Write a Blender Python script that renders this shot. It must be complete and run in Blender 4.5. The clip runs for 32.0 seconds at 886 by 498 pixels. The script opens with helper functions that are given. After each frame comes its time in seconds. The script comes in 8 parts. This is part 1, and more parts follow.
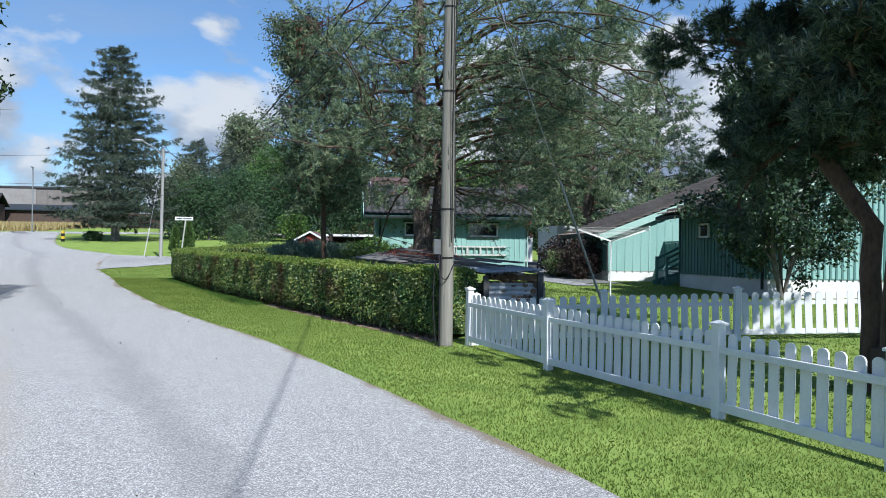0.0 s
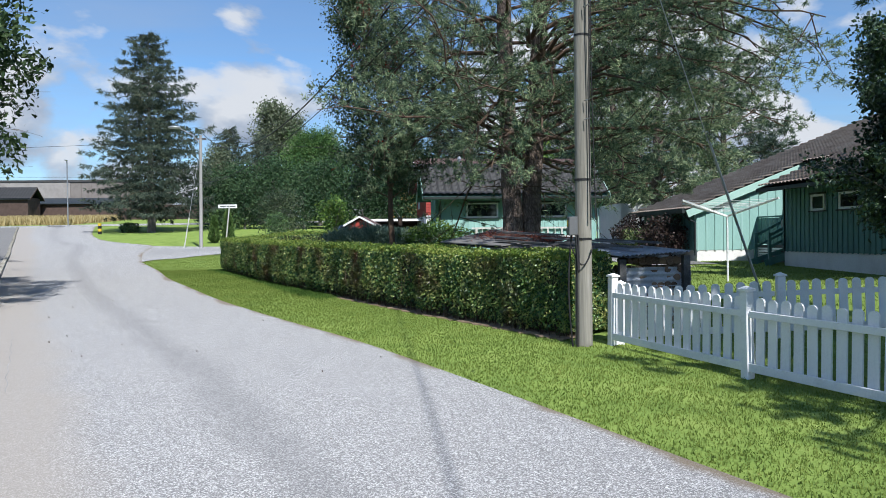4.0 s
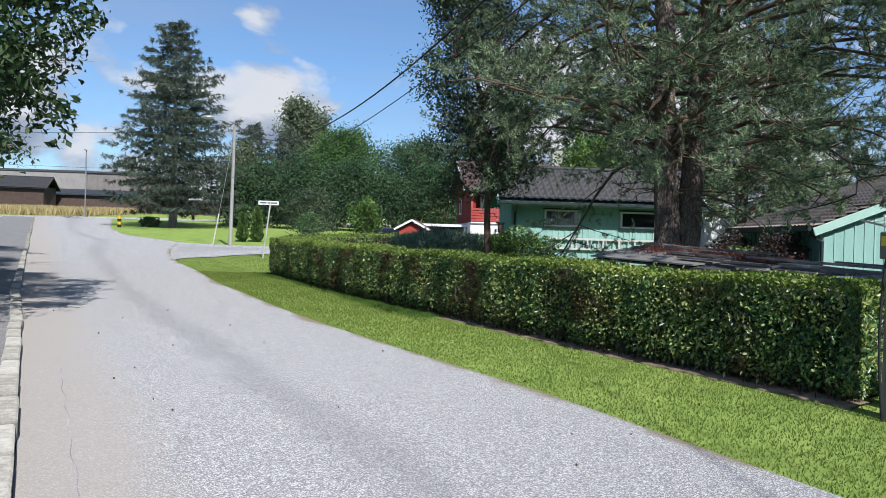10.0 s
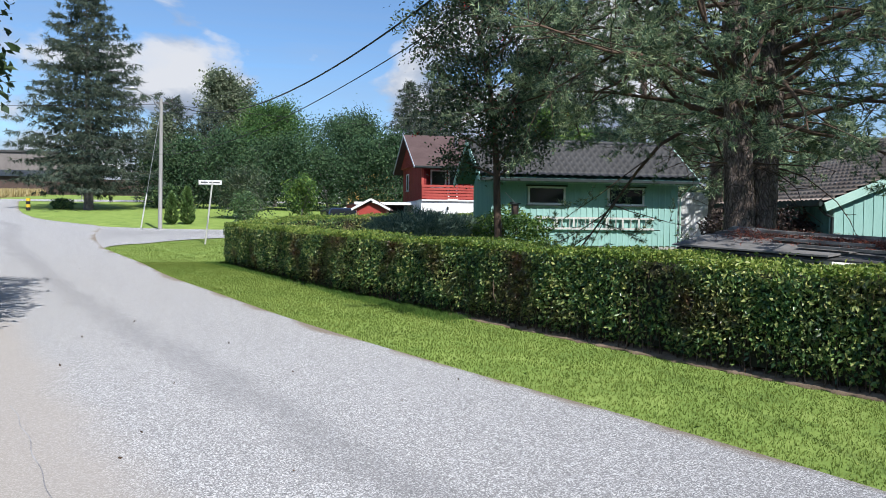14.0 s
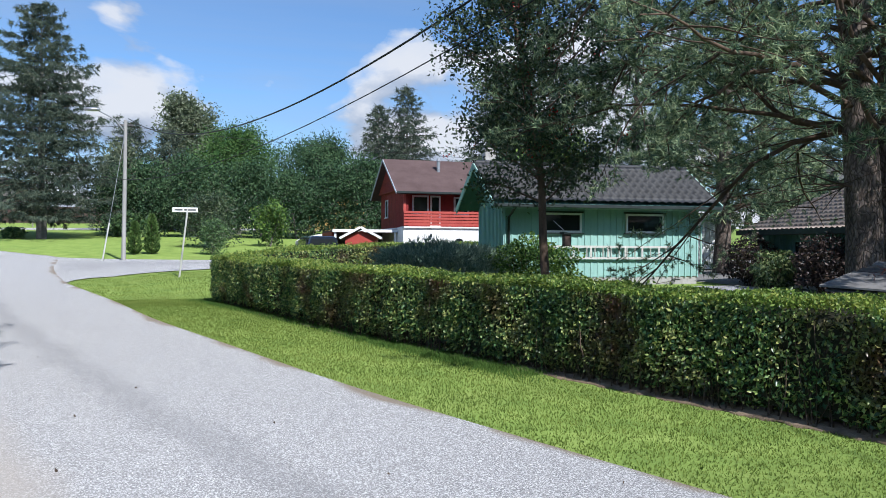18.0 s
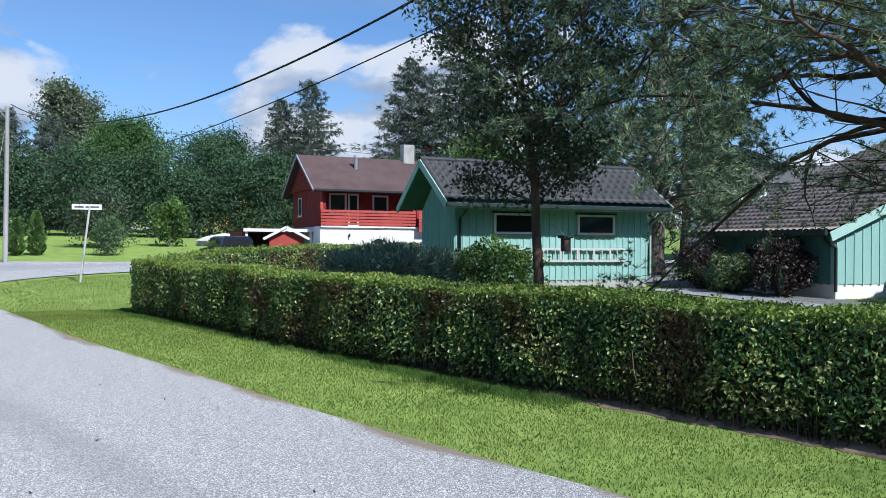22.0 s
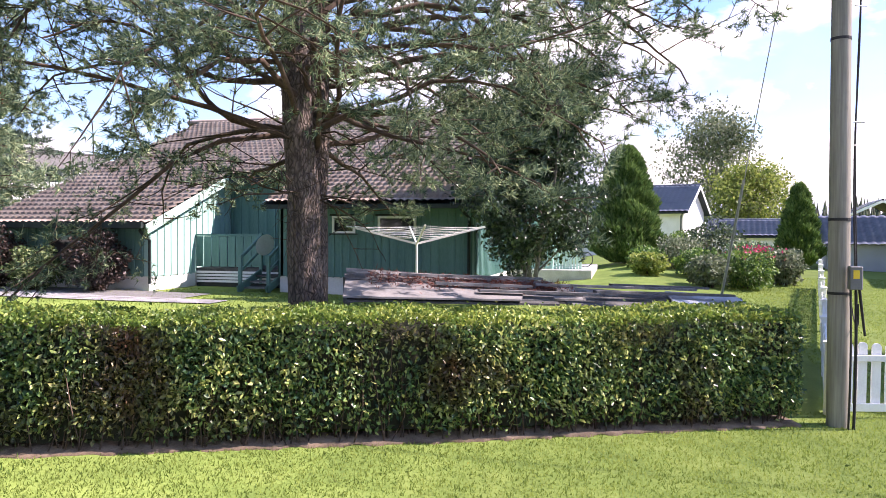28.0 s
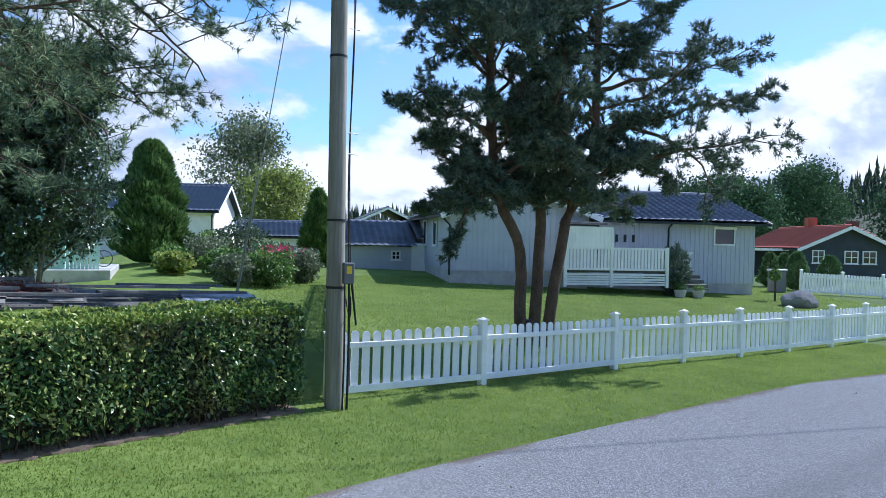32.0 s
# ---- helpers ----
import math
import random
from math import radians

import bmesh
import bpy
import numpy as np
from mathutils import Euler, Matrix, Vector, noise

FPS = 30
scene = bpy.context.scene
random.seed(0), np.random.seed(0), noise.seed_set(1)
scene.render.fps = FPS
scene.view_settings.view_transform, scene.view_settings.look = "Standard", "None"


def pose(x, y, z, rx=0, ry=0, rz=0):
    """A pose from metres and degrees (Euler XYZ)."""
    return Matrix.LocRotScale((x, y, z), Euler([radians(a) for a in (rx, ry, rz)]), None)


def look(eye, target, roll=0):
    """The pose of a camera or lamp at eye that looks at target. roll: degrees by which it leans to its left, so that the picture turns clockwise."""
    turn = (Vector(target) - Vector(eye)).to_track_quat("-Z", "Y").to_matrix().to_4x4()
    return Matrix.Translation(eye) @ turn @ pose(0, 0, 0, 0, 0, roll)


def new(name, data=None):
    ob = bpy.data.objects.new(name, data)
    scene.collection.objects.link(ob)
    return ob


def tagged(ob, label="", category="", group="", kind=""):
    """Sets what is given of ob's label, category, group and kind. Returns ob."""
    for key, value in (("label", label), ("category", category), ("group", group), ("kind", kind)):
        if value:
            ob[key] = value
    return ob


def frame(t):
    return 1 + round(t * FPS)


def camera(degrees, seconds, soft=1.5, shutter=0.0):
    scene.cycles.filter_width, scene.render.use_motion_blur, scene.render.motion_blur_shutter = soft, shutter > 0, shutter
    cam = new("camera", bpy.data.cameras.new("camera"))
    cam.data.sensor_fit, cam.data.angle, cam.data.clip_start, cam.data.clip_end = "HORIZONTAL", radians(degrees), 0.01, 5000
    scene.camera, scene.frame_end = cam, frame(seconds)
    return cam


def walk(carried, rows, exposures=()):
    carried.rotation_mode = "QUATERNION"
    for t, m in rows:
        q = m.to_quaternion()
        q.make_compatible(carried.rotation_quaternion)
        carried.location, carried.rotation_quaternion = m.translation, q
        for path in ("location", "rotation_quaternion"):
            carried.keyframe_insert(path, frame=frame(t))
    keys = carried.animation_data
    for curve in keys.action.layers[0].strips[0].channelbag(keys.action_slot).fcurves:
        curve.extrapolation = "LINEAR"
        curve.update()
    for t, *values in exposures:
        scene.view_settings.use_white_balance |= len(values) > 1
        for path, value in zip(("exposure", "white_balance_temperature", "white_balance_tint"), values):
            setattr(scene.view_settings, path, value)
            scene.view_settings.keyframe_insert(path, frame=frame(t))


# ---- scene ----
cam = camera(60.8, 32.0, soft=0.5)
PATH = [
    (0, (2.227, 0.644, 1.543), (2.489, 2.627, 1.554), 0.7),
    (0.5, (2.104, 0.909, 1.539), (2.32, 2.897, 1.557), 0.7),
    (1, (1.9, 1.162, 1.585), (2.072, 3.155, 1.609), 0.9),
    (1.5, (1.759, 1.421, 1.572), (1.9, 3.416, 1.597), 1.3),
    (2, (1.661, 1.708, 1.581), (1.79, 3.703, 1.607), 1.5),
    (2.5, (1.476, 1.913, 1.59), (1.615, 3.908, 1.601), 1.2),
    (4.5, (0.951, 3.336, 1.483), (1.136, 5.327, 1.448), -1.3),
    (5, (0.86, 3.622, 1.466), (1.012, 5.616, 1.44), -1.7),
    (5.5, (0.791, 3.942, 1.464), (0.91, 5.938, 1.451), -1.9),
    (6, (0.63, 4.216, 1.48), (0.722, 6.214, 1.48), -2.1),
    (6.5, (0.456, 4.491, 1.5), (0.54, 6.489, 1.523), -1.8),
    (7, (0.375, 4.808, 1.509), (0.465, 6.806, 1.558), -1.2),
    (7.5, (0.208, 5.084, 1.495), (0.306, 7.081, 1.563), -0.3),
    (8, (-0.055, 5.357, 1.544), (0.059, 7.352, 1.619), 0.9),
    (8.5, (-0.236, 5.631, 1.518), (-0.097, 7.625, 1.585), 1.8),
    (9, (-0.366, 5.908, 1.546), (-0.197, 7.901, 1.591), 2.1),
    (9.5, (-0.649, 6.153, 1.561), (-0.464, 8.144, 1.577), 2.0),
    (10, (-0.911, 6.359, 1.543), (-0.742, 8.352, 1.529), 1.6),
    (10.5, (-1.145, 6.642, 1.539), (-1.014, 8.637, 1.501), 1.4),
    (11, (-1.427, 6.912, 1.52), (-1.34, 8.909, 1.472), 1.2),
    (11.5, (-1.714, 7.179, 1.571), (-1.655, 9.177, 1.52), 1.0),
    (12, (-1.89, 7.601, 1.54), (-1.832, 9.599, 1.492), 0.8),
    (12.5, (-2.082, 7.982, 1.556), (-1.994, 9.979, 1.506), 0.2),
    (13, (-2.28, 8.287, 1.639), (-2.125, 10.28, 1.584), 0.0),
    (13.5, (-2.328, 8.694, 1.655), (-2.066, 10.676, 1.588), 0.2),
    (14, (-2.393, 8.962, 1.692), (-2.017, 10.925, 1.618), 0.6),
    (14.5, (-2.595, 9.188, 1.748), (-2.122, 11.13, 1.673), 1.1),
    (16.5, (-3.102, 10.579, 1.825), (-2.477, 12.478, 1.764), 0.6),
    (17, (-3.227, 10.764, 1.806), (-2.637, 12.675, 1.76), 0.2),
    (17.5, (-3.259, 11.081, 1.843), (-2.721, 13.007, 1.813), 0.1),
    (18, (-3.423, 11.299, 1.819), (-2.938, 13.239, 1.813), 0.2),
    (18.5, (-3.596, 11.528, 1.837), (-3.147, 13.476, 1.844), 0.4),
    (19, (-3.729, 11.764, 1.846), (-3.292, 13.715, 1.857), 0.3),
    (19.5, (-3.812, 12.012, 1.841), (-3.37, 13.962, 1.856), 0.0),
    (20, (-3.953, 12.294, 1.884), (-3.481, 14.237, 1.898), -0.1),
    (20.5, (-4.057, 12.572, 1.876), (-3.515, 14.497, 1.888), -0.1),
    (21, (-4.066, 12.865, 1.885), (-3.437, 14.764, 1.893), 0.2),
    (21.5, (-4.244, 13.063, 1.897), (-3.537, 14.934, 1.898), 0.4),
    (22, (-4.424, 13.246, 1.92), (-3.67, 15.098, 1.911), 0.2),
    (22.5, (-4.542, 13.472, 1.916), (-3.772, 15.318, 1.903), -0.2),
    (23, (-4.677, 13.718, 1.941), (-3.894, 15.559, 1.934), -0.7),
    (23.5, (-4.906, 13.911, 1.979), (-4.089, 15.736, 1.982), -1.1),
    (24, (-5.0, 14.122, 1.948), (-4.123, 15.92, 1.96), -1.2),
    (24.5, (-4.986, 14.407, 1.966), (-4.034, 16.166, 1.98), -1.0),
    (26.5, (-4.913, 15.169, 2.023), (-3.395, 16.471, 1.995), -1.1),
    (27, (-4.9, 15.197, 2.033), (-3.177, 16.213, 1.992), -1.0),
    (27.5, (-5.012, 15.243, 2.056), (-3.146, 15.961, 2.011), -0.5),
    (28, (-5.065, 15.258, 2.079), (-3.122, 15.73, 2.041), 0.3),
    (28.5, (-5.057, 15.238, 2.08), (-3.074, 15.502, 2.058), 1.1),
    (29, (-5.059, 15.196, 2.078), (-3.061, 15.285, 2.065), 1.5),
    (29.5, (-5.048, 15.175, 2.069), (-3.049, 15.107, 2.061), 1.7),
    (30, (-5.06, 15.137, 2.074), (-3.074, 14.9, 2.061), 1.4),
    (30.5, (-5.082, 15.07, 2.08), (-3.121, 14.681, 2.066), 1.2),
    (31, (-5.045, 15.037, 2.067), (-3.116, 14.509, 2.05), 1.1),
    (31.5, (-4.996, 14.993, 2.051), (-3.099, 14.36, 2.03), 0.8),
    (32, (-4.98, 14.983, 2.049), (-3.108, 14.281, 2.027), 1.2),
]
EXPOSURES = [(0, 0.22, 5850, 9), (5, 0.22, 6100, 11), (14, 0.28, 6150, 12), (17, 0.34, 6050, 12), (21, 0.27, 5700, 11), (24.5, 0.45, 5750, 11), (26.5, 1.15, 6450, 24), (27.5, 1.55, 6750, 34), (28.2, 1.55, 6750, 34), (29.2, 1.4, 6200, 26), (30.5, 1.0, 5700, 18), (32, 0.78, 5500, 14)]
walk(cam, [(t, look(eye, target, roll)) for t, eye, target, roll in PATH], EXPOSURES)

# ---------- world, sun, exposure ----------
SUN = Vector((0.22, -0.70, 0.70)).normalized()
world = bpy.data.worlds.new("world")
scene.world = world
world.use_nodes = True
wn, wl = world.node_tree.nodes, world.node_tree.links
wn.clear()


def wnode(kind, **kw):
    n = wn.new(kind)
    for k, v in kw.items():
        n.inputs[k].default_value = v
    return n


def wmath(op, a, b):
    n = wn.new("ShaderNodeMath")
    n.operation = op
    for i, v in enumerate((a, b)):
        if isinstance(v, (int, float)):
            n.inputs[i].default_value = v
        else:
            wl.new(v, n.inputs[i])
    return n.outputs[0]


sky = wn.new("ShaderNodeTexSky")
sky.sky_type = "NISHITA"
sky.sun_disc = False
sky.sun_elevation = math.asin(SUN.z)
sky.sun_rotation = math.atan2(SUN.x, SUN.y)
sky.air_density, sky.dust_density, sky.ozone_density = 1.0, 0.15, 2.5
# clouds: the direction is flattened onto a ceiling, so that they crowd towards the horizon
tc = wn.new("ShaderNodeTexCoord")
sep = wn.new("ShaderNodeSeparateXYZ")
wl.new(tc.outputs["Generated"], sep.inputs[0])
up = wmath("MAXIMUM", sep.outputs[2], 0.0)
den = wmath("ADD", up, 0.16)
comb = wn.new("ShaderNodeCombineXYZ")
wl.new(wmath("DIVIDE", sep.outputs[0], den), comb.inputs[0])
wl.new(wmath("DIVIDE", sep.outputs[1], den), comb.inputs[1])
wl.new(wmath("MULTIPLY", up, 2.4), comb.inputs[2])
puff = wnode("ShaderNodeTexNoise", Scale=1.25, Detail=9.0, Roughness=0.56, Distortion=0.25)
wl.new(comb.outputs[0], puff.inputs["Vector"])
veil = wnode("ShaderNodeTexNoise", Scale=0.55, Detail=5.0, Roughness=0.6, Distortion=1.2)
vmap = wn.new("ShaderNodeMapping")
vmap.inputs["Scale"].default_value = (0.6, 2.2, 1)
vmap.inputs["Rotation"].default_value = (0, 0, 0.7)
wl.new(comb.outputs[0], vmap.inputs[0])
wl.new(vmap.outputs[0], veil.inputs["Vector"])


def wramp(src, stops):
    r = wn.new("ShaderNodeValToRGB")
    while len(r.color_ramp.elements) < len(stops):
        r.color_ramp.elements.new(0.5)
    for e, (p, c) in zip(r.color_ramp.elements, stops):
        e.position, e.color = p, (*c, 1)
    wl.new(src, r.inputs[0])
    return r.outputs[0]


def wmix(fac, a, b):
    m = wn.new("ShaderNodeMix")
    m.data_type = "RGBA"
    for s, v in ((m.inputs[0], fac), (m.inputs[6], a), (m.inputs[7], b)):
        if isinstance(v, tuple):
            s.default_value = v
        elif isinstance(v, float):
            s.default_value = v
        else:
            wl.new(v, s)
    return m.outputs[2]


# heaped clouds low over the horizon, with grey undersides
hmap = wn.new("ShaderNodeMapping")
hmap.inputs["Scale"].default_value = (1.0, 1.0, 1.9)
hmap.inputs["Location"].default_value = (3.1, 1.7, 0.0)
wl.new(tc.outputs["Generated"], hmap.inputs[0])
heap = wnode("ShaderNodeTexNoise", Scale=3.6, Detail=10.0, Roughness=0.5, Distortion=0.15)
wl.new(hmap.outputs[0], heap.inputs["Vector"])
hmap2 = wn.new("ShaderNodeMapping")
hmap2.inputs["Scale"].default_value = (1.0, 1.0, 1.9)
hmap2.inputs["Location"].default_value = (3.1, 1.7, 0.075)
wl.new(tc.outputs["Generated"], hmap2.inputs[0])
heap2 = wnode("ShaderNodeTexNoise", Scale=3.6, Detail=6.0, Roughness=0.5, Distortion=0.15)
wl.new(hmap2.outputs[0], heap2.inputs["Vector"])
band = wramp(up, [(0.0, (0.60, 0.60, 0.60)), (0.06, (0.565, 0.565, 0.565)), (0.2, (0.475, 0.475, 0.475)), (0.34, (0.38, 0.38, 0.38)), (0.6, (0.33, 0.33, 0.33))])
dense_heap = wmath("SUBTRACT", wmath("ADD", heap.outputs[0], band), 1.0)
cover = wramp(dense_heap, [(0.0, (0, 0, 0)), (0.045, (0.9, 0.9, 0.9)), (0.08, (1, 1, 1))])
lit = wmath("ADD", wmath("MULTIPLY", wmath("SUBTRACT", heap.outputs[0], heap2.outputs[0]), 3.6), 0.55)
shade = wramp(lit, [(0.2, (2.3, 2.75, 3.5)), (0.5, (4.0, 4.4, 5.0)), (0.68, (6.0, 6.1, 6.2))])
thin = wmath("MULTIPLY", wramp(veil.outputs[0], [(0.38, (0, 0, 0)), (0.72, (0.46, 0.46, 0.46))]), 1.0)
pale = wmath("MULTIPLY", wramp(puff.outputs[0], [(0.47, (0, 0, 0)), (0.75, (0.5, 0.5, 0.5))]), wramp(up, [(0.0, (1, 1, 1)), (0.35, (0.6, 0.6, 0.6)), (0.7, (0.1, 0.1, 0.1))]))
bluer = wmix(1.0, sky.outputs[0], (0.78, 0.95, 1.08, 1))
bluer.node.blend_type = "MULTIPLY"
sky0 = wmix(pale, bluer, (3.3, 4.0, 5.0, 1))
sky1 = wmix(thin, sky0, (2.9, 3.6, 4.6, 1))
sky2 = wmix(cover, sky1, shade)
bg = wnode("ShaderNodeBackground", Strength=0.105)
wl.new(sky2, bg.inputs["Color"])
wo = wn.new("ShaderNodeOutputWorld")
wl.new(bg.outputs[0], wo.inputs["Surface"])
sun = new("sun", bpy.data.lights.new("sun", "SUN"))
sun.data.energy, sun.data.angle, sun.data.color = 5.0, radians(0.6), (1.0, 0.95, 0.87)
sun.matrix_world = look(SUN * 60, (0, 0, 0))


# ---------- materials ----------
def surf(name, stops, scale=4.0, rough=0.8, metal=0.0, bump=0.2, fine=60.0, stretch=(1, 1, 1), vary=0.0, island=0.0, spec=0.3, glow=0.0, coat=0.0, second=None, bdist=0.01):
    """A procedural surface: broad variation over a ramp, fine grain, bump; vary: by object; island: by piece; glow: light through leaves."""
    m = bpy.data.materials.new(name)
    m.use_nodes = True
    t = m.node_tree
    N, L = t.nodes, t.links
    b = N["Principled BSDF"]
    b.inputs["Roughness"].default_value = rough
    b.inputs["Metallic"].default_value = metal
    b.inputs["Specular IOR Level"].default_value = spec
    b.inputs["Coat Weight"].default_value = coat
    b.inputs["Diffuse Roughness"].default_value = 1.0 if rough > 0.85 else 0.0
    co = N.new("ShaderNodeTexCoord")
    mp = N.new("ShaderNodeMapping")
    mp.inputs["Scale"].default_value = stretch
    L.new(co.outputs["Object"], mp.inputs[0])
    n1 = N.new("ShaderNodeTexNoise")
    n1.inputs["Scale"].default_value, n1.inputs["Detail"].default_value, n1.inputs["Roughness"].default_value = scale, 6.0, 0.62
    L.new(mp.outputs[0], n1.inputs["Vector"])
    n2 = N.new("ShaderNodeTexNoise")
    n2.inputs["Scale"].default_value, n2.inputs["Detail"].default_value = fine, 4.0
    L.new(mp.outputs[0], n2.inputs["Vector"])

    def mathn(op, a, c):
        n = N.new("ShaderNodeMath")
        n.operation = op
        for i, v in enumerate((a, c)):
            if isinstance(v, (int, float)):
                n.inputs[i].default_value = v
            else:
                L.new(v, n.inputs[i])
        return n.outputs[0]

    f = mathn("ADD", mathn("MULTIPLY", n1.outputs[0], 0.65), mathn("MULTIPLY", n2.outputs[0], 0.35))
    if vary:
        oi = N.new("ShaderNodeObjectInfo")
        f = mathn("ADD", f, mathn("MULTIPLY", mathn("SUBTRACT", oi.outputs["Random"], 0.5), vary))
    if island:
        gi = N.new("ShaderNodeNewGeometry")
        f = mathn("ADD", f, mathn("MULTIPLY", mathn("SUBTRACT", gi.outputs["Random Per Island"], 0.5), island))
    r = N.new("ShaderNodeValToRGB")
    while len(r.color_ramp.elements) < len(stops):
        r.color_ramp.elements.new(0.5)
    for e, (p, c) in zip(r.color_ramp.elements, stops):
        e.position, e.color = p, (*c, 1)
    L.new(f, r.inputs[0])
    col = r.outputs[0]
    if second:
        # patches of a second tone, of their own size
        s_scale, s_lo, s_hi, s_col = second
        n3 = N.new("ShaderNodeTexNoise")
        n3.inputs["Scale"].default_value, n3.inputs["Detail"].default_value = s_scale, 7.0
        n3.inputs["Roughness"].default_value = 0.65
        L.new(co.outputs["Object"], n3.inputs["Vector"])
        rr = N.new("ShaderNodeValToRGB")
        rr.color_ramp.elements[0].position, rr.color_ramp.elements[1].position = s_lo, s_hi
        L.new(n3.outputs[0], rr.inputs[0])
        mx = N.new("ShaderNodeMix")
        mx.data_type = "RGBA"
        L.new(rr.outputs[0], mx.inputs[0])
        L.new(col, mx.inputs[6])
        mx.inputs[7].default_value = (*s_col, 1)
        col = mx.outputs[2]
    L.new(col, b.inputs["Base Color"])
    if bump:
        bp = N.new("ShaderNodeBump")
        bp.inputs["Strength"].default_value, bp.inputs["Distance"].default_value = bump, bdist
        L.new(f, bp.inputs["Height"])
        L.new(bp.outputs[0], b.inputs["Normal"])
    if glow:
        tr = N.new("ShaderNodeBsdfTranslucent")
        L.new(col, tr.inputs[0])
        ms = N.new("ShaderNodeMixShader")
        ms.inputs[0].default_value = glow
        L.new(b.outputs[0], ms.inputs[1])
        L.new(tr.outputs[0], ms.inputs[2])
        L.new(ms.outputs[0], N["Material Output"].inputs[0])
    return m


M_ASPHALT = surf("chip_asphalt", [(0.38, (0.115, 0.115, 0.116)), (0.5, (0.225, 0.225, 0.225)), (0.60, (0.40, 0.398, 0.395))], 62.0, 0.9, bump=0.7, fine=160, second=(0.5, 0.5, 0.95, (0.215, 0.213, 0.210)))
M_BAND = surf("grey_cladding_band", [(0.3, (0.24, 0.225, 0.21)), (0.6, (0.33, 0.315, 0.30))], 0.8, 0.75, bump=0.2, vary=0.1)
M_TRACK = surf("worn_asphalt", [(0.36, (0.10, 0.10, 0.105)), (0.52, (0.25, 0.25, 0.255)), (0.68, (0.42, 0.42, 0.43))], 2.2, 0.9, bump=0.5, fine=70)
M_PAVE = surf("pavement_asphalt", [(0.36, (0.075, 0.075, 0.076)), (0.5, (0.150, 0.150, 0.148)), (0.63, (0.245, 0.238, 0.231))], 30.0, 0.92, bump=0.5, fine=90, second=(0.9, 0.55, 0.8, (0.28, 0.25, 0.22)))
M_KERB = surf("granite", [(0.36, (0.208, 0.196, 0.167)), (0.52, (0.352, 0.336, 0.293)), (0.68, (0.464, 0.448, 0.395))], 9.0, 0.9, bump=0.8, fine=90, vary=0.12)
M_LAWN = surf("lawn", [(0.34, (0.110, 0.170, 0.040)), (0.5, (0.168, 0.240, 0.055)), (0.66, (0.238, 0.305, 0.082))], 1.4, 0.95, bump=0.6, fine=38, spec=0.1, bdist=0.015, second=(0.24, 0.5, 0.85, (0.135, 0.178, 0.046)))
M_LUSH = surf("lush_grass_blades", [(0.3, (0.050, 0.105, 0.022)), (0.5, (0.085, 0.165, 0.034)), (0.7, (0.15, 0.24, 0.055))], 0.6, 0.8, bump=0, fine=5, island=0.3, glow=0.4, spec=0.12)
M_BLADE = surf("grass_blades", [(0.3, (0.130, 0.190, 0.040)), (0.5, (0.195, 0.268, 0.058)), (0.7, (0.29, 0.345, 0.090))], 0.6, 0.8, bump=0, fine=5, island=0.25, glow=0.52, spec=0.12)
M_HAY = surf("dry_grass", [(0.35, (0.30, 0.24, 0.10)), (0.5, (0.45, 0.37, 0.17)), (0.65, (0.55, 0.47, 0.25))], 2.0, 0.95, bump=0, fine=12, island=0.5, glow=0.2)
M_SOIL = surf("bare_soil", [(0.35, (0.105, 0.075, 0.053)), (0.6, (0.255, 0.188, 0.128))], 6.0, 0.95, bump=0.8, fine=60)
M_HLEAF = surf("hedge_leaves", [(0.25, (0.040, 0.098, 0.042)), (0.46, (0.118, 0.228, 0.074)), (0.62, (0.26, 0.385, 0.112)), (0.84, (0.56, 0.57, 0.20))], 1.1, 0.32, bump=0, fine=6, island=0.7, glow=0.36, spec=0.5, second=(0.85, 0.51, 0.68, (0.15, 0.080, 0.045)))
# Lighter copy of the hedge leaves: sunlight in the colour; also for new shoots.
M_HTOP = surf("pale_shoots_and_painted_sun_leaves", [(0.25, (0.080, 0.150, 0.032)), (0.5, (0.180, 0.280, 0.050)), (0.75, (0.36, 0.41, 0.095))], 1.1, 0.4, bump=0, fine=6, island=0.55, glow=0.36, spec=0.4)
M_TWIG = surf("twigs", [(0.35, (0.055, 0.038, 0.026)), (0.65, (0.15, 0.105, 0.075))], 8, 0.9, bump=0.4, island=0.3)
# Hedge inside: shade is put into this near-black colour.
M_CORE = surf("hedge_inside_painted_shade", [(0.35, (0.014, 0.021, 0.012)), (0.65, (0.048, 0.044, 0.027))], 9, 0.9, bump=0.5, fine=30)
M_BARK = surf("pine_bark", [(0.3, (0.085, 0.066, 0.056)), (0.5, (0.22, 0.172, 0.145)), (0.7, (0.40, 0.33, 0.285))], 5, 0.95, bump=0.9, fine=22, stretch=(1, 1, 0.28), bdist=0.05)


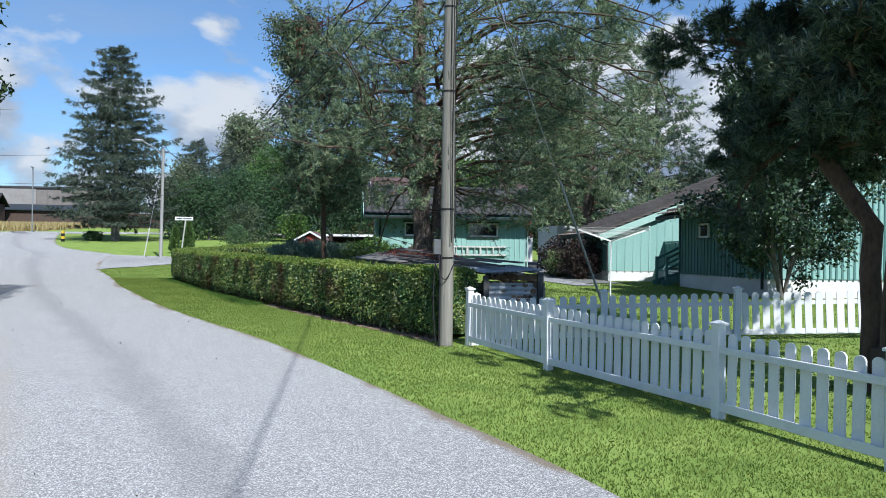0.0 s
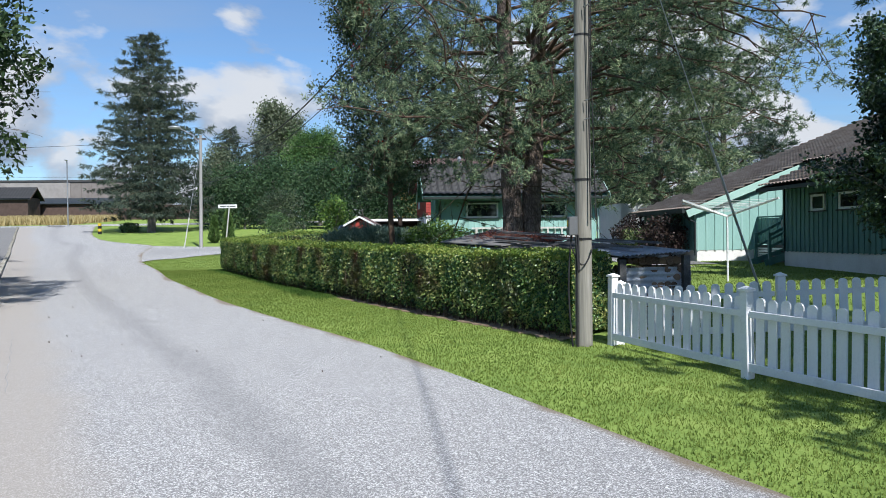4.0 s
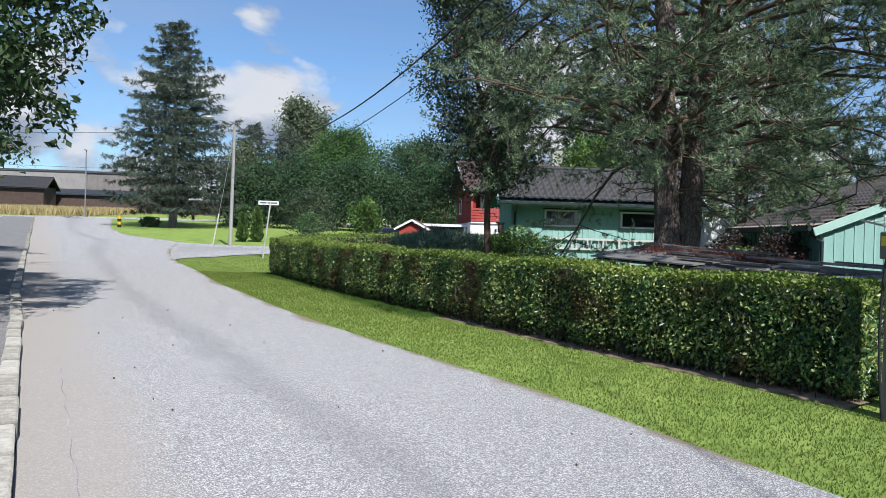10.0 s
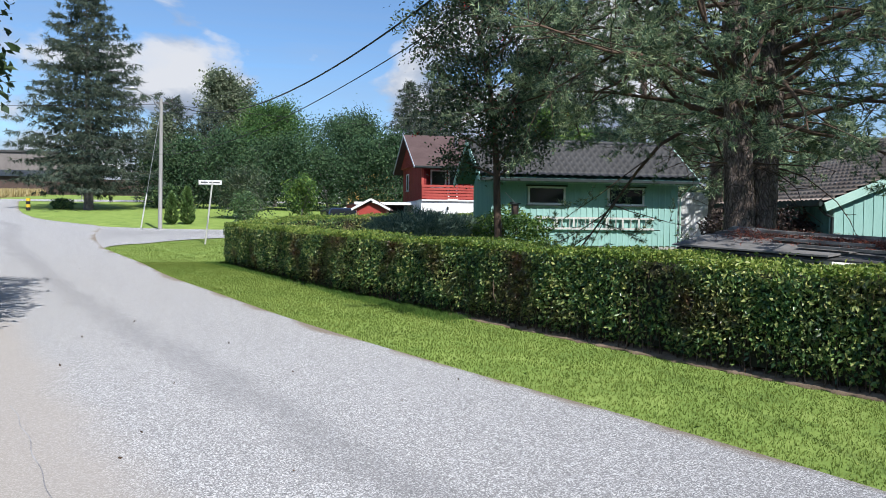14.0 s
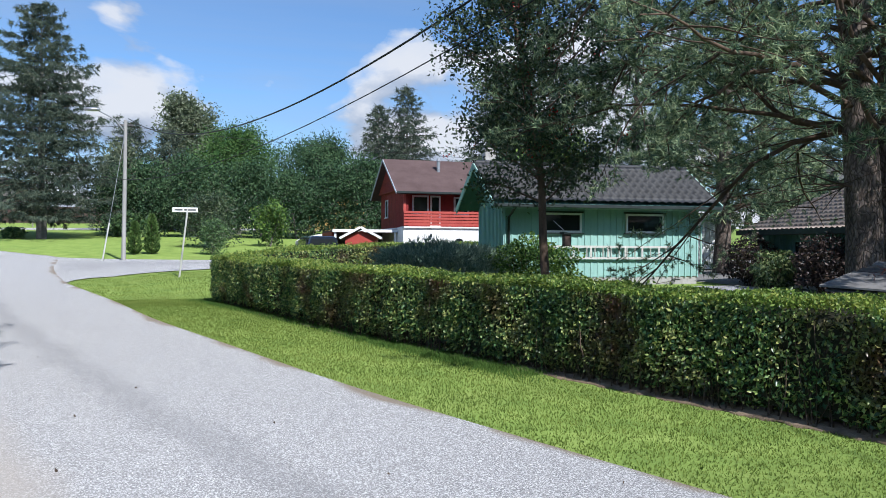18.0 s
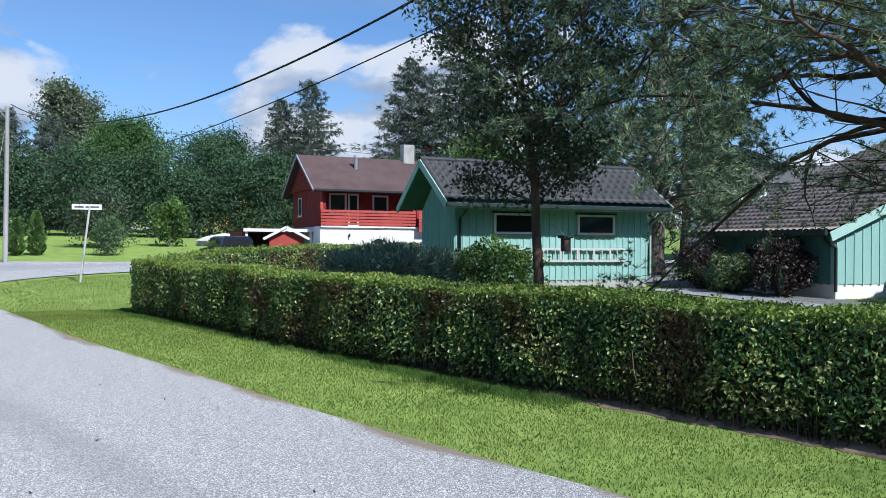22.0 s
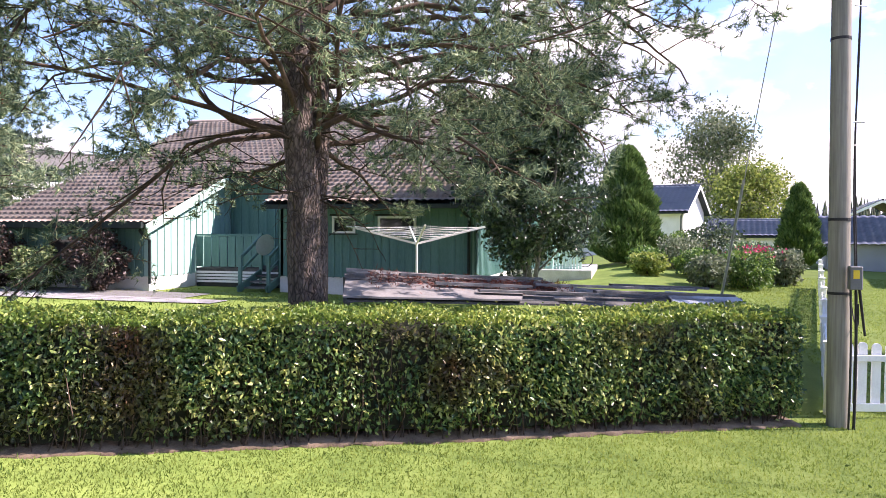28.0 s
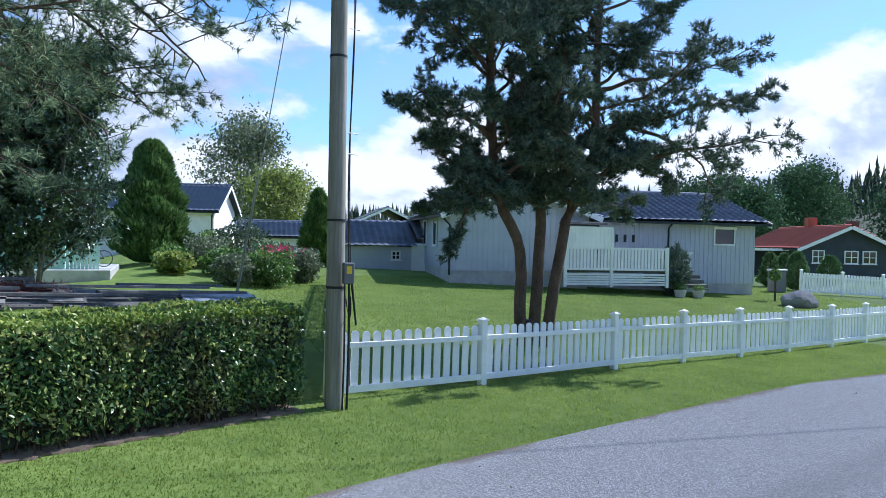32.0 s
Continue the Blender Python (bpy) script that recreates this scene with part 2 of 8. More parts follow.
def plated_bark(m):
    """Deep cracks between upright plates, over a bark surface."""
    N, L = m.node_tree.nodes, m.node_tree.links
    b = N["Principled BSDF"]
    co = N.new("ShaderNodeTexCoord")
    wob = N.new("ShaderNodeTexNoise")
    wob.inputs["Scale"].default_value = 3.0
    L.new(co.outputs["Object"], wob.inputs["Vector"])
    add = N.new("ShaderNodeMixRGB")
    add.blend_type = "ADD"
    add.inputs[0].default_value = 0.22
    L.new(co.outputs["Object"], add.inputs[1])
    L.new(wob.outputs["Color"], add.inputs[2])
    mp = N.new("ShaderNodeMapping")
    mp.inputs["Scale"].default_value = (24, 24, 7.0)
    L.new(add.outputs[0], mp.inputs[0])
    vo = N.new("ShaderNodeTexVoronoi")
    vo.feature = "DISTANCE_TO_EDGE"
    vo.inputs["Scale"].default_value = 1.0
    L.new(mp.outputs[0], vo.inputs["Vector"])
    r = N.new("ShaderNodeValToRGB")
    r.color_ramp.elements[0].position, r.color_ramp.elements[0].color = 0.0, (0.42, 0.42, 0.42, 1)
    r.color_ramp.elements[1].position, r.color_ramp.elements[1].color = 0.22, (1, 1, 1, 1)
    L.new(vo.outputs["Distance"], r.inputs[0])
    mx = N.new("ShaderNodeMixRGB")
    mx.blend_type = "MULTIPLY"
    mx.inputs[0].default_value = 1.0
    L.new(b.inputs["Base Color"].links[0].from_socket, mx.inputs[1])
    L.new(r.outputs[0], mx.inputs[2])
    L.new(mx.outputs[0], b.inputs["Base Color"])
    old = b.inputs["Normal"].links[0].from_socket
    bp = N.new("ShaderNodeBump")
    bp.inputs["Strength"].default_value, bp.inputs["Distance"].default_value = 0.8, 0.035
    L.new(r.outputs[0], bp.inputs["Height"])
    L.new(old, bp.inputs["Normal"])
    L.new(bp.outputs[0], b.inputs["Normal"])


plated_bark(M_BARK)
M_BARKUP = surf("upper_pine_bark", [(0.35, (0.07, 0.048, 0.036)), (0.6, (0.17, 0.115, 0.08))], 6, 0.9, bump=0.7, fine=30, stretch=(1, 1, 0.4))
M_GBARK = surf("grey_bark", [(0.35, (0.10, 0.095, 0.085)), (0.6, (0.25, 0.235, 0.21))], 7, 0.9, bump=0.6, fine=40, stretch=(1, 1, 0.5))
M_NEEDLE = surf("pine_needles", [(0.25, (0.054, 0.100, 0.068)), (0.5, (0.172, 0.255, 0.150)), (0.75, (0.42, 0.49, 0.27))], 0.8, 0.7, bump=0, fine=5, island=0.65, glow=0.2, spec=0.1)
# Darker needle copy: on the three-stemmed pine it paints in the backlit shade.
M_DNEEDLE = surf("dark_and_painted_backlit_needles", [(0.25, (0.034, 0.064, 0.055)), (0.5, (0.098, 0.148, 0.110)), (0.75, (0.23, 0.28, 0.19))], 0.9, 0.7, bump=0, fine=5, island=0.55, glow=0.14, spec=0.1)
M_SPRUCE = surf("spruce_needles", [(0.25, (0.032, 0.055, 0.046)), (0.5, (0.078, 0.108, 0.082)), (0.75, (0.155, 0.182, 0.122))], 0.5, 0.75, bump=0, fine=4, island=0.45, glow=0.1, spec=0.08)
M_LEAF = surf("green_leaves", [(0.25, (0.034, 0.078, 0.022)), (0.5, (0.089, 0.178, 0.039)), (0.75, (0.215, 0.317, 0.065))], 0.8, 0.5, bump=0, fine=5, island=0.5, glow=0.28)
M_DLEAF = surf("dark_leaves", [(0.25, (0.035, 0.079, 0.036)), (0.5, (0.085, 0.165, 0.063)), (0.75, (0.189, 0.288, 0.102))], 0.8, 0.45, bump=0, fine=5, island=0.5, glow=0.25, spec=0.45)
M_ALDER = surf("alder_leaves", [(0.25, (0.018, 0.040, 0.018)), (0.5, (0.042, 0.080, 0.030)), (0.75, (0.085, 0.130, 0.048))], 0.8, 0.55, bump=0, fine=5, island=0.5, glow=0.22, spec=0.25)
M_LILAC = surf("lilac_leaves", [(0.25, (0.016, 0.038, 0.024)), (0.5, (0.042, 0.082, 0.044)), (0.75, (0.10, 0.155, 0.076))], 0.8, 0.35, bump=0, fine=5, island=0.5, glow=0.10, spec=0.5)
M_ROWAN = surf("rowan_leaflets", [(0.25, (0.020, 0.042, 0.022)), (0.5, (0.050, 0.090, 0.042)), (0.75, (0.125, 0.160, 0.075))], 0.8, 0.45, bump=0, fine=5, island=0.55, glow=0.2, spec=0.4, second=(0.9, 0.6, 0.8, (0.07, 0.045, 0.03)))
M_FARLEAF = surf("far_leaves", [(0.25, (0.028, 0.060, 0.036)), (0.5, (0.062, 0.118, 0.058)), (0.75, (0.120, 0.190, 0.088))], 0.4, 0.8, bump=0, fine=4, island=0.35, glow=0.15, spec=0.06)
M_MAPLE = surf("maple_leaves", [(0.25, (0.032, 0.080, 0.028)), (0.5, (0.075, 0.155, 0.048)), (0.75, (0.15, 0.24, 0.075))], 0.4, 0.8, bump=0, fine=4, island=0.4, glow=0.2, spec=0.06)
M_PALELEAF = surf("hydrangea_leaves", [(0.25, (0.035, 0.07, 0.025)), (0.5, (0.085, 0.14, 0.045)), (0.8, (0.32, 0.36, 0.16))], 0.8, 0.5, bump=0, fine=5, island=0.7, glow=0.25)
M_YLEAF = surf("light_leaves", [(0.25, (0.08, 0.13, 0.025)), (0.5, (0.19, 0.25, 0.055)), (0.75, (0.34, 0.38, 0.10))], 0.8, 0.5, bump=0, fine=5, island=0.5, glow=0.45)
M_THUJA = surf("thuja_sprays", [(0.25, (0.047, 0.101, 0.028)), (0.5, (0.115, 0.203, 0.057)), (0.75, (0.216, 0.317, 0.099))], 0.8, 0.5, bump=0, fine=5, island=0.5, glow=0.2)
M_HILL = surf("distant_wooded_slope", [(0.3, (0.022, 0.036, 0.022)), (0.5, (0.038, 0.058, 0.029)), (0.7, (0.066, 0.090, 0.038))], 0.15, 0.95, bump=0.6, fine=0.8, bdist=1.0)
M_JUNIPER = surf("juniper_sprays", [(0.25, (0.085, 0.145, 0.108)), (0.5, (0.19, 0.275, 0.205)), (0.75, (0.33, 0.41, 0.29))], 0.8, 0.7, bump=0, fine=5, island=0.5, glow=0.15, spec=0.1)
M_PLUM = surf("purple_leaves", [(0.25, (0.016, 0.014, 0.013)), (0.5, (0.036, 0.024, 0.024)), (0.75, (0.085, 0.060, 0.045))], 0.8, 0.45, bump=0, fine=5, island=0.6, glow=0.15)
M_BLEAF = surf("birch_leaves", [(0.25, (0.072, 0.102, 0.053)), (0.5, (0.144, 0.180, 0.106)), (0.75, (0.264, 0.300, 0.198))], 0.5, 0.5, bump=0, fine=4, island=0.5, glow=0.3)
M_DEAD = surf("dead_needles", [(0.3, (0.11, 0.03, 0.02)), (0.7, (0.25, 0.08, 0.05))], 2, 0.8, bump=0, fine=6, island=0.4)
M_ROSE = surf("red_flowers", [(0.3, (0.45, 0.03, 0.09)), (0.7, (0.7, 0.10, 0.2))], 5, 0.6, bump=0, island=0.4, glow=0.2)
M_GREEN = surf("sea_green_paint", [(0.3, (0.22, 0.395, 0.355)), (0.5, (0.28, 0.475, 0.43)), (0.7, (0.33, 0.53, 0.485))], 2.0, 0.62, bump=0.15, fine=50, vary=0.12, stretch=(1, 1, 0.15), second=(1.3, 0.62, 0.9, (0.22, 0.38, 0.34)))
# Dark green woodwork, and a shaded copy of the sea green for walls.
M_DGREEN = surf("dark_green_paint_and_painted_shade", [(0.35, (0.070, 0.169, 0.157)), (0.65, (0.133, 0.267, 0.246))], 2.0, 0.6, bump=0.15, fine=50, vary=0.12, stretch=(1, 1, 0.15))
# Pale green woodwork, and a sunlit copy of the green for the annex.
M_LGREEN = surf("pale_green_paint_and_painted_sun", [(0.35, (0.33, 0.52, 0.45)), (0.65, (0.43, 0.62, 0.54))], 2.0, 0.6, bump=0.12, fine=40, vary=0.1)
M_DARKTRIM = surf("black_green_trim", [(0.35, (0.012, 0.02, 0.02)), (0.65, (0.03, 0.042, 0.042))], 4, 0.55, bump=0.1)
M_WHITE = surf("white_paint", [(0.3, (0.66, 0.67, 0.67)), (0.5, (0.79, 0.80, 0.80)), (0.7, (0.84, 0.84, 0.83))], 2.5, 0.55, bump=0.12, fine=45, vary=0.12, second=(3.5, 0.62, 0.9, (0.6, 0.6, 0.57)))
M_RED = surf("falu_red_paint", [(0.35, (0.20, 0.017, 0.018)), (0.65, (0.31, 0.035, 0.032))], 2.0, 0.65, bump=0.15, fine=50, vary=0.15)
M_RAILRED = surf("bright_red_paint", [(0.35, (0.36, 0.055, 0.045)), (0.65, (0.46, 0.09, 0.07))], 2.0, 0.6, bump=0.1, vary=0.1)
M_GREYP = surf("pale_grey_paint", [(0.35, (0.42, 0.44, 0.50)), (0.65, (0.50, 0.525, 0.585))], 1.5, 0.6, bump=0.1, fine=50, vary=0.08)
M_NAVY = surf("dark_blue_paint", [(0.35, (0.025, 0.035, 0.045)), (0.65, (0.05, 0.062, 0.075))], 1.5, 0.6, bump=0.1, vary=0.1)
M_PLASTER = surf("white_plaster", [(0.3, (0.648, 0.637, 0.616)), (0.6, (0.821, 0.815, 0.799))], 1.4, 0.85, bump=0.3, fine=35)
M_CONC = surf("concrete", [(0.3, (0.36, 0.35, 0.33)), (0.6, (0.58, 0.57, 0.54))], 2.4, 0.9, bump=0.4, fine=45, second=(2.0, 0.6, 0.85, (0.3, 0.28, 0.25)))
M_TILEBR = surf("brown_roof_tile", [(0.3, (0.175, 0.135, 0.110)), (0.5, (0.315, 0.250, 0.205)), (0.7, (0.46, 0.39, 0.325))], 1.2, 0.85, bump=0.3, fine=30, island=0.25, vary=0.2, second=(0.7, 0.6, 0.85, (0.225, 0.205, 0.175)))
M_TILEBK = surf("black_roof_tile", [(0.3, (0.014, 0.015, 0.017)), (0.6, (0.036, 0.038, 0.042))], 1.2, 0.55, bump=0.3, fine=30, island=0.25, vary=0.2, second=(0.8, 0.62, 0.85, (0.055, 0.057, 0.056)))
M_TILEBL = surf("blue_black_glazed_tile", [(0.3, (0.075, 0.082, 0.105)), (0.6, (0.155, 0.168, 0.205))], 1.0, 0.26, bump=0.2, fine=25, island=0.2, vary=0.2, spec=0.7)
M_TILERD = surf("red_roof_tile", [(0.3, (0.32, 0.075, 0.05)), (0.6, (0.46, 0.12, 0.08))], 1.0, 0.75, bump=0.2, fine=25, vary=0.2)
M_BRFELT = surf("brown_felt", [(0.3, (0.075, 0.047, 0.045)), (0.6, (0.13, 0.088, 0.084))], 0.9, 0.9, bump=0.3, fine=60)
M_POLE = surf("weathered_pole_wood", [(0.3, (0.130, 0.124, 0.105)), (0.5, (0.235, 0.224, 0.190)), (0.7, (0.345, 0.33, 0.285))], 5, 0.85, bump=0.6, fine=40, stretch=(1, 1, 0.05), second=(1.6, 0.55, 0.8, (0.12, 0.115, 0.10)))
M_LAMPPOLE = surf("grey_lamp_pole_wood", [(0.3, (0.22, 0.215, 0.20)), (0.5, (0.34, 0.335, 0.315)), (0.7, (0.46, 0.45, 0.43))], 5, 0.85, bump=0.5, fine=40, stretch=(1, 1, 0.05))
M_GREYWD = surf("grey_weathered_wood", [(0.3, (0.050, 0.050, 0.050)), (0.5, (0.120, 0.119, 0.117)), (0.7, (0.24, 0.235, 0.23))], 4, 0.8, bump=0.4, fine=40, vary=0.3, stretch=(1, 1, 1), second=(2.2, 0.66, 0.85, (0.18, 0.10, 0.06)))
M_RUSTROOF = surf("stained_sheet", [(0.3, (0.120, 0.115, 0.112)), (0.55, (0.205, 0.20, 0.195)), (0.75, (0.28, 0.275, 0.27))], 3, 0.75, bump=0.3, fine=40, second=(3.0, 0.60, 0.78, (0.15, 0.085, 0.05)))
M_ZINC = surf("galvanised_sheet", [(0.3, (0.320, 0.344, 0.376)), (0.6, (0.544, 0.568, 0.608))], 2.5, 0.5, metal=0.15, bump=0.15, fine=30, vary=0.2, second=(2.0, 0.6, 0.85, (0.28, 0.27, 0.26)))
M_LOG = surf("firewood", [(0.3, (0.10, 0.065, 0.045)), (0.6, (0.27, 0.19, 0.13))], 6, 0.9, bump=0.5, fine=40, vary=0.4)
M_METAL = surf("grey_metal", [(0.3, (0.38, 0.39, 0.4)), (0.7, (0.52, 0.53, 0.54))], 4, 0.4, metal=0.8, bump=0.05)
M_ALU = surf("pale_aluminium", [(0.3, (0.55, 0.54, 0.5)), (0.7, (0.68, 0.67, 0.63))], 4, 0.45, metal=0.3, bump=0.05)
M_RUBBER = surf("black_rubber", [(0.3, (0.012, 0.012, 0.013)), (0.7, (0.03, 0.03, 0.032))], 6, 0.6, bump=0.1)
M_PLASTIC = surf("grey_plastic", [(0.3, (0.10, 0.105, 0.11)), (0.7, (0.15, 0.155, 0.16))], 4, 0.5, bump=0.05)
M_YELLOW = surf("yellow_paint", [(0.3, (0.62, 0.42, 0.03)), (0.7, (0.72, 0.52, 0.05))], 4, 0.5, bump=0.05)
M_OCHRE = surf("ochre_paint", [(0.3, (0.5, 0.33, 0.1)), (0.7, (0.6, 0.42, 0.15))], 2, 0.6, bump=0.1)
M_BROWN = surf("brown_paint", [(0.3, (0.06, 0.04, 0.033)), (0.6, (0.105, 0.072, 0.06))], 1.5, 0.7, bump=0.2, vary=0.15)
M_GREYBR = surf("weathered_cladding", [(0.3, (0.13, 0.115, 0.105)), (0.6, (0.22, 0.20, 0.185))], 0.8, 0.75, bump=0.2, vary=0.15)
M_ROCK = surf("grey_rock", [(0.3, (0.10, 0.10, 0.11)), (0.6, (0.27, 0.27, 0.28))], 3, 0.9, bump=0.8, fine=25)
M_CARPAINT = surf("dark_blue_car_paint", [(0.3, (0.02, 0.026, 0.045)), (0.7, (0.03, 0.038, 0.06))], 3, 0.25, metal=0.3, bump=0, coat=0.8)
M_LAMPRED = surf("red_lens", [(0.3, (0.35, 0.01, 0.01)), (0.7, (0.45, 0.02, 0.02))], 3, 0.2, bump=0)
M_FOREST = surf("far_forest", [(0.3, (0.027, 0.043, 0.027)), (0.5, (0.054, 0.081, 0.039)), (0.7, (0.101, 0.135, 0.052))], 0.3, 0.9, bump=0, fine=2, island=0.5)


def glass_mat():
    m = bpy.data.materials.new("window_glass")
    m.use_nodes = True
    b = m.node_tree.nodes["Principled BSDF"]
    b.inputs["Base Color"].default_value = (0.02, 0.023, 0.025, 1)
    b.inputs["Roughness"].default_value = 0.04
    b.inputs["Specular IOR Level"].default_value = 0.7
    return m


M_GLASS = glass_mat()

# ---------- the lie of the land ----------
HEDGE_Y = (-60, -1.1, 7.6, 12.9, 16.9, 21, 32, 45, 300)
DITCH_Y = (16, 18.5, 21, 23, 26.7, 29.2, 33)
DITCH_X = (1.3, 0.35, -0.42, -1.12, -2.25, -3.35, -5.2)
HEDGE_X = (28.0, 8.6, 6.1, 4.3, 2.3, 0.0, -4.5, -9.5, -110)


def gz(x, y):
    d = max(0.0, x - float(np.interp(y, HEDGE_Y, HEDGE_X))) * 0.93
    k = min(max((54 - y) / 8, 0), 1)
    rise = (0.36 * (1 - math.exp(-d / (3.5 + 10 * min(max((15 - y) / 3, 0), 1)))) + 0.03 * min(max((19 - y) / 4, 0), 1) * min(d, 28)) * k
    a = min(y, 150) - 46
    return 0.0165 * (min(max(y, -40), 150) - 12.4) + 0.017 * (a + math.sqrt(a * a + 25)) + rise


# ---------- mesh helpers ----------
def fast(name, V, F, material, parent=None, label="", smooth=False):
    """One mesh object from arrays: V (n, 3), F (m, 3 or 4)."""
    V = np.asarray(V, dtype=np.float32).reshape(-1, 3)
    F = np.asarray(F, dtype=np.int32)
    me = bpy.data.meshes.new(name)
    me.vertices.add(len(V))
    me.vertices.foreach_set("co", V.ravel())
    k = F.shape[1]
    me.loops.add(F.size)
    me.loops.foreach_set("vertex_index", F.ravel())
    me.polygons.add(len(F))
    me.polygons.foreach_set("loop_start", np.arange(0, F.size, k, dtype=np.int32))
    if smooth:
        me.polygons.foreach_set("use_smooth", np.ones(len(F), dtype=bool))
    me.update(calc_edges=True)
    me.materials.append(material)
    ob = new(name, me)
    if parent:
        ob.parent = parent
    if label:
        ob["label"] = label
    return ob


def mesh(name, verts, faces, material, parent=None, label="", smooth=False):
    me = bpy.data.meshes.new(name)
    me.from_pydata([tuple(v) for v in verts], [], faces)
    turned = bmesh.new()
    turned.from_mesh(me)
    bmesh.ops.recalc_face_normals(turned, faces=turned.faces[:])
    turned.to_mesh(me)
    turned.free()
    if smooth:
        me.polygons.foreach_set("use_smooth", [True] * len(me.polygons))
    me.materials.append(material)
    ob = new(name, me)
    if parent:
        ob.parent = parent
    if label:
        ob["label"] = label
    return ob


def thing(name, x, y, z, label, category, group="", kind="", turn=0.0):
    ob = new(name)
    ob.empty_display_size = 0.2
    ob.matrix_basis = pose(x, y, z, 0, 0, turn)
    return tagged(ob, label, category, group, kind)


QUADS = [(0, 2, 3, 1), (4, 5, 7, 6), (0, 1, 5, 4), (2, 6, 7, 3), (0, 4, 6, 2), (1, 3, 7, 5)]


def boxv(x0, y0, z0, x1, y1, z1):
    return [(x, y, z) for z in (z0, z1) for y in (y0, y1) for x in (x0, x1)]


def box(name, x0, y0, z0, x1, y1, z1, m, parent=None, label="", bev=0.0):
    """A box, with its edges rounded off by bev."""
    if not bev:
        return mesh(name, boxv(x0, y0, z0, x1, y1, z1), QUADS, m, parent, label)
    bm = bmesh.new()
    bmesh.ops.create_cube(bm, size=1, matrix=Matrix.Translation(((x0 + x1) / 2, (y0 + y1) / 2, (z0 + z1) / 2)) @ Matrix.Diagonal((x1 - x0, y1 - y0, z1 - z0, 1)))
    bmesh.ops.bevel(bm, geom=bm.edges[:], offset=bev, segments=1, affect="EDGES", profile=0.5)
    return part(name, bm, m, parent, label)


def part(name, bm, m, parent=None, label=""):
    me = bpy.data.meshes.new(name)
    bm.to_mesh(me)
    bm.free()
    me.materials.append(m)
    ob = new(name, me)
    if parent:
        ob.parent = parent
    if label:
        ob["label"] = label
    return ob


def shared(name, me, parent, m):
    """Another object on the same mesh, at the pose m under its parent."""
    ob = new(name, me)
    ob.parent = parent
    ob.matrix_basis = m
    return ob


def prism(name, outline, axis, a, b, m, parent=None, label=""):
    """An outline of (u, v) drawn out along an axis from a to b: x gives (y, z), y gives (x, z), z gives (x, y)."""
    n = len(outline)
    at = {"x": lambda u, v, w: (w, u, v), "y": lambda u, v, w: (u, w, v), "z": lambda u, v, w: (u, v, w)}[axis]
    V = [at(u, v, w) for w in (a, b) for u, v in outline]
    F = [tuple(range(n)), tuple(range(2 * n - 1, n - 1, -1))] + [(i, i + n, (i + 1) % n + n, (i + 1) % n) for i in range(n)]
    return mesh(name, V, F, m, parent, label)


def tube_arrays(paths, sides=6):
    """Tubes along polylines of (point, radius): arrays of vertices and faces."""
    V, F, n0 = [], [], 0
    ang = np.arange(sides) * 2 * math.pi / sides
    for path in paths:
        P = np.array([p for p, _ in path], dtype=float)
        R = np.array([r for _, r in path], dtype=float)
        T = np.gradient(P, axis=0)
        T /= np.linalg.norm(T, axis=1, keepdims=True) + 1e-9
        ref = np.where(np.abs(T[:, 2:3]) > 0.9, np.array([[1.0, 0, 0]]), np.array([[0, 0, 1.0]]))
        A = np.cross(T, ref)
        A /= np.linalg.norm(A, axis=1, keepdims=True) + 1e-9
        B = np.cross(T, A)
        ring = P[:, None] + R[:, None, None] * (A[:, None] * np.cos(ang)[None, :, None] + B[:, None] * np.sin(ang)[None, :, None])
        V.append(ring.reshape(-1, 3))
        k = len(P)
        i = np.arange(k - 1)[:, None] * sides
        j = np.arange(sides)[None, :]
        jn = (j + 1) % sides
        F.append((n0 + np.stack([i + j, i + jn, i + sides + jn, i + sides + j], -1)).reshape(-1, 4))
        n0 += k * sides
    return np.concatenate(V), np.concatenate(F)


def tubes(name, paths, m, parent=None, label="", sides=6):
    V, F = tube_arrays(paths, sides)
    return fast(name, V, F, m, parent, label, smooth=True)


def rod(name, a, b, r, m, parent=None, label="", sides=8):
    return tubes(name, [[(a, r), (b, r)]], m, parent, label, sides)


def scatter_leaves(P, size, rng, droop=0.0, aspect=0.55, out=None, bias=0.6):
    """Small folded leaves at the points P: two triangles each. out: directions that they lean to."""
    n = len(P)
    d = rng.normal(size=(n, 3))
    if out is not None:
        d = d * (1 - bias) + out * bias * 1.8
    d[:, 2] -= droop
    d /= np.linalg.norm(d, axis=1, keepdims=True) + 1e-9
    s = np.cross(d, rng.normal(size=(n, 3)))
    s /= np.linalg.norm(s, axis=1, keepdims=True) + 1e-9
    nn = np.cross(d, s)
    L = (size * rng.uniform(0.6, 1.3, n))[:, None]
    a = P - d * L * 0.5
    c = P + d * L * 0.5
    l = P + s * L * aspect * 0.5 + nn * L * 0.10
    r = P - s * L * aspect * 0.5 + nn * L * 0.10
    V = np.stack([a, l, c, r], 1).reshape(-1, 3)
    i = np.arange(n)[:, None] * 4
    F = np.concatenate([i + np.array([[0, 1, 2]]), i + np.array([[0, 2, 3]])])
    return V, F


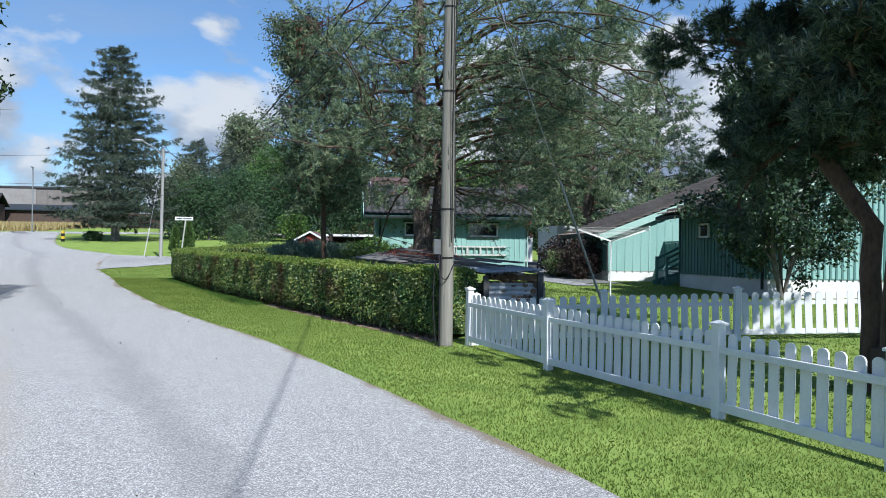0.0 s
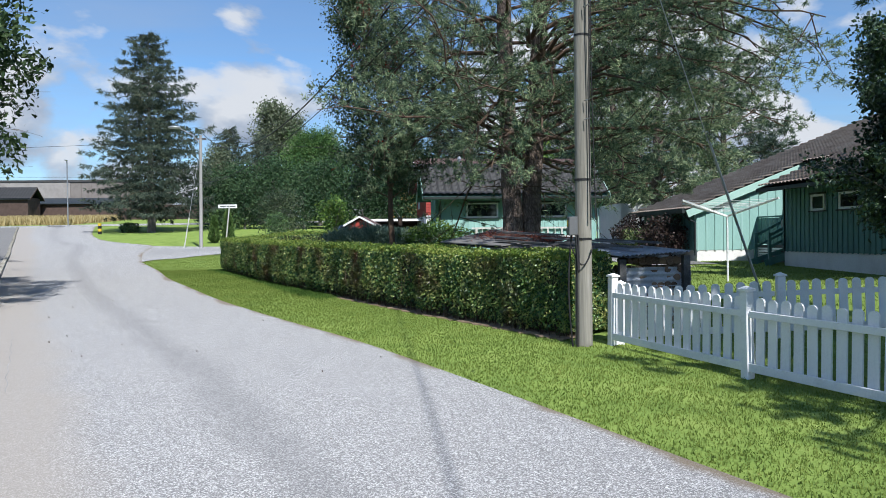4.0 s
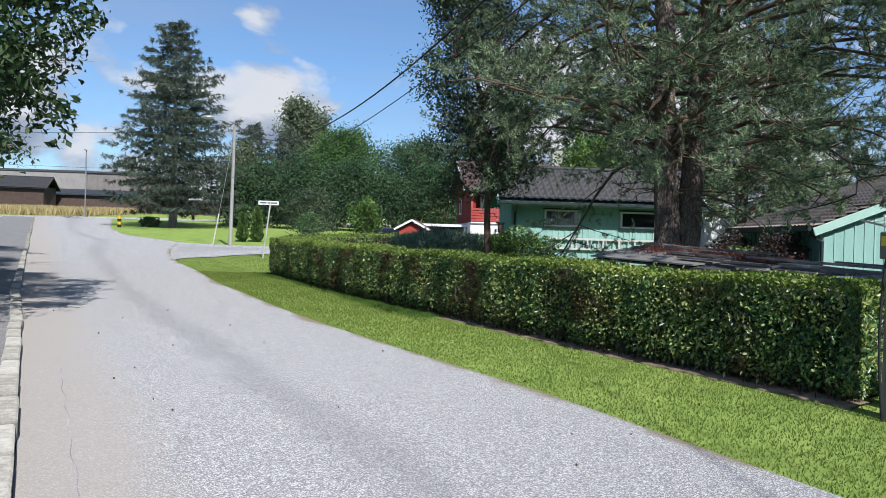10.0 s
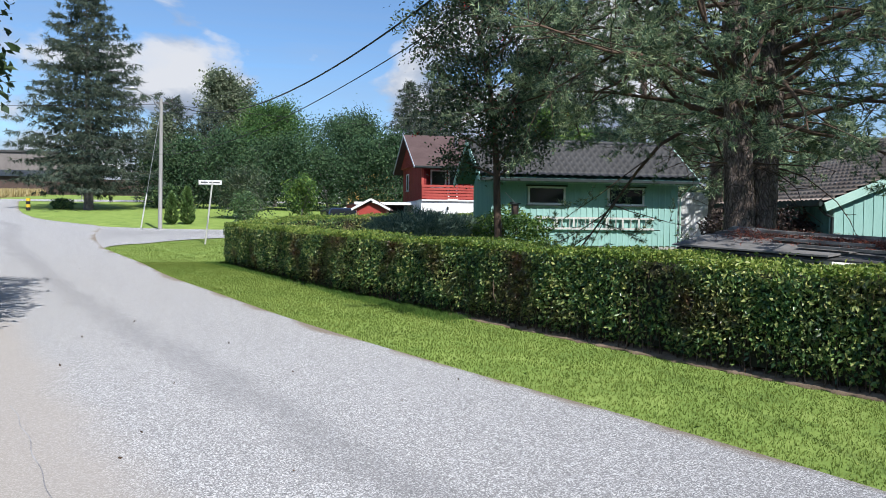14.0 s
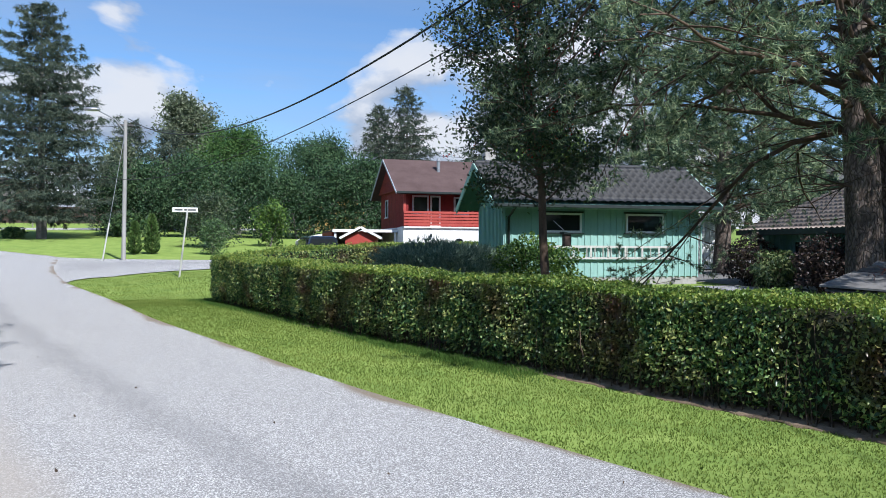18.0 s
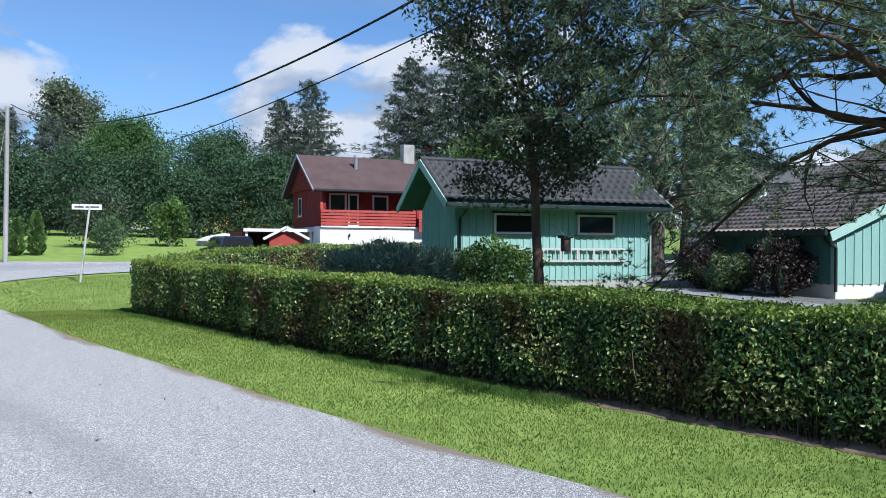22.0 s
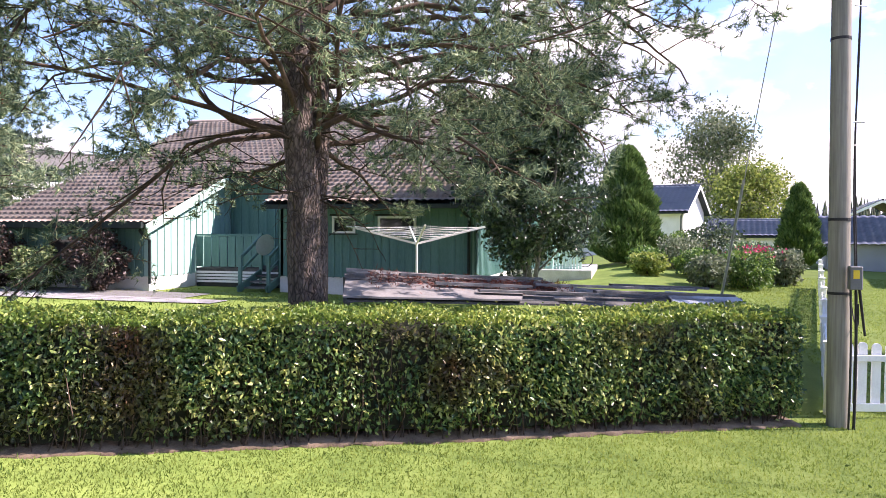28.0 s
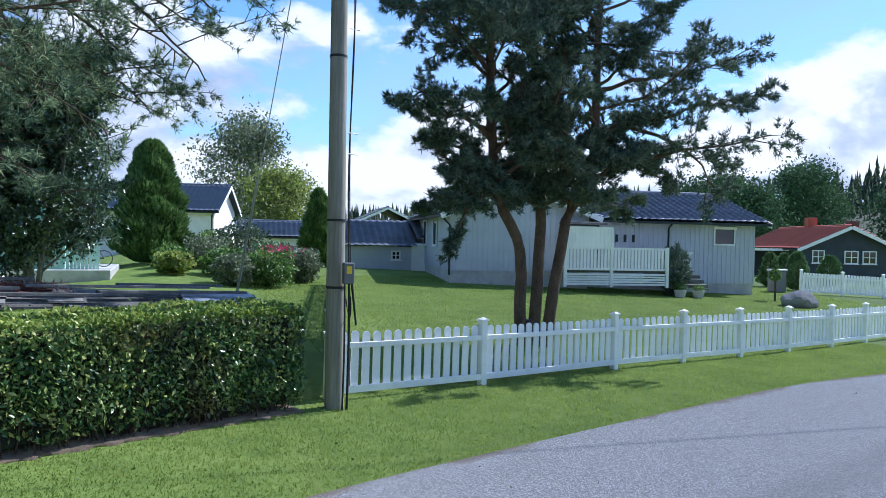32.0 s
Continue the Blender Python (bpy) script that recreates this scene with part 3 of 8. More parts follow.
def needles(P, D, size, rng, per=7, width=0.13, spread=0.75):
    """Tufts of needles at the points P round the directions D: thin triangles."""
    n = len(P)
    d = np.repeat(D, per, 0) + rng.normal(size=(n * per, 3)) * spread
    d /= np.linalg.norm(d, axis=1, keepdims=True) + 1e-9
    s = np.cross(d, rng.normal(size=(n * per, 3)))
    s /= np.linalg.norm(s, axis=1, keepdims=True) + 1e-9
    L = (size * rng.uniform(0.6, 1.25, n * per))[:, None]
    p = np.repeat(P, per, 0)
    V = np.stack([p - s * L * width * 0.5, p + s * L * width * 0.5, p + d * L], 1).reshape(-1, 3)
    return V, np.arange(n * per * 3).reshape(-1, 3)

# ---------- ground, road, pavement ----------
xs = np.concatenate([np.arange(-420, -70, 25), np.arange(-70, -12, 1.0), np.arange(-12, 12, 0.4), np.arange(12, 70, 1.0), np.arange(70, 421, 25)])
ys = np.concatenate([np.arange(-300, -24, 12), np.arange(-24, -2, 1.0), np.arange(-2, 46, 0.4), np.arange(46, 112, 1.0), np.arange(112, 460, 12)])
gx, gy = np.meshgrid(xs, ys)
gv = np.array([(x, y, gz(x, y)) for x, y in zip(gx.ravel(), gy.ravel())])
n, k = len(xs), len(ys)
ii = (np.arange(k - 1)[:, None] * n + np.arange(n - 1)[None, :]).ravel()
ground = tagged(fast("ground", gv, np.stack([ii, ii + 1, ii + n + 1, ii + n], 1), M_LAWN, smooth=True), "mown green lawn and verge reaching the distance", "ground", kind="structure")

RIGHT = [(8.9, -14), (6.15, -5), (5.45, -1), (4.7, 2.8), (4.0, 5.8), (2.95, 8.6), (1.75, 11.6), (0.72, 14.0), (-0.6, 16.6), (-2.3, 20.2), (-3.85, 24), (-5.45, 28), (-6.95, 32.4), (-9.2, 38.4), (-9.85, 40.2)]
KERB = [(6.2, -14), (3.0, -5), (1.6, -1), (0.25, 2.8), (-0.78, 5.6), (-1.6, 7.6), (-2.68, 10.2), (-3.73, 12.6), (-4.85, 15.1), (-6.0, 17.7), (-7.25, 20.45), (-8.45, 23), (-9.75, 26), (-12.35, 31.9), (-15.2, 38.4), (-16, 40.2)]
NORTH_R = [(-9.85, 40.2), (-12.3, 49), (-14, 57), (-16.5, 60.5), (-20.3, 66), (-25.4, 78), (-33.8, 103)]
NORTH_K = [(-16, 40.2), (-20.0, 49.5), (-23.3, 57), (-25, 61), (-28, 68), (-33, 79.5), (-41.5, 99.3)]
SIDE_N = [(-9.85, 40.2), (-9.7, 42.0), (-9.0, 43.2), (-7.4, 43.9), (-3, 44.6), (5, 45.2), (60, 47)]
SIDE_F = [(-14, 57), (-12.8, 56.3), (-11.5, 55.8), (-10, 55.3), (-5, 54.6), (5, 54.2), (60, 54)]


def dense(P, step=6):
    Q = []
    for i in range(len(P) - 1):
        p0, p1, p2, p3 = (np.array(P[min(max(j, 0), len(P) - 1)], float) for j in (i - 1, i, i + 1, i + 2))
        for s in range(step):
            t = s / step
            Q.append(0.5 * (2 * p1 + (p2 - p0) * t + (2 * p0 - 5 * p1 + 4 * p2 - p3) * t * t + (3 * p1 - p0 - 3 * p2 + p3) * t ** 3))
    return Q + [np.array(P[-1], float)]


def even(P, n):
    """The line P in n points, evenly spaced."""
    P = np.array(P)
    S = np.concatenate([[0], np.cumsum(np.linalg.norm(np.diff(P, axis=0), axis=1))])
    q = np.linspace(0, S[-1], n)
    return [np.array([np.interp(v, S, P[:, 0]), np.interp(v, S, P[:, 1])]) for v in q]


def strip(A, B, dz, cols=12, fine=6):
    A, B = dense(A, fine), dense(B, fine)
    if len(A) != len(B):
        A, B = even(A, 120), even(B, 120)
    V, acr = [], []
    for a, b in zip(A, B):
        for c in range(cols + 1):
            t = c / cols
            p = a + (b - a) * t
            V.append((p[0], p[1], gz(p[0], p[1]) + dz))
            acr.append(t)
    m = cols + 1
    F = [(j * m + c, j * m + c + 1, j * m + c + m + 1, j * m + c + m) for j in range(len(A) - 1) for c in range(cols)]
    return V, F, acr


def road_material():
    m = M_ASPHALT.copy()
    m.name = "road_surface"
    N, L = m.node_tree.nodes, m.node_tree.links
    b = N["Principled BSDF"]
    col = b.inputs["Base Color"].links[0].from_socket
    at = N.new("ShaderNodeAttribute")
    at.attribute_name = "across"
    nz = N.new("ShaderNodeTexNoise")
    nz.inputs["Scale"].default_value, nz.inputs["Detail"].default_value = 0.7, 7.0
    tc2 = N.new("ShaderNodeTexCoord")
    L.new(tc2.outputs["Object"], nz.inputs["Vector"])

    def mm(op, a, c):
        q = N.new("ShaderNodeMath")
        q.operation = op
        for i, v in enumerate((a, c)):
            if isinstance(v, (int, float)):
                q.inputs[i].default_value = v
            else:
                L.new(v, q.inputs[i])
        return q.outputs[0]

    pos = mm("ADD", at.outputs["Fac"], mm("MULTIPLY", mm("SUBTRACT", nz.outputs[0], 0.5), 0.16))

    def over(stops, tone, col):
        r = N.new("ShaderNodeValToRGB")
        while len(r.color_ramp.elements) < len(stops):
            r.color_ramp.elements.new(0.5)
        for e, (p, v) in zip(r.color_ramp.elements, stops):
            e.position, e.color = p, (v, v, v, 1)
        L.new(pos, r.inputs[0])
        x = N.new("ShaderNodeMix")
        x.data_type = "RGBA"
        L.new(r.outputs[0], x.inputs[0])
        L.new(col, x.inputs[6])
        x.inputs[7].default_value = (*tone, 1)
        return x.outputs[2]

    vo = N.new("ShaderNodeTexVoronoi")
    vo.inputs["Scale"].default_value = 125.0
    L.new(tc2.outputs["Object"], vo.inputs["Vector"])
    sepc = N.new("ShaderNodeSeparateColor")
    L.new(vo.outputs["Color"], sepc.inputs[0])
    rc = N.new("ShaderNodeValToRGB")
    for e, (q, v) in zip([rc.color_ramp.elements[0], rc.color_ramp.elements[1], rc.color_ramp.elements.new(0.5)], ((0.0, 0.06), (1.0, 0.42), (0.55, 0.17))):
        e.position, e.color = q, (v, v, v * 1.02, 1)
    L.new(sepc.outputs[0], rc.inputs[0])
    chip = N.new("ShaderNodeMix")
    chip.data_type = "RGBA"
    chip.inputs[0].default_value = 0.42
    L.new(col, chip.inputs[6])
    L.new(rc.outputs[0], chip.inputs[7])
    col = chip.outputs[2]
    col = over([(0.0, 0.8), (0.14, 0.72), (0.24, 0.0)], (0.285, 0.262, 0.236), col)
    col = over([(0.40, 0.0), (0.46, 0.34), (0.50, 0.36), (0.56, 0.0)], (0.14, 0.14, 0.145), col)
    col = over([(0.975, 0.0), (0.995, 0.6), (1.0, 0.8)], (0.15, 0.115, 0.075), col)
    L.new(col, b.inputs["Base Color"])
    return m


M_ROAD = road_material()


def laid(name, pieces, m, label, category):
    V, F, acr = [], [], []
    for v, f, a in pieces:
        o = len(V)
        V += v
        F += [tuple(i + o for i in q) for q in f]
        acr += a
    ob = fast(name, V, F, m, smooth=True)
    ob.data.attributes.new("across", "FLOAT", "POINT").data.foreach_set("value", acr)
    return tagged(ob, label, category, kind="structure")


side = strip(SIDE_N, SIDE_F, 0.034)
side = (side[0], side[1], [0.3 + 0.3 * a for a in side[2]])
cross = strip([(-120, 92), (-41.5, 99.3), (-33.8, 103), (40, 118)], [(-120, 99), (-45, 107), (-37, 111), (40, 126)], 0.034)
cross = (cross[0], cross[1], [0.6] * len(cross[2]))
mouth = strip([(-11.6, 39.4), (-14.0, 48.5), (-16.2, 57.6)], [(-9.75, 40.3), (-11.4, 48.5), (-13.2, 56.6)], 0.030)
mouth = (mouth[0], mouth[1], [0.6] * len(mouth[2]))
laid("road", [mouth, strip(KERB, RIGHT, 0.034), strip(NORTH_K, NORTH_R, 0.034), side, cross], M_ROAD, "pale grey chip asphalt road with grit along the kerb", "road")


def offset(P, d):
    P = [np.array(p, float) for p in P]
    out = []
    for i, p in enumerate(P):
        t = P[min(i + 1, len(P) - 1)] - P[max(i - 1, 0)]
        t /= np.linalg.norm(t)
        out.append(p + d * np.array([-t[1], t[0]]))
    return out


# crack in the grit along the kerb
CRACK = [(-4.77, 15.85), (-4.36, 14.96), (-4.0, 14.1), (-3.71, 13.45), (-3.5, 12.97), (-3.05, 11.9), (-2.6, 10.9)]
CRACK = [(x + 0.012 * math.sin(9 * y), y) for x, y in ((float(np.interp(y2, [p[1] for p in CRACK[::-1]], [p[0] for p in CRACK[::-1]])), y2) for y2 in np.linspace(15.85, 10.9, 40))]
V, F, _ = strip(offset(CRACK, 0.004), offset(CRACK, -0.004), 0.037, cols=1, fine=2)
tagged(fast("road_crack", V, F, M_TRACK), "thin crack in the grit beside the kerb", "crack", kind="structure")
KLINE = KERB[:-1] + NORTH_K
pave = strip(offset(KLINE, 3.3), offset(KLINE, 0.17), 0.13, cols=6)
laid("pavement", [pave], M_PAVE, "dark patched asphalt pavement beside the kerb", "pavement")

# granite kerb stones
KD = dense(KLINE, 24)
arc = np.concatenate([[0], np.cumsum([np.linalg.norm(b - a) for a, b in zip(KD, KD[1:])])])
KD = np.array(KD)


def on_kerb(s):
    return np.array([np.interp(s, arc, KD[:, 0]), np.interp(s, arc, KD[:, 1])])


kerb = thing("kerb", 0, 0, 0, "row of rough pale granite kerb stones along the pavement", "kerb", kind="structure")
bm = bmesh.new()
bmesh.ops.create_cube(bm, size=1, matrix=Matrix.Diagonal((0.985, 0.17, 0.34, 1)))
bmesh.ops.bevel(bm, geom=bm.edges[:], offset=0.014, segments=1, affect="EDGES", profile=0.5)
stone = part("kerb_stone", bm, M_KERB, kerb)
rk = random.Random(5)
s = 0.0
first = True
while s < arc[-1] - 1.2 and s < 150:
    L = rk.uniform(0.75, 1.1)
    a, b = on_kerb(s), on_kerb(s + L)
    c = (a + b) / 2
    nrm = np.array([-(b - a)[1], (b - a)[0]]) / np.linalg.norm(b - a)
    c = c + nrm * (0.085 + rk.uniform(-0.008, 0.008))
    m = pose(c[0], c[1], gz(*c) + 0.0 + rk.uniform(-0.008, 0.008), rk.uniform(-1.5, 1.5), rk.uniform(-0.6, 0.6), math.degrees(math.atan2(*(b - a)[::-1])) + rk.uniform(-0.7, 0.7)) @ Matrix.Diagonal((L, 1, 1, 1))
    if first:
        stone.matrix_basis = m
        first = False
    else:
        shared("kerb_stone", stone.data, kerb, m)
    s += L

# ---------- short grass of the verge and the lawns ----------
rg = np.random.default_rng(3)


def blades(name, P, hgt, wid, label, m=M_BLADE):
    n = len(P)
    a = rg.uniform(0, 2 * math.pi, n)
    lean = rg.normal(size=(n, 2)) * 0.4
    h = hgt * rg.uniform(0.5, 1.3, n)
    w = wid * rg.uniform(0.7, 1.3, n)
    dx = np.stack([np.cos(a), np.sin(a), np.zeros(n)], 1) * w[:, None]
    tip = P + np.stack([lean[:, 0] * h, lean[:, 1] * h, h], 1)
    V = np.stack([P - dx, P + dx, tip], 1).reshape(-1, 3)
    return tagged(fast(name, V, np.arange(n * 3).reshape(-1, 3), m), label, "grass", kind="stuff")


def area_points(n, ylo, yhi, left, right, power=1.0):
    y = ylo + (yhi - ylo) * rg.uniform(0, 1, n) ** power
    xl, xr = left(y), right(y)
    x = xl + (xr - xl) * rg.uniform(0, 1, n)
    return np.stack([x, y, np.array([gz(a, b) for a, b in zip(x, y)])], 1)


ry = np.array([p[1] for p in RIGHT])
rx = np.array([p[0] for p in RIGHT])
edge = lambda y: np.interp(y, ry, rx)
line = lambda y: np.interp(y, HEDGE_Y, HEDGE_X)
blades("verge_grass", area_points(170000, -1, 33, lambda y: edge(y) - 0.04 + rg.normal(size=len(y)) * 0.05, lambda y: line(y) + 0.25), 0.027, 0.0055, "short bright green verge grass between road and hedge")
blades("corner_grass", area_points(36000, 31, 43.5, lambda y: np.interp(y, [31, 38.4, 40.2, 42, 43.5], [-6.4, -9.2, -9.8, -9.6, -8.3]), lambda y: np.interp(y, [31, 33, 43.5], [-4.2, 2, 2])), 0.035, 0.009, "mown grass on the street corner")
blades("lawn_grass", area_points(130000, -12, 12.5, lambda y: line(y) + 0.1, lambda y: line(y) + 17), 0.03, 0.013, "mown lawn behind the picket fence")
blades("garden_grass", area_points(34000, 13, 31.5, lambda y: line(y) + 1.0, lambda y: line(y) * 0 + 13.0), 0.035, 0.010, "garden lawn behind the hedge")
P = area_points(40000, 20.0, 33, lambda y: np.interp(y, DITCH_Y, DITCH_X) - 0.05 + rg.normal(size=len(y)) * 0.14, lambda y: np.interp(y, DITCH_Y, DITCH_X) + 0.1 + np.abs(rg.normal(size=len(y))) * 0.3)
P = P[rg.uniform(0, 1, len(P)) < np.clip(np.minimum((P[:, 1] - 20.0) / 4, (33 - P[:, 1]) / 3), 0, 1)]
blades("ditch_grass", P, 0.055, 0.007, "longer lush grass in the shallow ditch of the verge", M_LUSH)
P = area_points(12000, 20.5, 31.5, lambda y: line(y) - 0.25 + rg.normal(size=len(y)) * 0.1, lambda y: line(y) + 0.1)
blades("hedge_foot_grass", P, 0.07, 0.007, "uncut grass along the foot of the hedge", M_LUSH)
# small leaves and clover heads fallen on the verge
P = area_points(260, 2, 30, lambda y: edge(y) + 0.1, lambda y: line(y))
P[:, 2] += 0.045
V, F = scatter_leaves(P, 0.04, rg)
tagged(fast("fallen_leaves", V, F, M_YLEAF), "small pale leaves fallen on the verge", "leaves", kind="stuff")
P = area_points(70, 3, 33, lambda y: edge(y) - 4.5, lambda y: edge(y) - 0.2)
P[:, 2] += 0.045
V, F = scatter_leaves(P, 0.035, rg)
tagged(fast("road_litter", V, F, M_TWIG), "dry leaf crumbs on the asphalt", "leaves", kind="stuff")

# ---------- hedges ----------
def hedge(name, front, width, height, label, leaves, seed, leaf=0.055):
    """A clipped hedge that follows its front line; width to its right-hand side."""
    r = np.random.default_rng(seed)
    D = np.array(dense(front, 10))
    S = np.concatenate([[0], np.cumsum(np.linalg.norm(np.diff(D, axis=0), axis=1))])
    T = np.gradient(D, axis=0)
    T /= np.linalg.norm(T, axis=1, keepdims=True)
    Nn = np.stack([T[:, 1], -T[:, 0]], 1)
    ob = thing(name, 0, 0, 0, label, "hedge")

    def place(s, off, h):
        x, y = np.interp(s, S, D[:, 0]), np.interp(s, S, D[:, 1])
        nx, ny = np.interp(s, S, Nn[:, 0]), np.interp(s, S, Nn[:, 1])
        X, Y = x + nx * off, y + ny * off
        return np.stack([X, Y, np.array([gz(a, b) for a, b in zip(x, y)]) + h], 1), np.stack([nx, ny, 0 * nx], 1)

    # inner mass of leaves and stems, its shade put into the dark colour
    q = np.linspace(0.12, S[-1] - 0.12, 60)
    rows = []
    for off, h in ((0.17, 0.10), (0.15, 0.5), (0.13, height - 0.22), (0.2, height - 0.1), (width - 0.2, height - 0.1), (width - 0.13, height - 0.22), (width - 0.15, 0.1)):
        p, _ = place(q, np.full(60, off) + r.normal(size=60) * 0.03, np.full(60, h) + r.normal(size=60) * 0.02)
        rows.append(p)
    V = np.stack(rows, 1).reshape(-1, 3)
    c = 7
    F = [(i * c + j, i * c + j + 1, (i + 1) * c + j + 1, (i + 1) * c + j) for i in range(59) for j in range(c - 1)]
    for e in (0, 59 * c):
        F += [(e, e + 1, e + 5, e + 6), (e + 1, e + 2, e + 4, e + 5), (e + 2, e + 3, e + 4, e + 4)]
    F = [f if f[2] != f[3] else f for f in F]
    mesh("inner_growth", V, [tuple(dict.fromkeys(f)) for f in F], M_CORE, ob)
    # leaves over front, top, back and ends
    n = leaves
    face = r.choice(5, n, p=[0.58, 0.24, 0.10, 0.04, 0.04])
    s = r.uniform(0, S[-1], n)
    u = r.uniform(0, 1, n)
    dep = np.abs(r.normal(size=n)) * 0.085
    h_ang = u * 9
    bulge = 0.025 * np.sin(s * 2.3) + 0.02 * np.sin(s * 5.1 + 1) + 0.02 * np.sin(s * 9.7 + h_ang)
    off = np.where(face == 0, dep - bulge - 0.02, np.where(face == 2, width - dep + bulge, u * width))
    top = height + 0.03 * np.sin(s * 1.7) + 0.02 * np.sin(s * 6.3)
    h = np.where(face == 1, top - dep * 0.8 + 0.04, np.where(face >= 3, r.uniform(0.1, 1, n) * height, 0.07 + (top - 0.05) * u ** 0.85))
    # the foot of the hedge draws in and thins out
    off = np.where(face == 0, off + 0.10 * np.clip(0.3 - h, 0, 1) / 0.3, off)
    s = np.where(face == 3, dep * 0.9, np.where(face == 4, S[-1] - dep * 0.9, s))
    keep = (h > 0.12) | (r.uniform(0, 1, n) < 0.5)
    # thinner, brown patches
    bare = (np.sin(s * 1.9 + 2) * np.sin(s * 0.83 + 1) > 0.4) & (face == 0) & (r.uniform(0, 1, n) < 0.4)
    keep &= ~bare
    # gaps that show the dark inside, more of them near the foot
    gap = np.sin(s * 3.1 + h * 4) * np.sin(s * 1.3 - h * 2.2 + 1) + 0.5 * np.sin(s * 7.7 + h * 9) * np.sin(h * 6 + s)
    keep &= ~((face == 0) & (gap > 0.42) & (r.uniform(0, 1, n) < 0.5))
    keep &= ~((face == 0) & (h < 0.3) & (r.uniform(0, 1, n) < 0.4))
    P, nn = place(s[keep], off[keep], h[keep])
    fk = face[keep]
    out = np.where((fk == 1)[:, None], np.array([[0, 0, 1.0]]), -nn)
    # crest leaves get the lighter copy, with sunlight put into its colour
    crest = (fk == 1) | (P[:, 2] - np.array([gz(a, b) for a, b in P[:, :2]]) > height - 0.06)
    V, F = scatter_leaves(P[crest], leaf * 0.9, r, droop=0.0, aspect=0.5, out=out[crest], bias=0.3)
    fast("crest_foliage", V, F, M_HTOP, ob, "yellow-green leaves of the clipped top, coloured lighter as if sunlit")
    P, out = P[~crest], out[~crest]
    V, F = scatter_leaves(P, leaf, r, droop=0.45, aspect=0.5, out=out, bias=0.3)
    fast("foliage", V, F, M_HLEAF, ob, "glossy small green leaves, some yellow and brown")
    # new shoots that stand out of the top, and bare stems low in the front
    m = int(S[-1] * 26)
    s = r.uniform(0, S[-1], m)
    A, _ = place(s, r.uniform(0.05, width - 0.05, m), np.full(m, height - 0.05))
    B = A + np.stack([r.normal(size=m) * 0.03, r.normal(size=m) * 0.03, r.uniform(0.05, 0.16, m)], 1)
    V, F = scatter_leaves(np.concatenate([B, (A + B) / 2]), leaf * 0.9, r, aspect=0.5)
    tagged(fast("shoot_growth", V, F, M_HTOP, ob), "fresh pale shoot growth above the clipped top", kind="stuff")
    m = int(S[-1] * 30)
    s = r.uniform(0.05, S[-1] - 0.05, m)
    A, _ = place(s, r.uniform(0.05, 0.3, m), np.full(m, -0.02))
    B, _ = place(s + r.normal(size=m) * 0.12, r.uniform(-0.0, 0.14, m), r.uniform(0.4, height, m))
    tagged(tubes("stem_growth", [[(a, 0.009), ((a + b) / 2 + r.normal(size=3) * 0.03, 0.007), (b, 0.003)] for a, b in zip(A, B)], M_TWIG, ob, sides=3), "thin brown stems", kind="stuff")
    return ob


HFRONT = [(-4.5, 31.8), (-1.9, 25.1), (0.1, 20.8), (1.1, 18.7), (2.0, 16.8), (2.75, 15.35), (3.75, 13.4)][::-1]
hedge("hedge", HFRONT, 0.95, 1.2, "long clipped leafy hedge with brown gaps beside the verge", 150000, 11, 0.062)
hedge("hedge", [(-3.6, 32.3), (-1.4, 35.0), (1.6, 37.2), (5.5, 38.6)][::-1], 0.9, 1.15, "lower clipped hedge along the side street", 20000, 12, 0.085)
# worn soil strip under the hedge front
soil = np.array(dense(offset(HFRONT, 0.0), 40))
ragged = 0.0 + 0.05 * np.sin(np.arange(len(soil)) * 0.9) * np.sin(np.arange(len(soil)) * 0.23 + 1) + rg.normal(size=len(soil)) * 0.012
side_n = np.array(offset(list(soil), 1.0)) - soil
V = []
for c, nn2, rag in zip(soil, side_n, ragged):
    for q, dz in ((rag, -0.012), (rag * 0.5, 0.02), (-0.15, 0.035), (-0.35, 0.035)):
        p = c + nn2 * q
        V.append((p[0], p[1], gz(p[0], p[1]) + dz))
F = [(j * 4 + c, j * 4 + 4 + c, j * 4 + 5 + c, j * 4 + 1 + c) for j in range(len(soil) - 1) for c in range(3)]
tagged(fast("hedge_soil", V, F, M_SOIL), "bare brown soil strip under the hedge", "soil", kind="structure")

# ---------- white picket fences ----------
def picket_mesh(w, h, t):
    o = [(-w / 2, 0), (w / 2, 0), (w / 2, h - 0.035), (w * 0.36, h - 0.012), (w * 0.15, h), (-w * 0.15, h), (-w * 0.36, h - 0.012), (-w / 2, h - 0.035)]
    n = len(o)
    V = [(u, y, v) for y in (0, t) for u, v in o]
    F = [tuple(range(n)), tuple(range(2 * n - 1, n - 1, -1))] + [(i, i + n, (i + 1) % n + n, (i + 1) % n) for i in range(n)]
    me = bpy.data.meshes.new("picket")
    me.from_pydata(V, [], F)
    me.materials.append(M_WHITE)
    return me


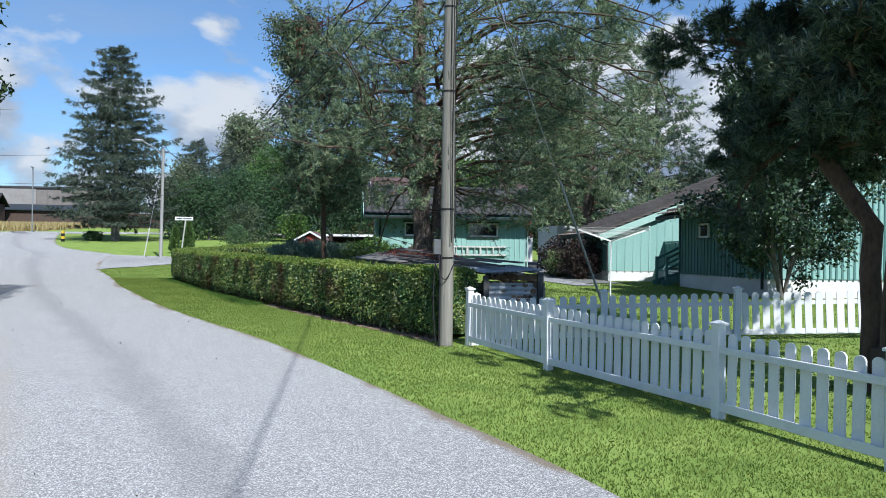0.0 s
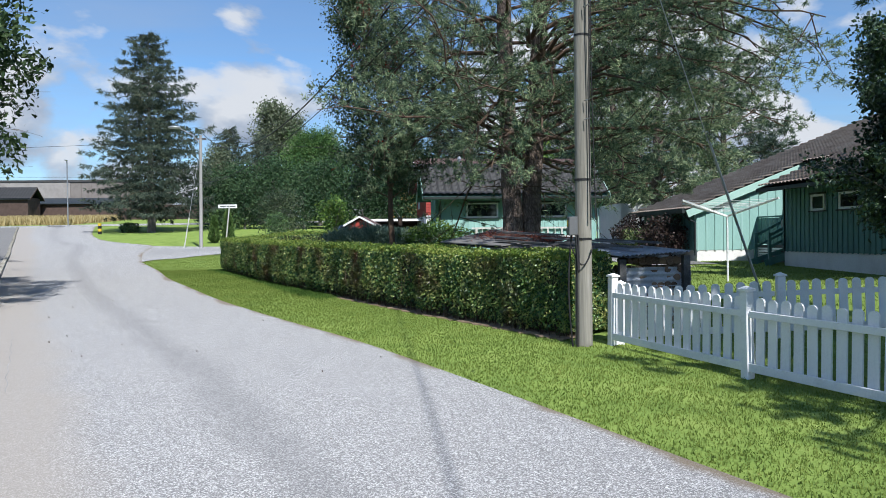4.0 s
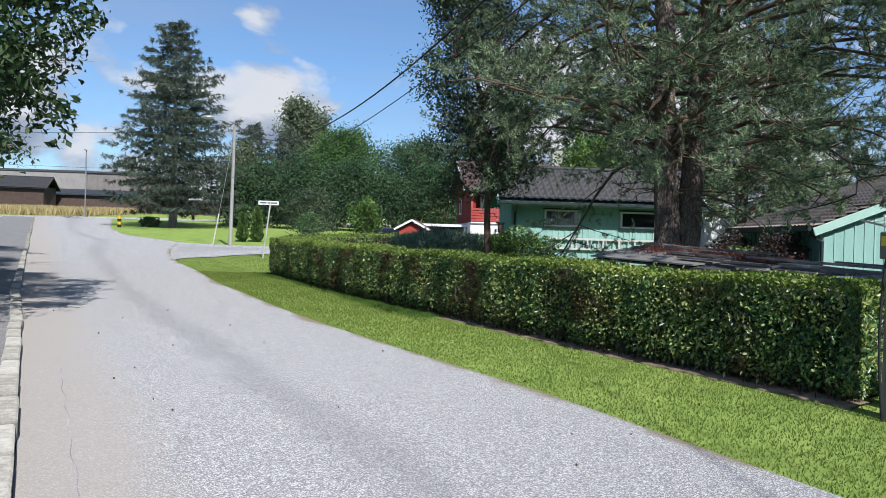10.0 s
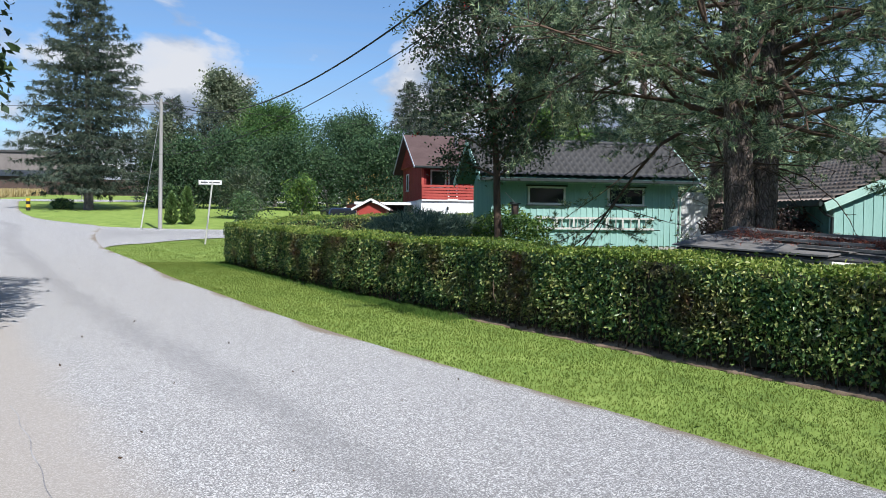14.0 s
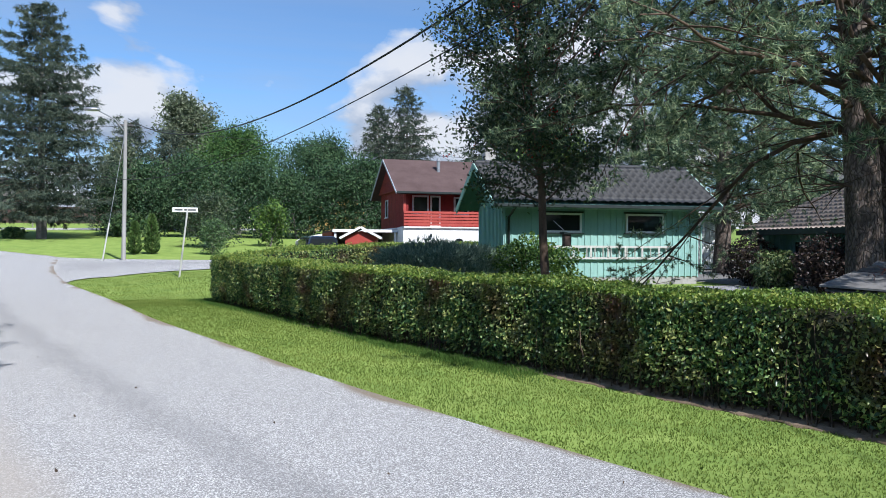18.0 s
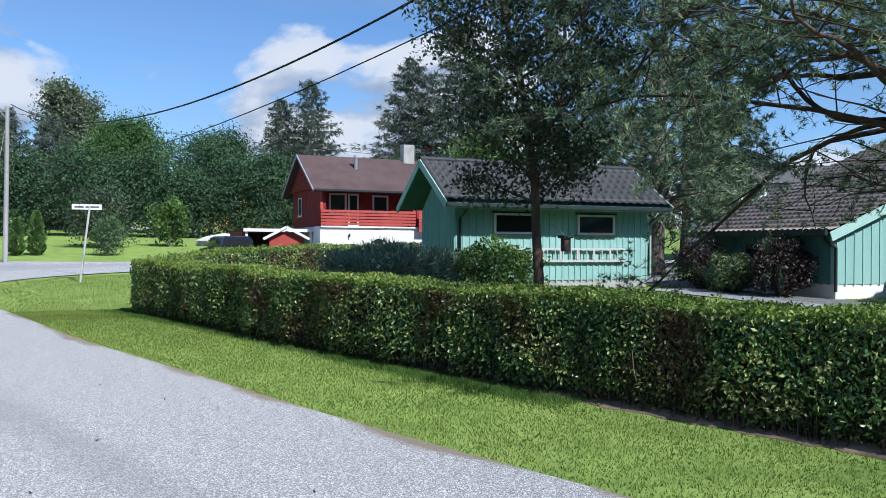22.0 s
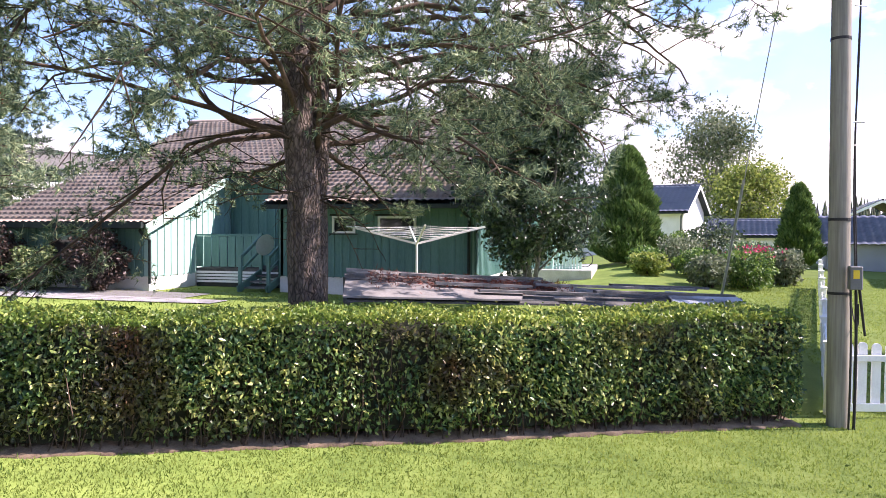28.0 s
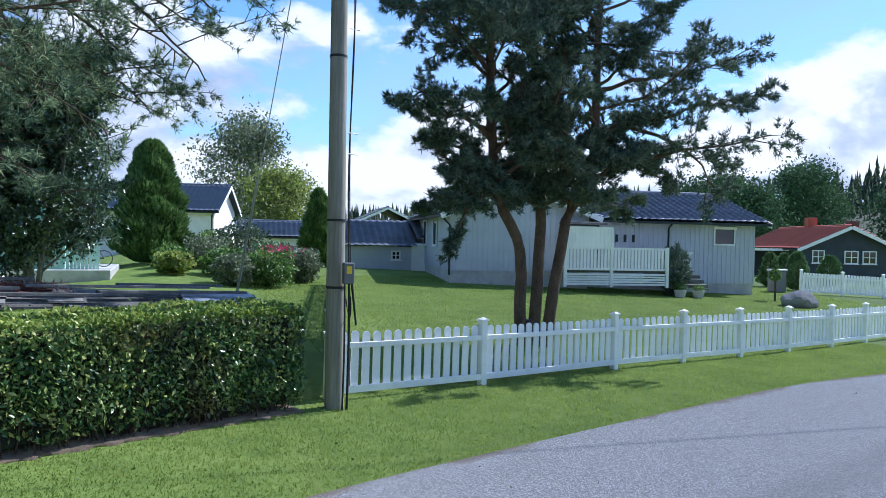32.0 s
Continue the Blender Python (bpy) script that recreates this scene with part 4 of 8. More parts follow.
def post_mesh(w, h):
    bm = bmesh.new()
    bmesh.ops.create_cube(bm, size=1, matrix=Matrix.Translation((0, 0, h / 2 - 0.05)) @ Matrix.Diagonal((w, w, h + 0.1, 1)))
    bmesh.ops.bevel(bm, geom=bm.edges[:], offset=0.008, segments=1, affect="EDGES", profile=0.5)
    bmesh.ops.create_cube(bm, size=1, matrix=Matrix.Translation((0, 0, h + 0.012)) @ Matrix.Diagonal((w + 0.03, w + 0.03, 0.024, 1)))
    bmesh.ops.create_cone(bm, cap_ends=True, segments=4, radius1=(w + 0.02) * 0.7, radius2=0.01, depth=0.03, matrix=Matrix.Translation((0, 0, h + 0.038)) @ Matrix.Rotation(math.pi / 4, 4, "Z"))
    me = bpy.data.meshes.new("post")
    bm.to_mesh(me)
    bm.free()
    me.materials.append(M_WHITE)
    return me


def picket_fence(posts, label, height=0.86, post_h=0.93, pitch=0.158, pw=0.108, seed=1, side=-1):
    r = random.Random(seed)
    ob = thing("picket_fence", 0, 0, 0, label, "fence", group="white picket fences")
    pk, po = picket_mesh(pw, height - 0.10, 0.02), post_mesh(0.105, post_h)
    for i, (x, y) in enumerate(posts):
        a, b = posts[max(i - 1, 0)], posts[min(i + 1, len(posts) - 1)]
        yaw = math.degrees(math.atan2(b[1] - a[1], b[0] - a[0]))
        shared("post", po, ob, pose(x, y, gz(x, y), r.uniform(-0.8, 0.8), r.uniform(-0.8, 0.8), yaw))
    for (x0, y0), (x1, y1) in zip(posts, posts[1:]):
        L = math.hypot(x1 - x0, y1 - y0)
        yaw = math.degrees(math.atan2(y1 - y0, x1 - x0))
        z0, z1 = gz(x0, y0), gz(x1, y1)
        tilt = -math.degrees(math.atan2(z1 - z0, L))
        base = pose(x0, y0, z0, 0, 0, yaw) @ pose(0, 0, 0, 0, tilt, 0)
        for nm, h0, h1 in (("top_rail", height - 0.205, height - 0.135), ("bottom_rail", 0.085, 0.175)):
            rail = box(nm, 0.05, side * 0.028 - 0.014, h0, L - 0.05, side * 0.028 + 0.014, h1, M_WHITE, ob, bev=0.004)
            rail.matrix_basis = base
        n = max(2, int((L - 0.14) / pitch))
        for q in range(n):
            u = 0.07 + (L - 0.14) * (q + 0.5) / n
            shared("picket", pk, ob, base @ pose(u, 0.006 + 0.0 * side, 0.10 + r.uniform(-0.008, 0.008), 0, r.uniform(-0.6, 0.6), 0))
    return ob


FENCE = [(4.3, 12.94), (5.0, 10.6), (5.95, 7.75), (6.45, 5.95), (6.92, 4.2), (7.45, 2.45), (8.0, 0.62), (8.6, -1.13), (9.2, -2.9), (9.8, -4.7)]
picket_fence(FENCE, "white painted picket fence along the grass verge", seed=1)
ca, sa = math.cos(radians(-12.5)), math.sin(radians(-12.5))
picket_fence([(4.42 + ca * q, 12.98 + sa * q) for q in (0.0, 2.1, 4.2, 6.3, 8.4, 10.5, 12.6, 14.7)], "white picket fence between the two gardens", height=0.76, post_h=0.82, seed=2, side=1)
picket_fence([(21.0, -11.9), (20.5, -13.8), (20.0, -15.7), (19.5, -17.6), (19.0, -19.5), (18.5, -21.4)], "white picket fence round the far garden", height=0.95, post_h=1.05, pitch=0.14, seed=3)

# ---------- utility pole with its cables ----------
PX, PY = 3.92, 13.0
pole = thing("utility_pole", PX, PY, gz(PX, PY), "tall weathered wooden utility pole beside the hedge", "pole")
rp = np.random.default_rng(8)
path = [(np.array([0.012 * z * 0.25 + 0.004 * math.sin(z), 0.02 * z * 0.25, z]), 0.117 - 0.004 * z) for z in np.linspace(-0.3, 9.2, 24)]
tubes("shaft", path and [path], M_POLE, pole, sides=18)
for hz in (1.45, 2.25, 4.2, 5.6):
    bm = bmesh.new()
    bmesh.ops.create_cone(bm, cap_ends=False, segments=18, radius1=0.118 - 0.004 * hz + 0.005, radius2=0.118 - 0.004 * hz + 0.005, depth=0.03, matrix=Matrix.Translation((0.003 * hz, 0.005 * hz, hz)))
    part("strap", bm, M_RUBBER, pole)
bx = box("meter_box", -0.235, -0.165, 1.50, -0.115, -0.04, 1.75, M_PLASTIC, pole, "small dark grey cable box", bev=0.01)
box("warning_label", -0.2385, -0.13, 1.62, -0.2355, -0.07, 1.71, M_YELLOW, bx)
tubes("cable", [[(np.array([-0.125, -0.125 - 0.01 * math.sin(z * 2), z]), 0.016) for z in np.linspace(-0.05, 1.5, 10)]], M_RUBBER, pole, sides=6)
tubes("cable", [[(np.array([0.06, -0.16 - 0.02 * math.sin(z * 1.7), z]), 0.010) for z in np.linspace(1.7, 8.6, 24)]], M_RUBBER, pole, sides=5)
tubes("cable", [[(np.array([0.10 + 0.02 * math.sin(z), -0.19 - 0.03 * math.sin(z * 1.1 + 1), z]), 0.007) for z in np.linspace(1.7, 8.4, 24)]], M_RUBBER, pole, sides=5)
tubes("cable", [[(np.array([-0.14 + 0.03 * t, -0.16 - 0.06 * math.sin(t * math.pi), 1.5 - 0.5 * math.sin(t * math.pi)]), 0.012) for t in np.linspace(0, 1, 12)]], M_RUBBER, pole, sides=6)
tubes("cable", [[(np.array([-0.17 - 0.05 * math.sin(z * 2), -0.06, z]), 0.012) for z in np.linspace(0.0, 1.55, 12)]], M_RUBBER, pole, sides=6)
tubes("cable", [[(np.array([-0.2 + 0.3 * t, -0.13 - 0.03 * math.sin(t * 3.1), 1.35 - 0.25 * math.sin(t * math.pi)]), 0.010) for t in np.linspace(0, 1, 10)]], M_RUBBER, pole, sides=6)
for hz in (3.05, 3.3, 4.55):
    rod("standoff", (0.0, -0.11, hz), (0.05, -0.24, hz), 0.007, M_METAL, pole, sides=5)
box("cross_arm", -0.5, 0.06, 8.2, 0.6, 0.16, 8.32, M_GREYWD, pole)
for ux in (-0.42, 0.0, 0.5):
    bm = bmesh.new()
    bmesh.ops.create_cone(bm, cap_ends=True, segments=10, radius1=0.05, radius2=0.03, depth=0.14, matrix=Matrix.Translation((ux, 0.11, 8.4)))
    part("insulator", bm, M_PLASTIC, pole)


def wire(a, b, sag, r, label, n=40):
    a, b = np.array(a, float), np.array(b, float)
    p = [(a + (b - a) * t - np.array([0, 0, 4 * sag * t * (1 - t)]), r) for t in np.linspace(0, 1, n)]
    return tagged(tubes("overhead_cable", [p], M_RUBBER, sides=5), label, "cable", group="overhead cables")


wire((PX - 0.1, PY + 0.07, 8.1), (-9.95, 54.5, 8.6), 2.75, 0.022, "thick black overhead cable between the poles")
wire((PX + 0.26, PY + 0.25, 7.26), (-16.3, 67.85, 7.96), 3.12, 0.012, "thin black overhead cable slung over the gardens")
wire((PX + 0.02, PY, 7.9), (3.6, -26, 8.0), 0.8, 0.013, "thick black overhead cable slung along the road")
wire((-9.9, 54.6, 8.2), (40, 60, 8.0), 0.8, 0.012, "thin overhead cable behind the trees")
wire((-9.9, 54.6, 8.2), (-75, 60, 9.0), 0.9, 0.012, "thin overhead cable across the road")
wire((-120, 90, 12.6), (-31.0, 118, 11.0), 1.2, 0.02, "far power line under the clouds")
wire((-120, 91, 11.3), (-31.0, 118, 10.7), 1.2, 0.02, "far power line under the clouds")
# guy of the pole
ga, gb2 = np.array([7.1, 14.0, gz(7.1, 14.0)]), np.array([PX + 0.05, PY + 0.1, 7.9])
guy = thing("guy_wire", 7.1, 14.0, gz(7.1, 14.0), "taut steel guy wire with a pale guard tube", "guy wire")
rod("strand", (0, 0, -0.05), tuple(gb2 - ga), 0.007, M_METAL, guy, sides=5)
rod("guard_tube", tuple((gb2 - ga) * 0.035), tuple((gb2 - ga) * 0.34), 0.02, M_METAL, guy, "pale plastic guard tube", sides=8)

# ---------- walls, roofs and windows ----------
def tiled_roof(name, el, er, rl, rr, m, parent, tile=0.30, row=0.34, lift=0.07, wave=0.045):
    """Pantiles from the eave el-er up to the ridge rl-rr: rounded across, stepped from row to row."""
    el, er, rl, rr = (np.array(p, float) for p in (el, er, rl, rr))
    nc = max(2, int(round(np.linalg.norm(er - el) / tile)))
    nr = max(2, int(round(np.linalg.norm(rl - el) / row)))
    nor = np.cross(er - el, rl - el)
    nor /= np.linalg.norm(nor)
    flip = nor[2] < 0
    if flip:
        nor = -nor
    us = np.linspace(0, 1, nc * 4 + 1)
    V = []
    for j in range(nr):
        for t, h in ((j / nr, lift), ((j + 1) / nr + 0.02 / nr, 0.004)):
            t = min(t, 1.0)
            a, b = el + (rl - el) * t, er + (rr - er) * t
            ph = (us * nc) % 1.0
            prof = wave * np.abs(np.sin(math.pi * ph)) ** 0.8
            V.append(a[None] + (b - a)[None] * us[:, None] + nor[None] * (h + prof)[:, None])
    V = np.concatenate(V)
    w = len(us)
    i = (np.arange(2 * nr - 1)[:, None] * w + np.arange(w - 1)[None]).ravel()
    F = np.stack([i, i + 1, i + w + 1, i + w], 1)
    return fast(name, V, F[:, ::-1] if flip else F, m, parent)


def slab(name, pts, thick, m, parent, label=""):
    """A plate with the given upper corners, thick downwards."""
    n = len(pts)
    V = list(pts) + [(x, y, z - thick) for x, y, z in pts]
    F = [tuple(range(n)), tuple(range(2 * n - 1, n - 1, -1))] + [(i, i + n, (i + 1) % n + n, (i + 1) % n) for i in range(n)]
    return mesh(name, V, F, m, parent, label)


def beam(name, a, b, w, h, m, parent, label=""):
    """A board from a to b, w thick and h high."""
    a, b = Vector(a), Vector(b)
    d = b - a
    L = d.length
    ob = box(name, 0, -w / 2, -h / 2, L, w / 2, h / 2, m, parent, label)
    yaw = math.atan2(d.y, d.x)
    pit = -math.asin(d.z / L)
    ob.matrix_basis = Matrix.Translation(a) @ Matrix.Rotation(yaw, 4, "Z") @ Matrix.Rotation(pit, 4, "Y")
    return ob


def window(parent, x, y, z, ang, w, h, fm=M_WHITE, bar=0.06, mull=(), cross=(), sill=True, trim=None):
    """A window whose outer face looks along local -y; x, y, z: the middle of its foot on the wall."""
    bm = bmesh.new()

    def bit(x0, z0, x1, z1, d0, d1):
        bmesh.ops.create_cube(bm, size=1, matrix=Matrix.Translation(((x0 + x1) / 2, -(d0 + d1) / 2, (z0 + z1) / 2)) @ Matrix.Diagonal((x1 - x0, d1 - d0, z1 - z0, 1)))

    bit(-w / 2, 0, w / 2, bar, 0.0, 0.05)
    bit(-w / 2, h - bar, w / 2, h, 0.0, 0.05)
    bit(-w / 2, bar, -w / 2 + bar, h - bar, 0.0, 0.05)
    bit(w / 2 - bar, bar, w / 2, h - bar, 0.0, 0.05)
    for u in mull:
        bit(-w / 2 + u * w - bar * 0.45, bar, -w / 2 + u * w + bar * 0.45, h - bar, 0.0, 0.045)
    for v in cross:
        bit(-w / 2 + bar, v * h - bar * 0.3, w / 2 - bar, v * h + bar * 0.3, 0.0, 0.04)
    win = part("window", bm, fm, parent, "painted window frame")
    win.matrix_basis = pose(x, y, z, 0, 0, ang)
    box("pane", -w / 2 + bar * 0.6, -0.022, bar * 0.6, w / 2 - bar * 0.6, -0.014, h - bar * 0.6, M_GLASS, win)
    if sill:
        box("sill", -w / 2 - 0.06, -0.09, -0.035, w / 2 + 0.06, 0.0, -0.004, trim or fm, win)
    if trim:
        box("lintel_board", -w / 2 - 0.06, -0.06, h + 0.003, w / 2 + 0.06, 0.0, h + 0.05, trim, win)
    return win


def battens(parent, x0, x1, z0f, z1f, ang, ox, oy, m, pitch=0.2, w=0.045, d=0.022, name="batten"):
    """Upright battens on a wall that starts at (ox, oy) and runs along local x; heights as functions of local x."""
    n = int((x1 - x0) / pitch)
    M = pose(ox, oy, 0, 0, 0, ang)
    for i in range(n + 1):
        u = x0 + (x1 - x0) * i / max(n, 1)
        b = box(name, u - w / 2, -d, z0f(u), u + w / 2, 0.0, z1f(u), m, parent)
        b.matrix_basis = M


def downpipe(parent, pts, m=M_DARKTRIM, r=0.04):
    return tubes("downpipe", [[(np.array(p, float), r) for p in pts]], m, parent, sides=8)


# ---------- green garage ----------
gar = thing("garage", -0.2, 0, 0, "small sea-green timber garage with a black tiled roof", "garage")
GX0, GX1, GY0, GY1, GB, GT = 3.8, 10.13, 32.1, 34.6, 0.94, 3.0
RY, RZ = 33.35, 4.36
box("foundation", GX0 + 0.03, GY0 + 0.03, 0.3, GX1 - 0.03, GY1 - 0.03, GB, M_CONC, gar, "pale concrete foundation")
prism("wall", [(GY0, GB), (GY1, GB), (GY1, GT), (RY, GT + 0.98), (GY0, GT)], "x", GX0, GX1, M_GREEN, gar, "sea-green board cladding")
battens(gar, 0.03, GX1 - GX0 - 0.03, lambda u: GB - 0.03, lambda u: GT - 0.02, 0, GX0, GY0, M_GREEN, 0.205)
gable = lambda u: min(GT + 0.98 * (u / (GY1 - RY)), GT + 0.98 * ((GY1 - GY0 - u) / (RY - GY0))) - 0.03
battens(gar, 0.03, GY1 - GY0 - 0.03, lambda u: GB - 0.03, gable, -90, GX0, GY1, M_GREEN, 0.13, 0.04)
window(gar, 5.58, GY0 - 0.022, 2.25, 0, 1.25, 0.58, trim=M_DARKTRIM)
window(gar, 8.28, GY0 - 0.022, 2.25, 0, 1.27, 0.58, trim=M_DARKTRIM)
EX0, EX1 = 3.24, 10.45
slab("roof_deck", [(EX0, 31.45, 3.06), (EX1, 31.45, 3.06), (EX1, RY, RZ - 0.03), (EX0, RY, RZ - 0.03)], 0.05, M_DGREEN, gar)
slab("roof_deck", [(EX1, 35.25, 3.06), (EX0, 35.25, 3.06), (EX0, RY, RZ - 0.03), (EX1, RY, RZ - 0.03)], 0.05, M_DGREEN, gar)
tiled_roof("roof_tiles", (EX0, 31.40, 3.08), (EX1, 31.40, 3.08), (EX0, RY, RZ), (EX1, RY, RZ), M_TILEBK, gar, 0.27, 0.33)
tiled_roof("roof_tiles", (EX1, 35.3, 3.08), (EX0, 35.3, 3.08), (EX1, RY, RZ), (EX0, RY, RZ), M_TILEBK, gar, 0.27, 0.33)
tubes("ridge_cap", [[(np.array([x, RY, RZ + 0.02]), 0.085) for x in np.linspace(EX0, EX1, 8)]], M_TILEBK, gar, sides=10)
for ex in (EX0 - 0.012, EX1 + 0.012):
    beam("bargeboard", (ex, 31.36, 2.99), (ex, RY, RZ - 0.08), 0.03, 0.2, M_LGREEN if ex > 5 else M_LGREEN, gar, "pale green bargeboard")
    beam("bargeboard", (ex, 35.32, 2.99), (ex, RY, RZ - 0.08), 0.03, 0.2, M_LGREEN, gar)
beam("gutter", (EX0, 31.36, 3.0), (EX1, 31.36, 3.0), 0.09, 0.09, M_DARKTRIM, gar, "black gutter")
beam("fascia", (EX0, 31.43, 2.97), (EX1, 31.43, 2.97), 0.025, 0.13, M_LGREEN, gar)
downpipe(gar, [(3.9, 31.42, 2.95), (3.92, 31.75, 2.8), (3.92, 32.03, 2.68), (3.92, 32.03, 1.0)])
downpipe(gar, [(10.3, 31.4, 2.95), (10.24, 32.0, 2.62), (10.2, 32.04, 2.5), (10.2, 32.04, 1.0)], M_LGREEN, 0.03)
lad = thing("ladder", -0.2, 0, 0, "long grey wooden ladder hung flat on the garage wall", "ladder")
for lz in (1.50, 1.84):
    beam("rail", (5.15, GY0 - 0.10, lz), (9.25, GY0 - 0.10, lz - 0.01), 0.045, 0.065, M_ALU, lad)
for i in range(15):
    u = 5.3 + i * 0.262
    rod("rung", (u, GY0 - 0.10, 1.50), (u, GY0 - 0.10, 1.83), 0.019, M_ALU, lad, sides=6)
for i in range(7):
    u = 5.35 + i * 0.56
    beam("rung", (u, GY0 - 0.13, 1.53), (u, GY0 - 0.13, 1.81), 0.02, 0.06, M_ALU, lad)
for lx in (8.9, 9.2, 5.5):
    rod("hook", (lx, GY0 - 0.01, 1.46), (lx + 0.25, GY0 - 0.16, 1.46), 0.014, M_DARKTRIM, lad, sides=5)
    rod("hook", (lx, GY0 - 0.01, 1.80), (lx + 0.25, GY0 - 0.16, 1.80), 0.014, M_DARKTRIM, lad, sides=5)

# ---------- green house with its lean-to wing ----------
hs = thing("house", 0, 0, 0, "sea-green timber house with a low brown tiled roof", "house")
SL = 0.385
CX, CY0, CY1, CB = 11.75, 27.0, 31.7, 0.98
rz = lambda x: 2.30 + SL * (x - 11.4)
# lean-to: west wall, south wall under the rake
box("foundation", CX + 0.03, CY0 + 0.02, 0.3, 22.0, CY1 - 0.03, CB, M_PLASTER, hs, "whitewashed foundation with flaking paint")
prism("wall", [(CX, CB), (15.8, CB), (15.8, rz(15.8) - 0.1), (CX, rz(CX) - 0.1)], "y", CY0, CY0 + 0.14, M_GREEN, hs, "sea-green board wall")
battens(hs, 0.05, 4.0, lambda u: CB - 0.02, lambda u: rz(CX + u) - 0.12, 0, CX, CY0, M_GREEN, 0.29, 0.05)
# the west wall's shade is put into the darker green
box("wall", CX, CY0 + 0.14, CB, CX + 0.14, CY1, rz(CX) - 0.1, M_DGREEN, hs, "green board wall, coloured darker for shade")
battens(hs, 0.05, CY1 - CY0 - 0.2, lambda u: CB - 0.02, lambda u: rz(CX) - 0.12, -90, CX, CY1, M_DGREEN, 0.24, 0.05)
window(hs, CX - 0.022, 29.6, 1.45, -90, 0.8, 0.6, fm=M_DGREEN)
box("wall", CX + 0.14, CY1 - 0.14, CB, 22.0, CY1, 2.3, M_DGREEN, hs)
# recessed wall behind the deck, its shade put into the darker green
box("wall", 15.8, 24.1, 0.6, 15.94, CY0, rz(15.8) - 0.12, M_DGREEN, hs, "green wall behind the deck, coloured darker for shade")
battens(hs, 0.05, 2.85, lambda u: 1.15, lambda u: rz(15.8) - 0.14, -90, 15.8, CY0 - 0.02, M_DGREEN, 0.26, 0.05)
box("door", 15.76, 24.6, 1.16, 15.798, 25.45, 3.1, M_DGREEN, hs, "dark green house door")
# main roof, west slope
slab("roof_deck", [(11.38, 26.82, 2.27), (11.38, CY1 + 0.25, 2.27), (22.4, CY1 + 0.25, rz(22.4) - 0.03), (22.4, 26.82, rz(22.4) - 0.03)], 0.08, M_DARKTRIM, hs)
tiled_roof("roof_tiles", (11.32, CY1 + 0.3, 2.28), (11.32, 26.8, 2.28), (22.4, CY1 + 0.3, rz(22.4)), (22.4, 26.8, rz(22.4)), M_TILEBR, hs, 0.19, 0.36)
slab("roof_deck", [(15.35, 23.9, rz(15.35) - 0.03), (15.35, 26.82, rz(15.35) - 0.03), (22.4, 26.82, rz(22.4) - 0.03), (22.4, 23.9, rz(22.4) - 0.03)], 0.08, M_DARKTRIM, hs)
tiled_roof("roof_tiles", (15.3, 26.8, rz(15.3)), (15.3, 23.9, rz(15.3)), (22.4, 26.8, rz(22.4)), (22.4, 23.9, rz(22.4)), M_TILEBR, hs, 0.19, 0.36)
beam("bargeboard", (11.36, 26.8, 2.17), (15.5, 26.8, rz(15.5) - 0.14), 0.03, 0.24, M_LGREEN, hs, "pale green bargeboard")
beam("gutter", (11.26, 26.85, 2.28), (11.26, CY1 + 0.3, 2.28), 0.11, 0.15, M_DARKTRIM, hs, "black gutter")
beam("fascia", (15.32, 23.95, rz(15.3) - 0.12), (15.32, 26.8, rz(15.3) - 0.12), 0.03, 0.18, M_DARKTRIM, hs)
downpipe(hs, [(11.3, 26.95, 2.15), (11.5, 26.95, 1.98), (11.68, 26.93, 1.9), (11.68, 26.93, 0.8)])
# wing towards the garden
WX, WY0, WY1 = 13.1, 18.9, 24.1
wz = lambda x: 2.84 + SL * (x - 12.45)
box("foundation", WX + 0.03, WY0 + 0.03, 0.2, 22.0, WY1 - 0.03, 0.98, M_PLASTER, hs, "whitewashed foundation")
# wing wall facing west: shade is in the darker green
box("wall", WX, WY0 + 0.14, 0.98, WX + 0.14, WY1, wz(WX) - 0.08, M_DGREEN, hs, "green wall with wide boards, coloured darker for shade")
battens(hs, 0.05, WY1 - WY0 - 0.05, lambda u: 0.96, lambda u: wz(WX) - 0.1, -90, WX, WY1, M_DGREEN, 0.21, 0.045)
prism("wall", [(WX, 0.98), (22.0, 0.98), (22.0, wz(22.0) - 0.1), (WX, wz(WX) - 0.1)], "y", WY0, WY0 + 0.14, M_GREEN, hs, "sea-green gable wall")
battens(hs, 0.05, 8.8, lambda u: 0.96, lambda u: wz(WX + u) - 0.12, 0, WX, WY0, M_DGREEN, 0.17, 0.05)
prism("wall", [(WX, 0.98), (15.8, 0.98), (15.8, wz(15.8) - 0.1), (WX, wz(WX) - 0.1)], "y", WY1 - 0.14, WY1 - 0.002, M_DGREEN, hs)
window(hs, WX - 0.022, 22.27, 2.1, -90, 0.62, 0.44, trim=M_DARKTRIM)
window(hs, WX - 0.022, 20.85, 2.1, -90, 1.0, 0.44, trim=M_DARKTRIM)
slab("roof_deck", [(12.48, WY0 - 0.3, wz(12.48) - 0.03), (12.48, WY1 + 0.1, wz(12.48) - 0.03), (22.4, WY1 + 0.1, wz(22.4) - 0.03), (22.4, WY0 - 0.3, wz(22.4) - 0.03)], 0.08, M_DARKTRIM, hs)
tiled_roof("roof_tiles", (12.42, WY1 + 0.12, wz(12.42)), (12.42, WY0 - 0.32, wz(12.42)), (22.4, WY1 + 0.12, wz(22.4)), (22.4, WY0 - 0.32, wz(22.4)), M_TILEBR, hs, 0.19, 0.36)
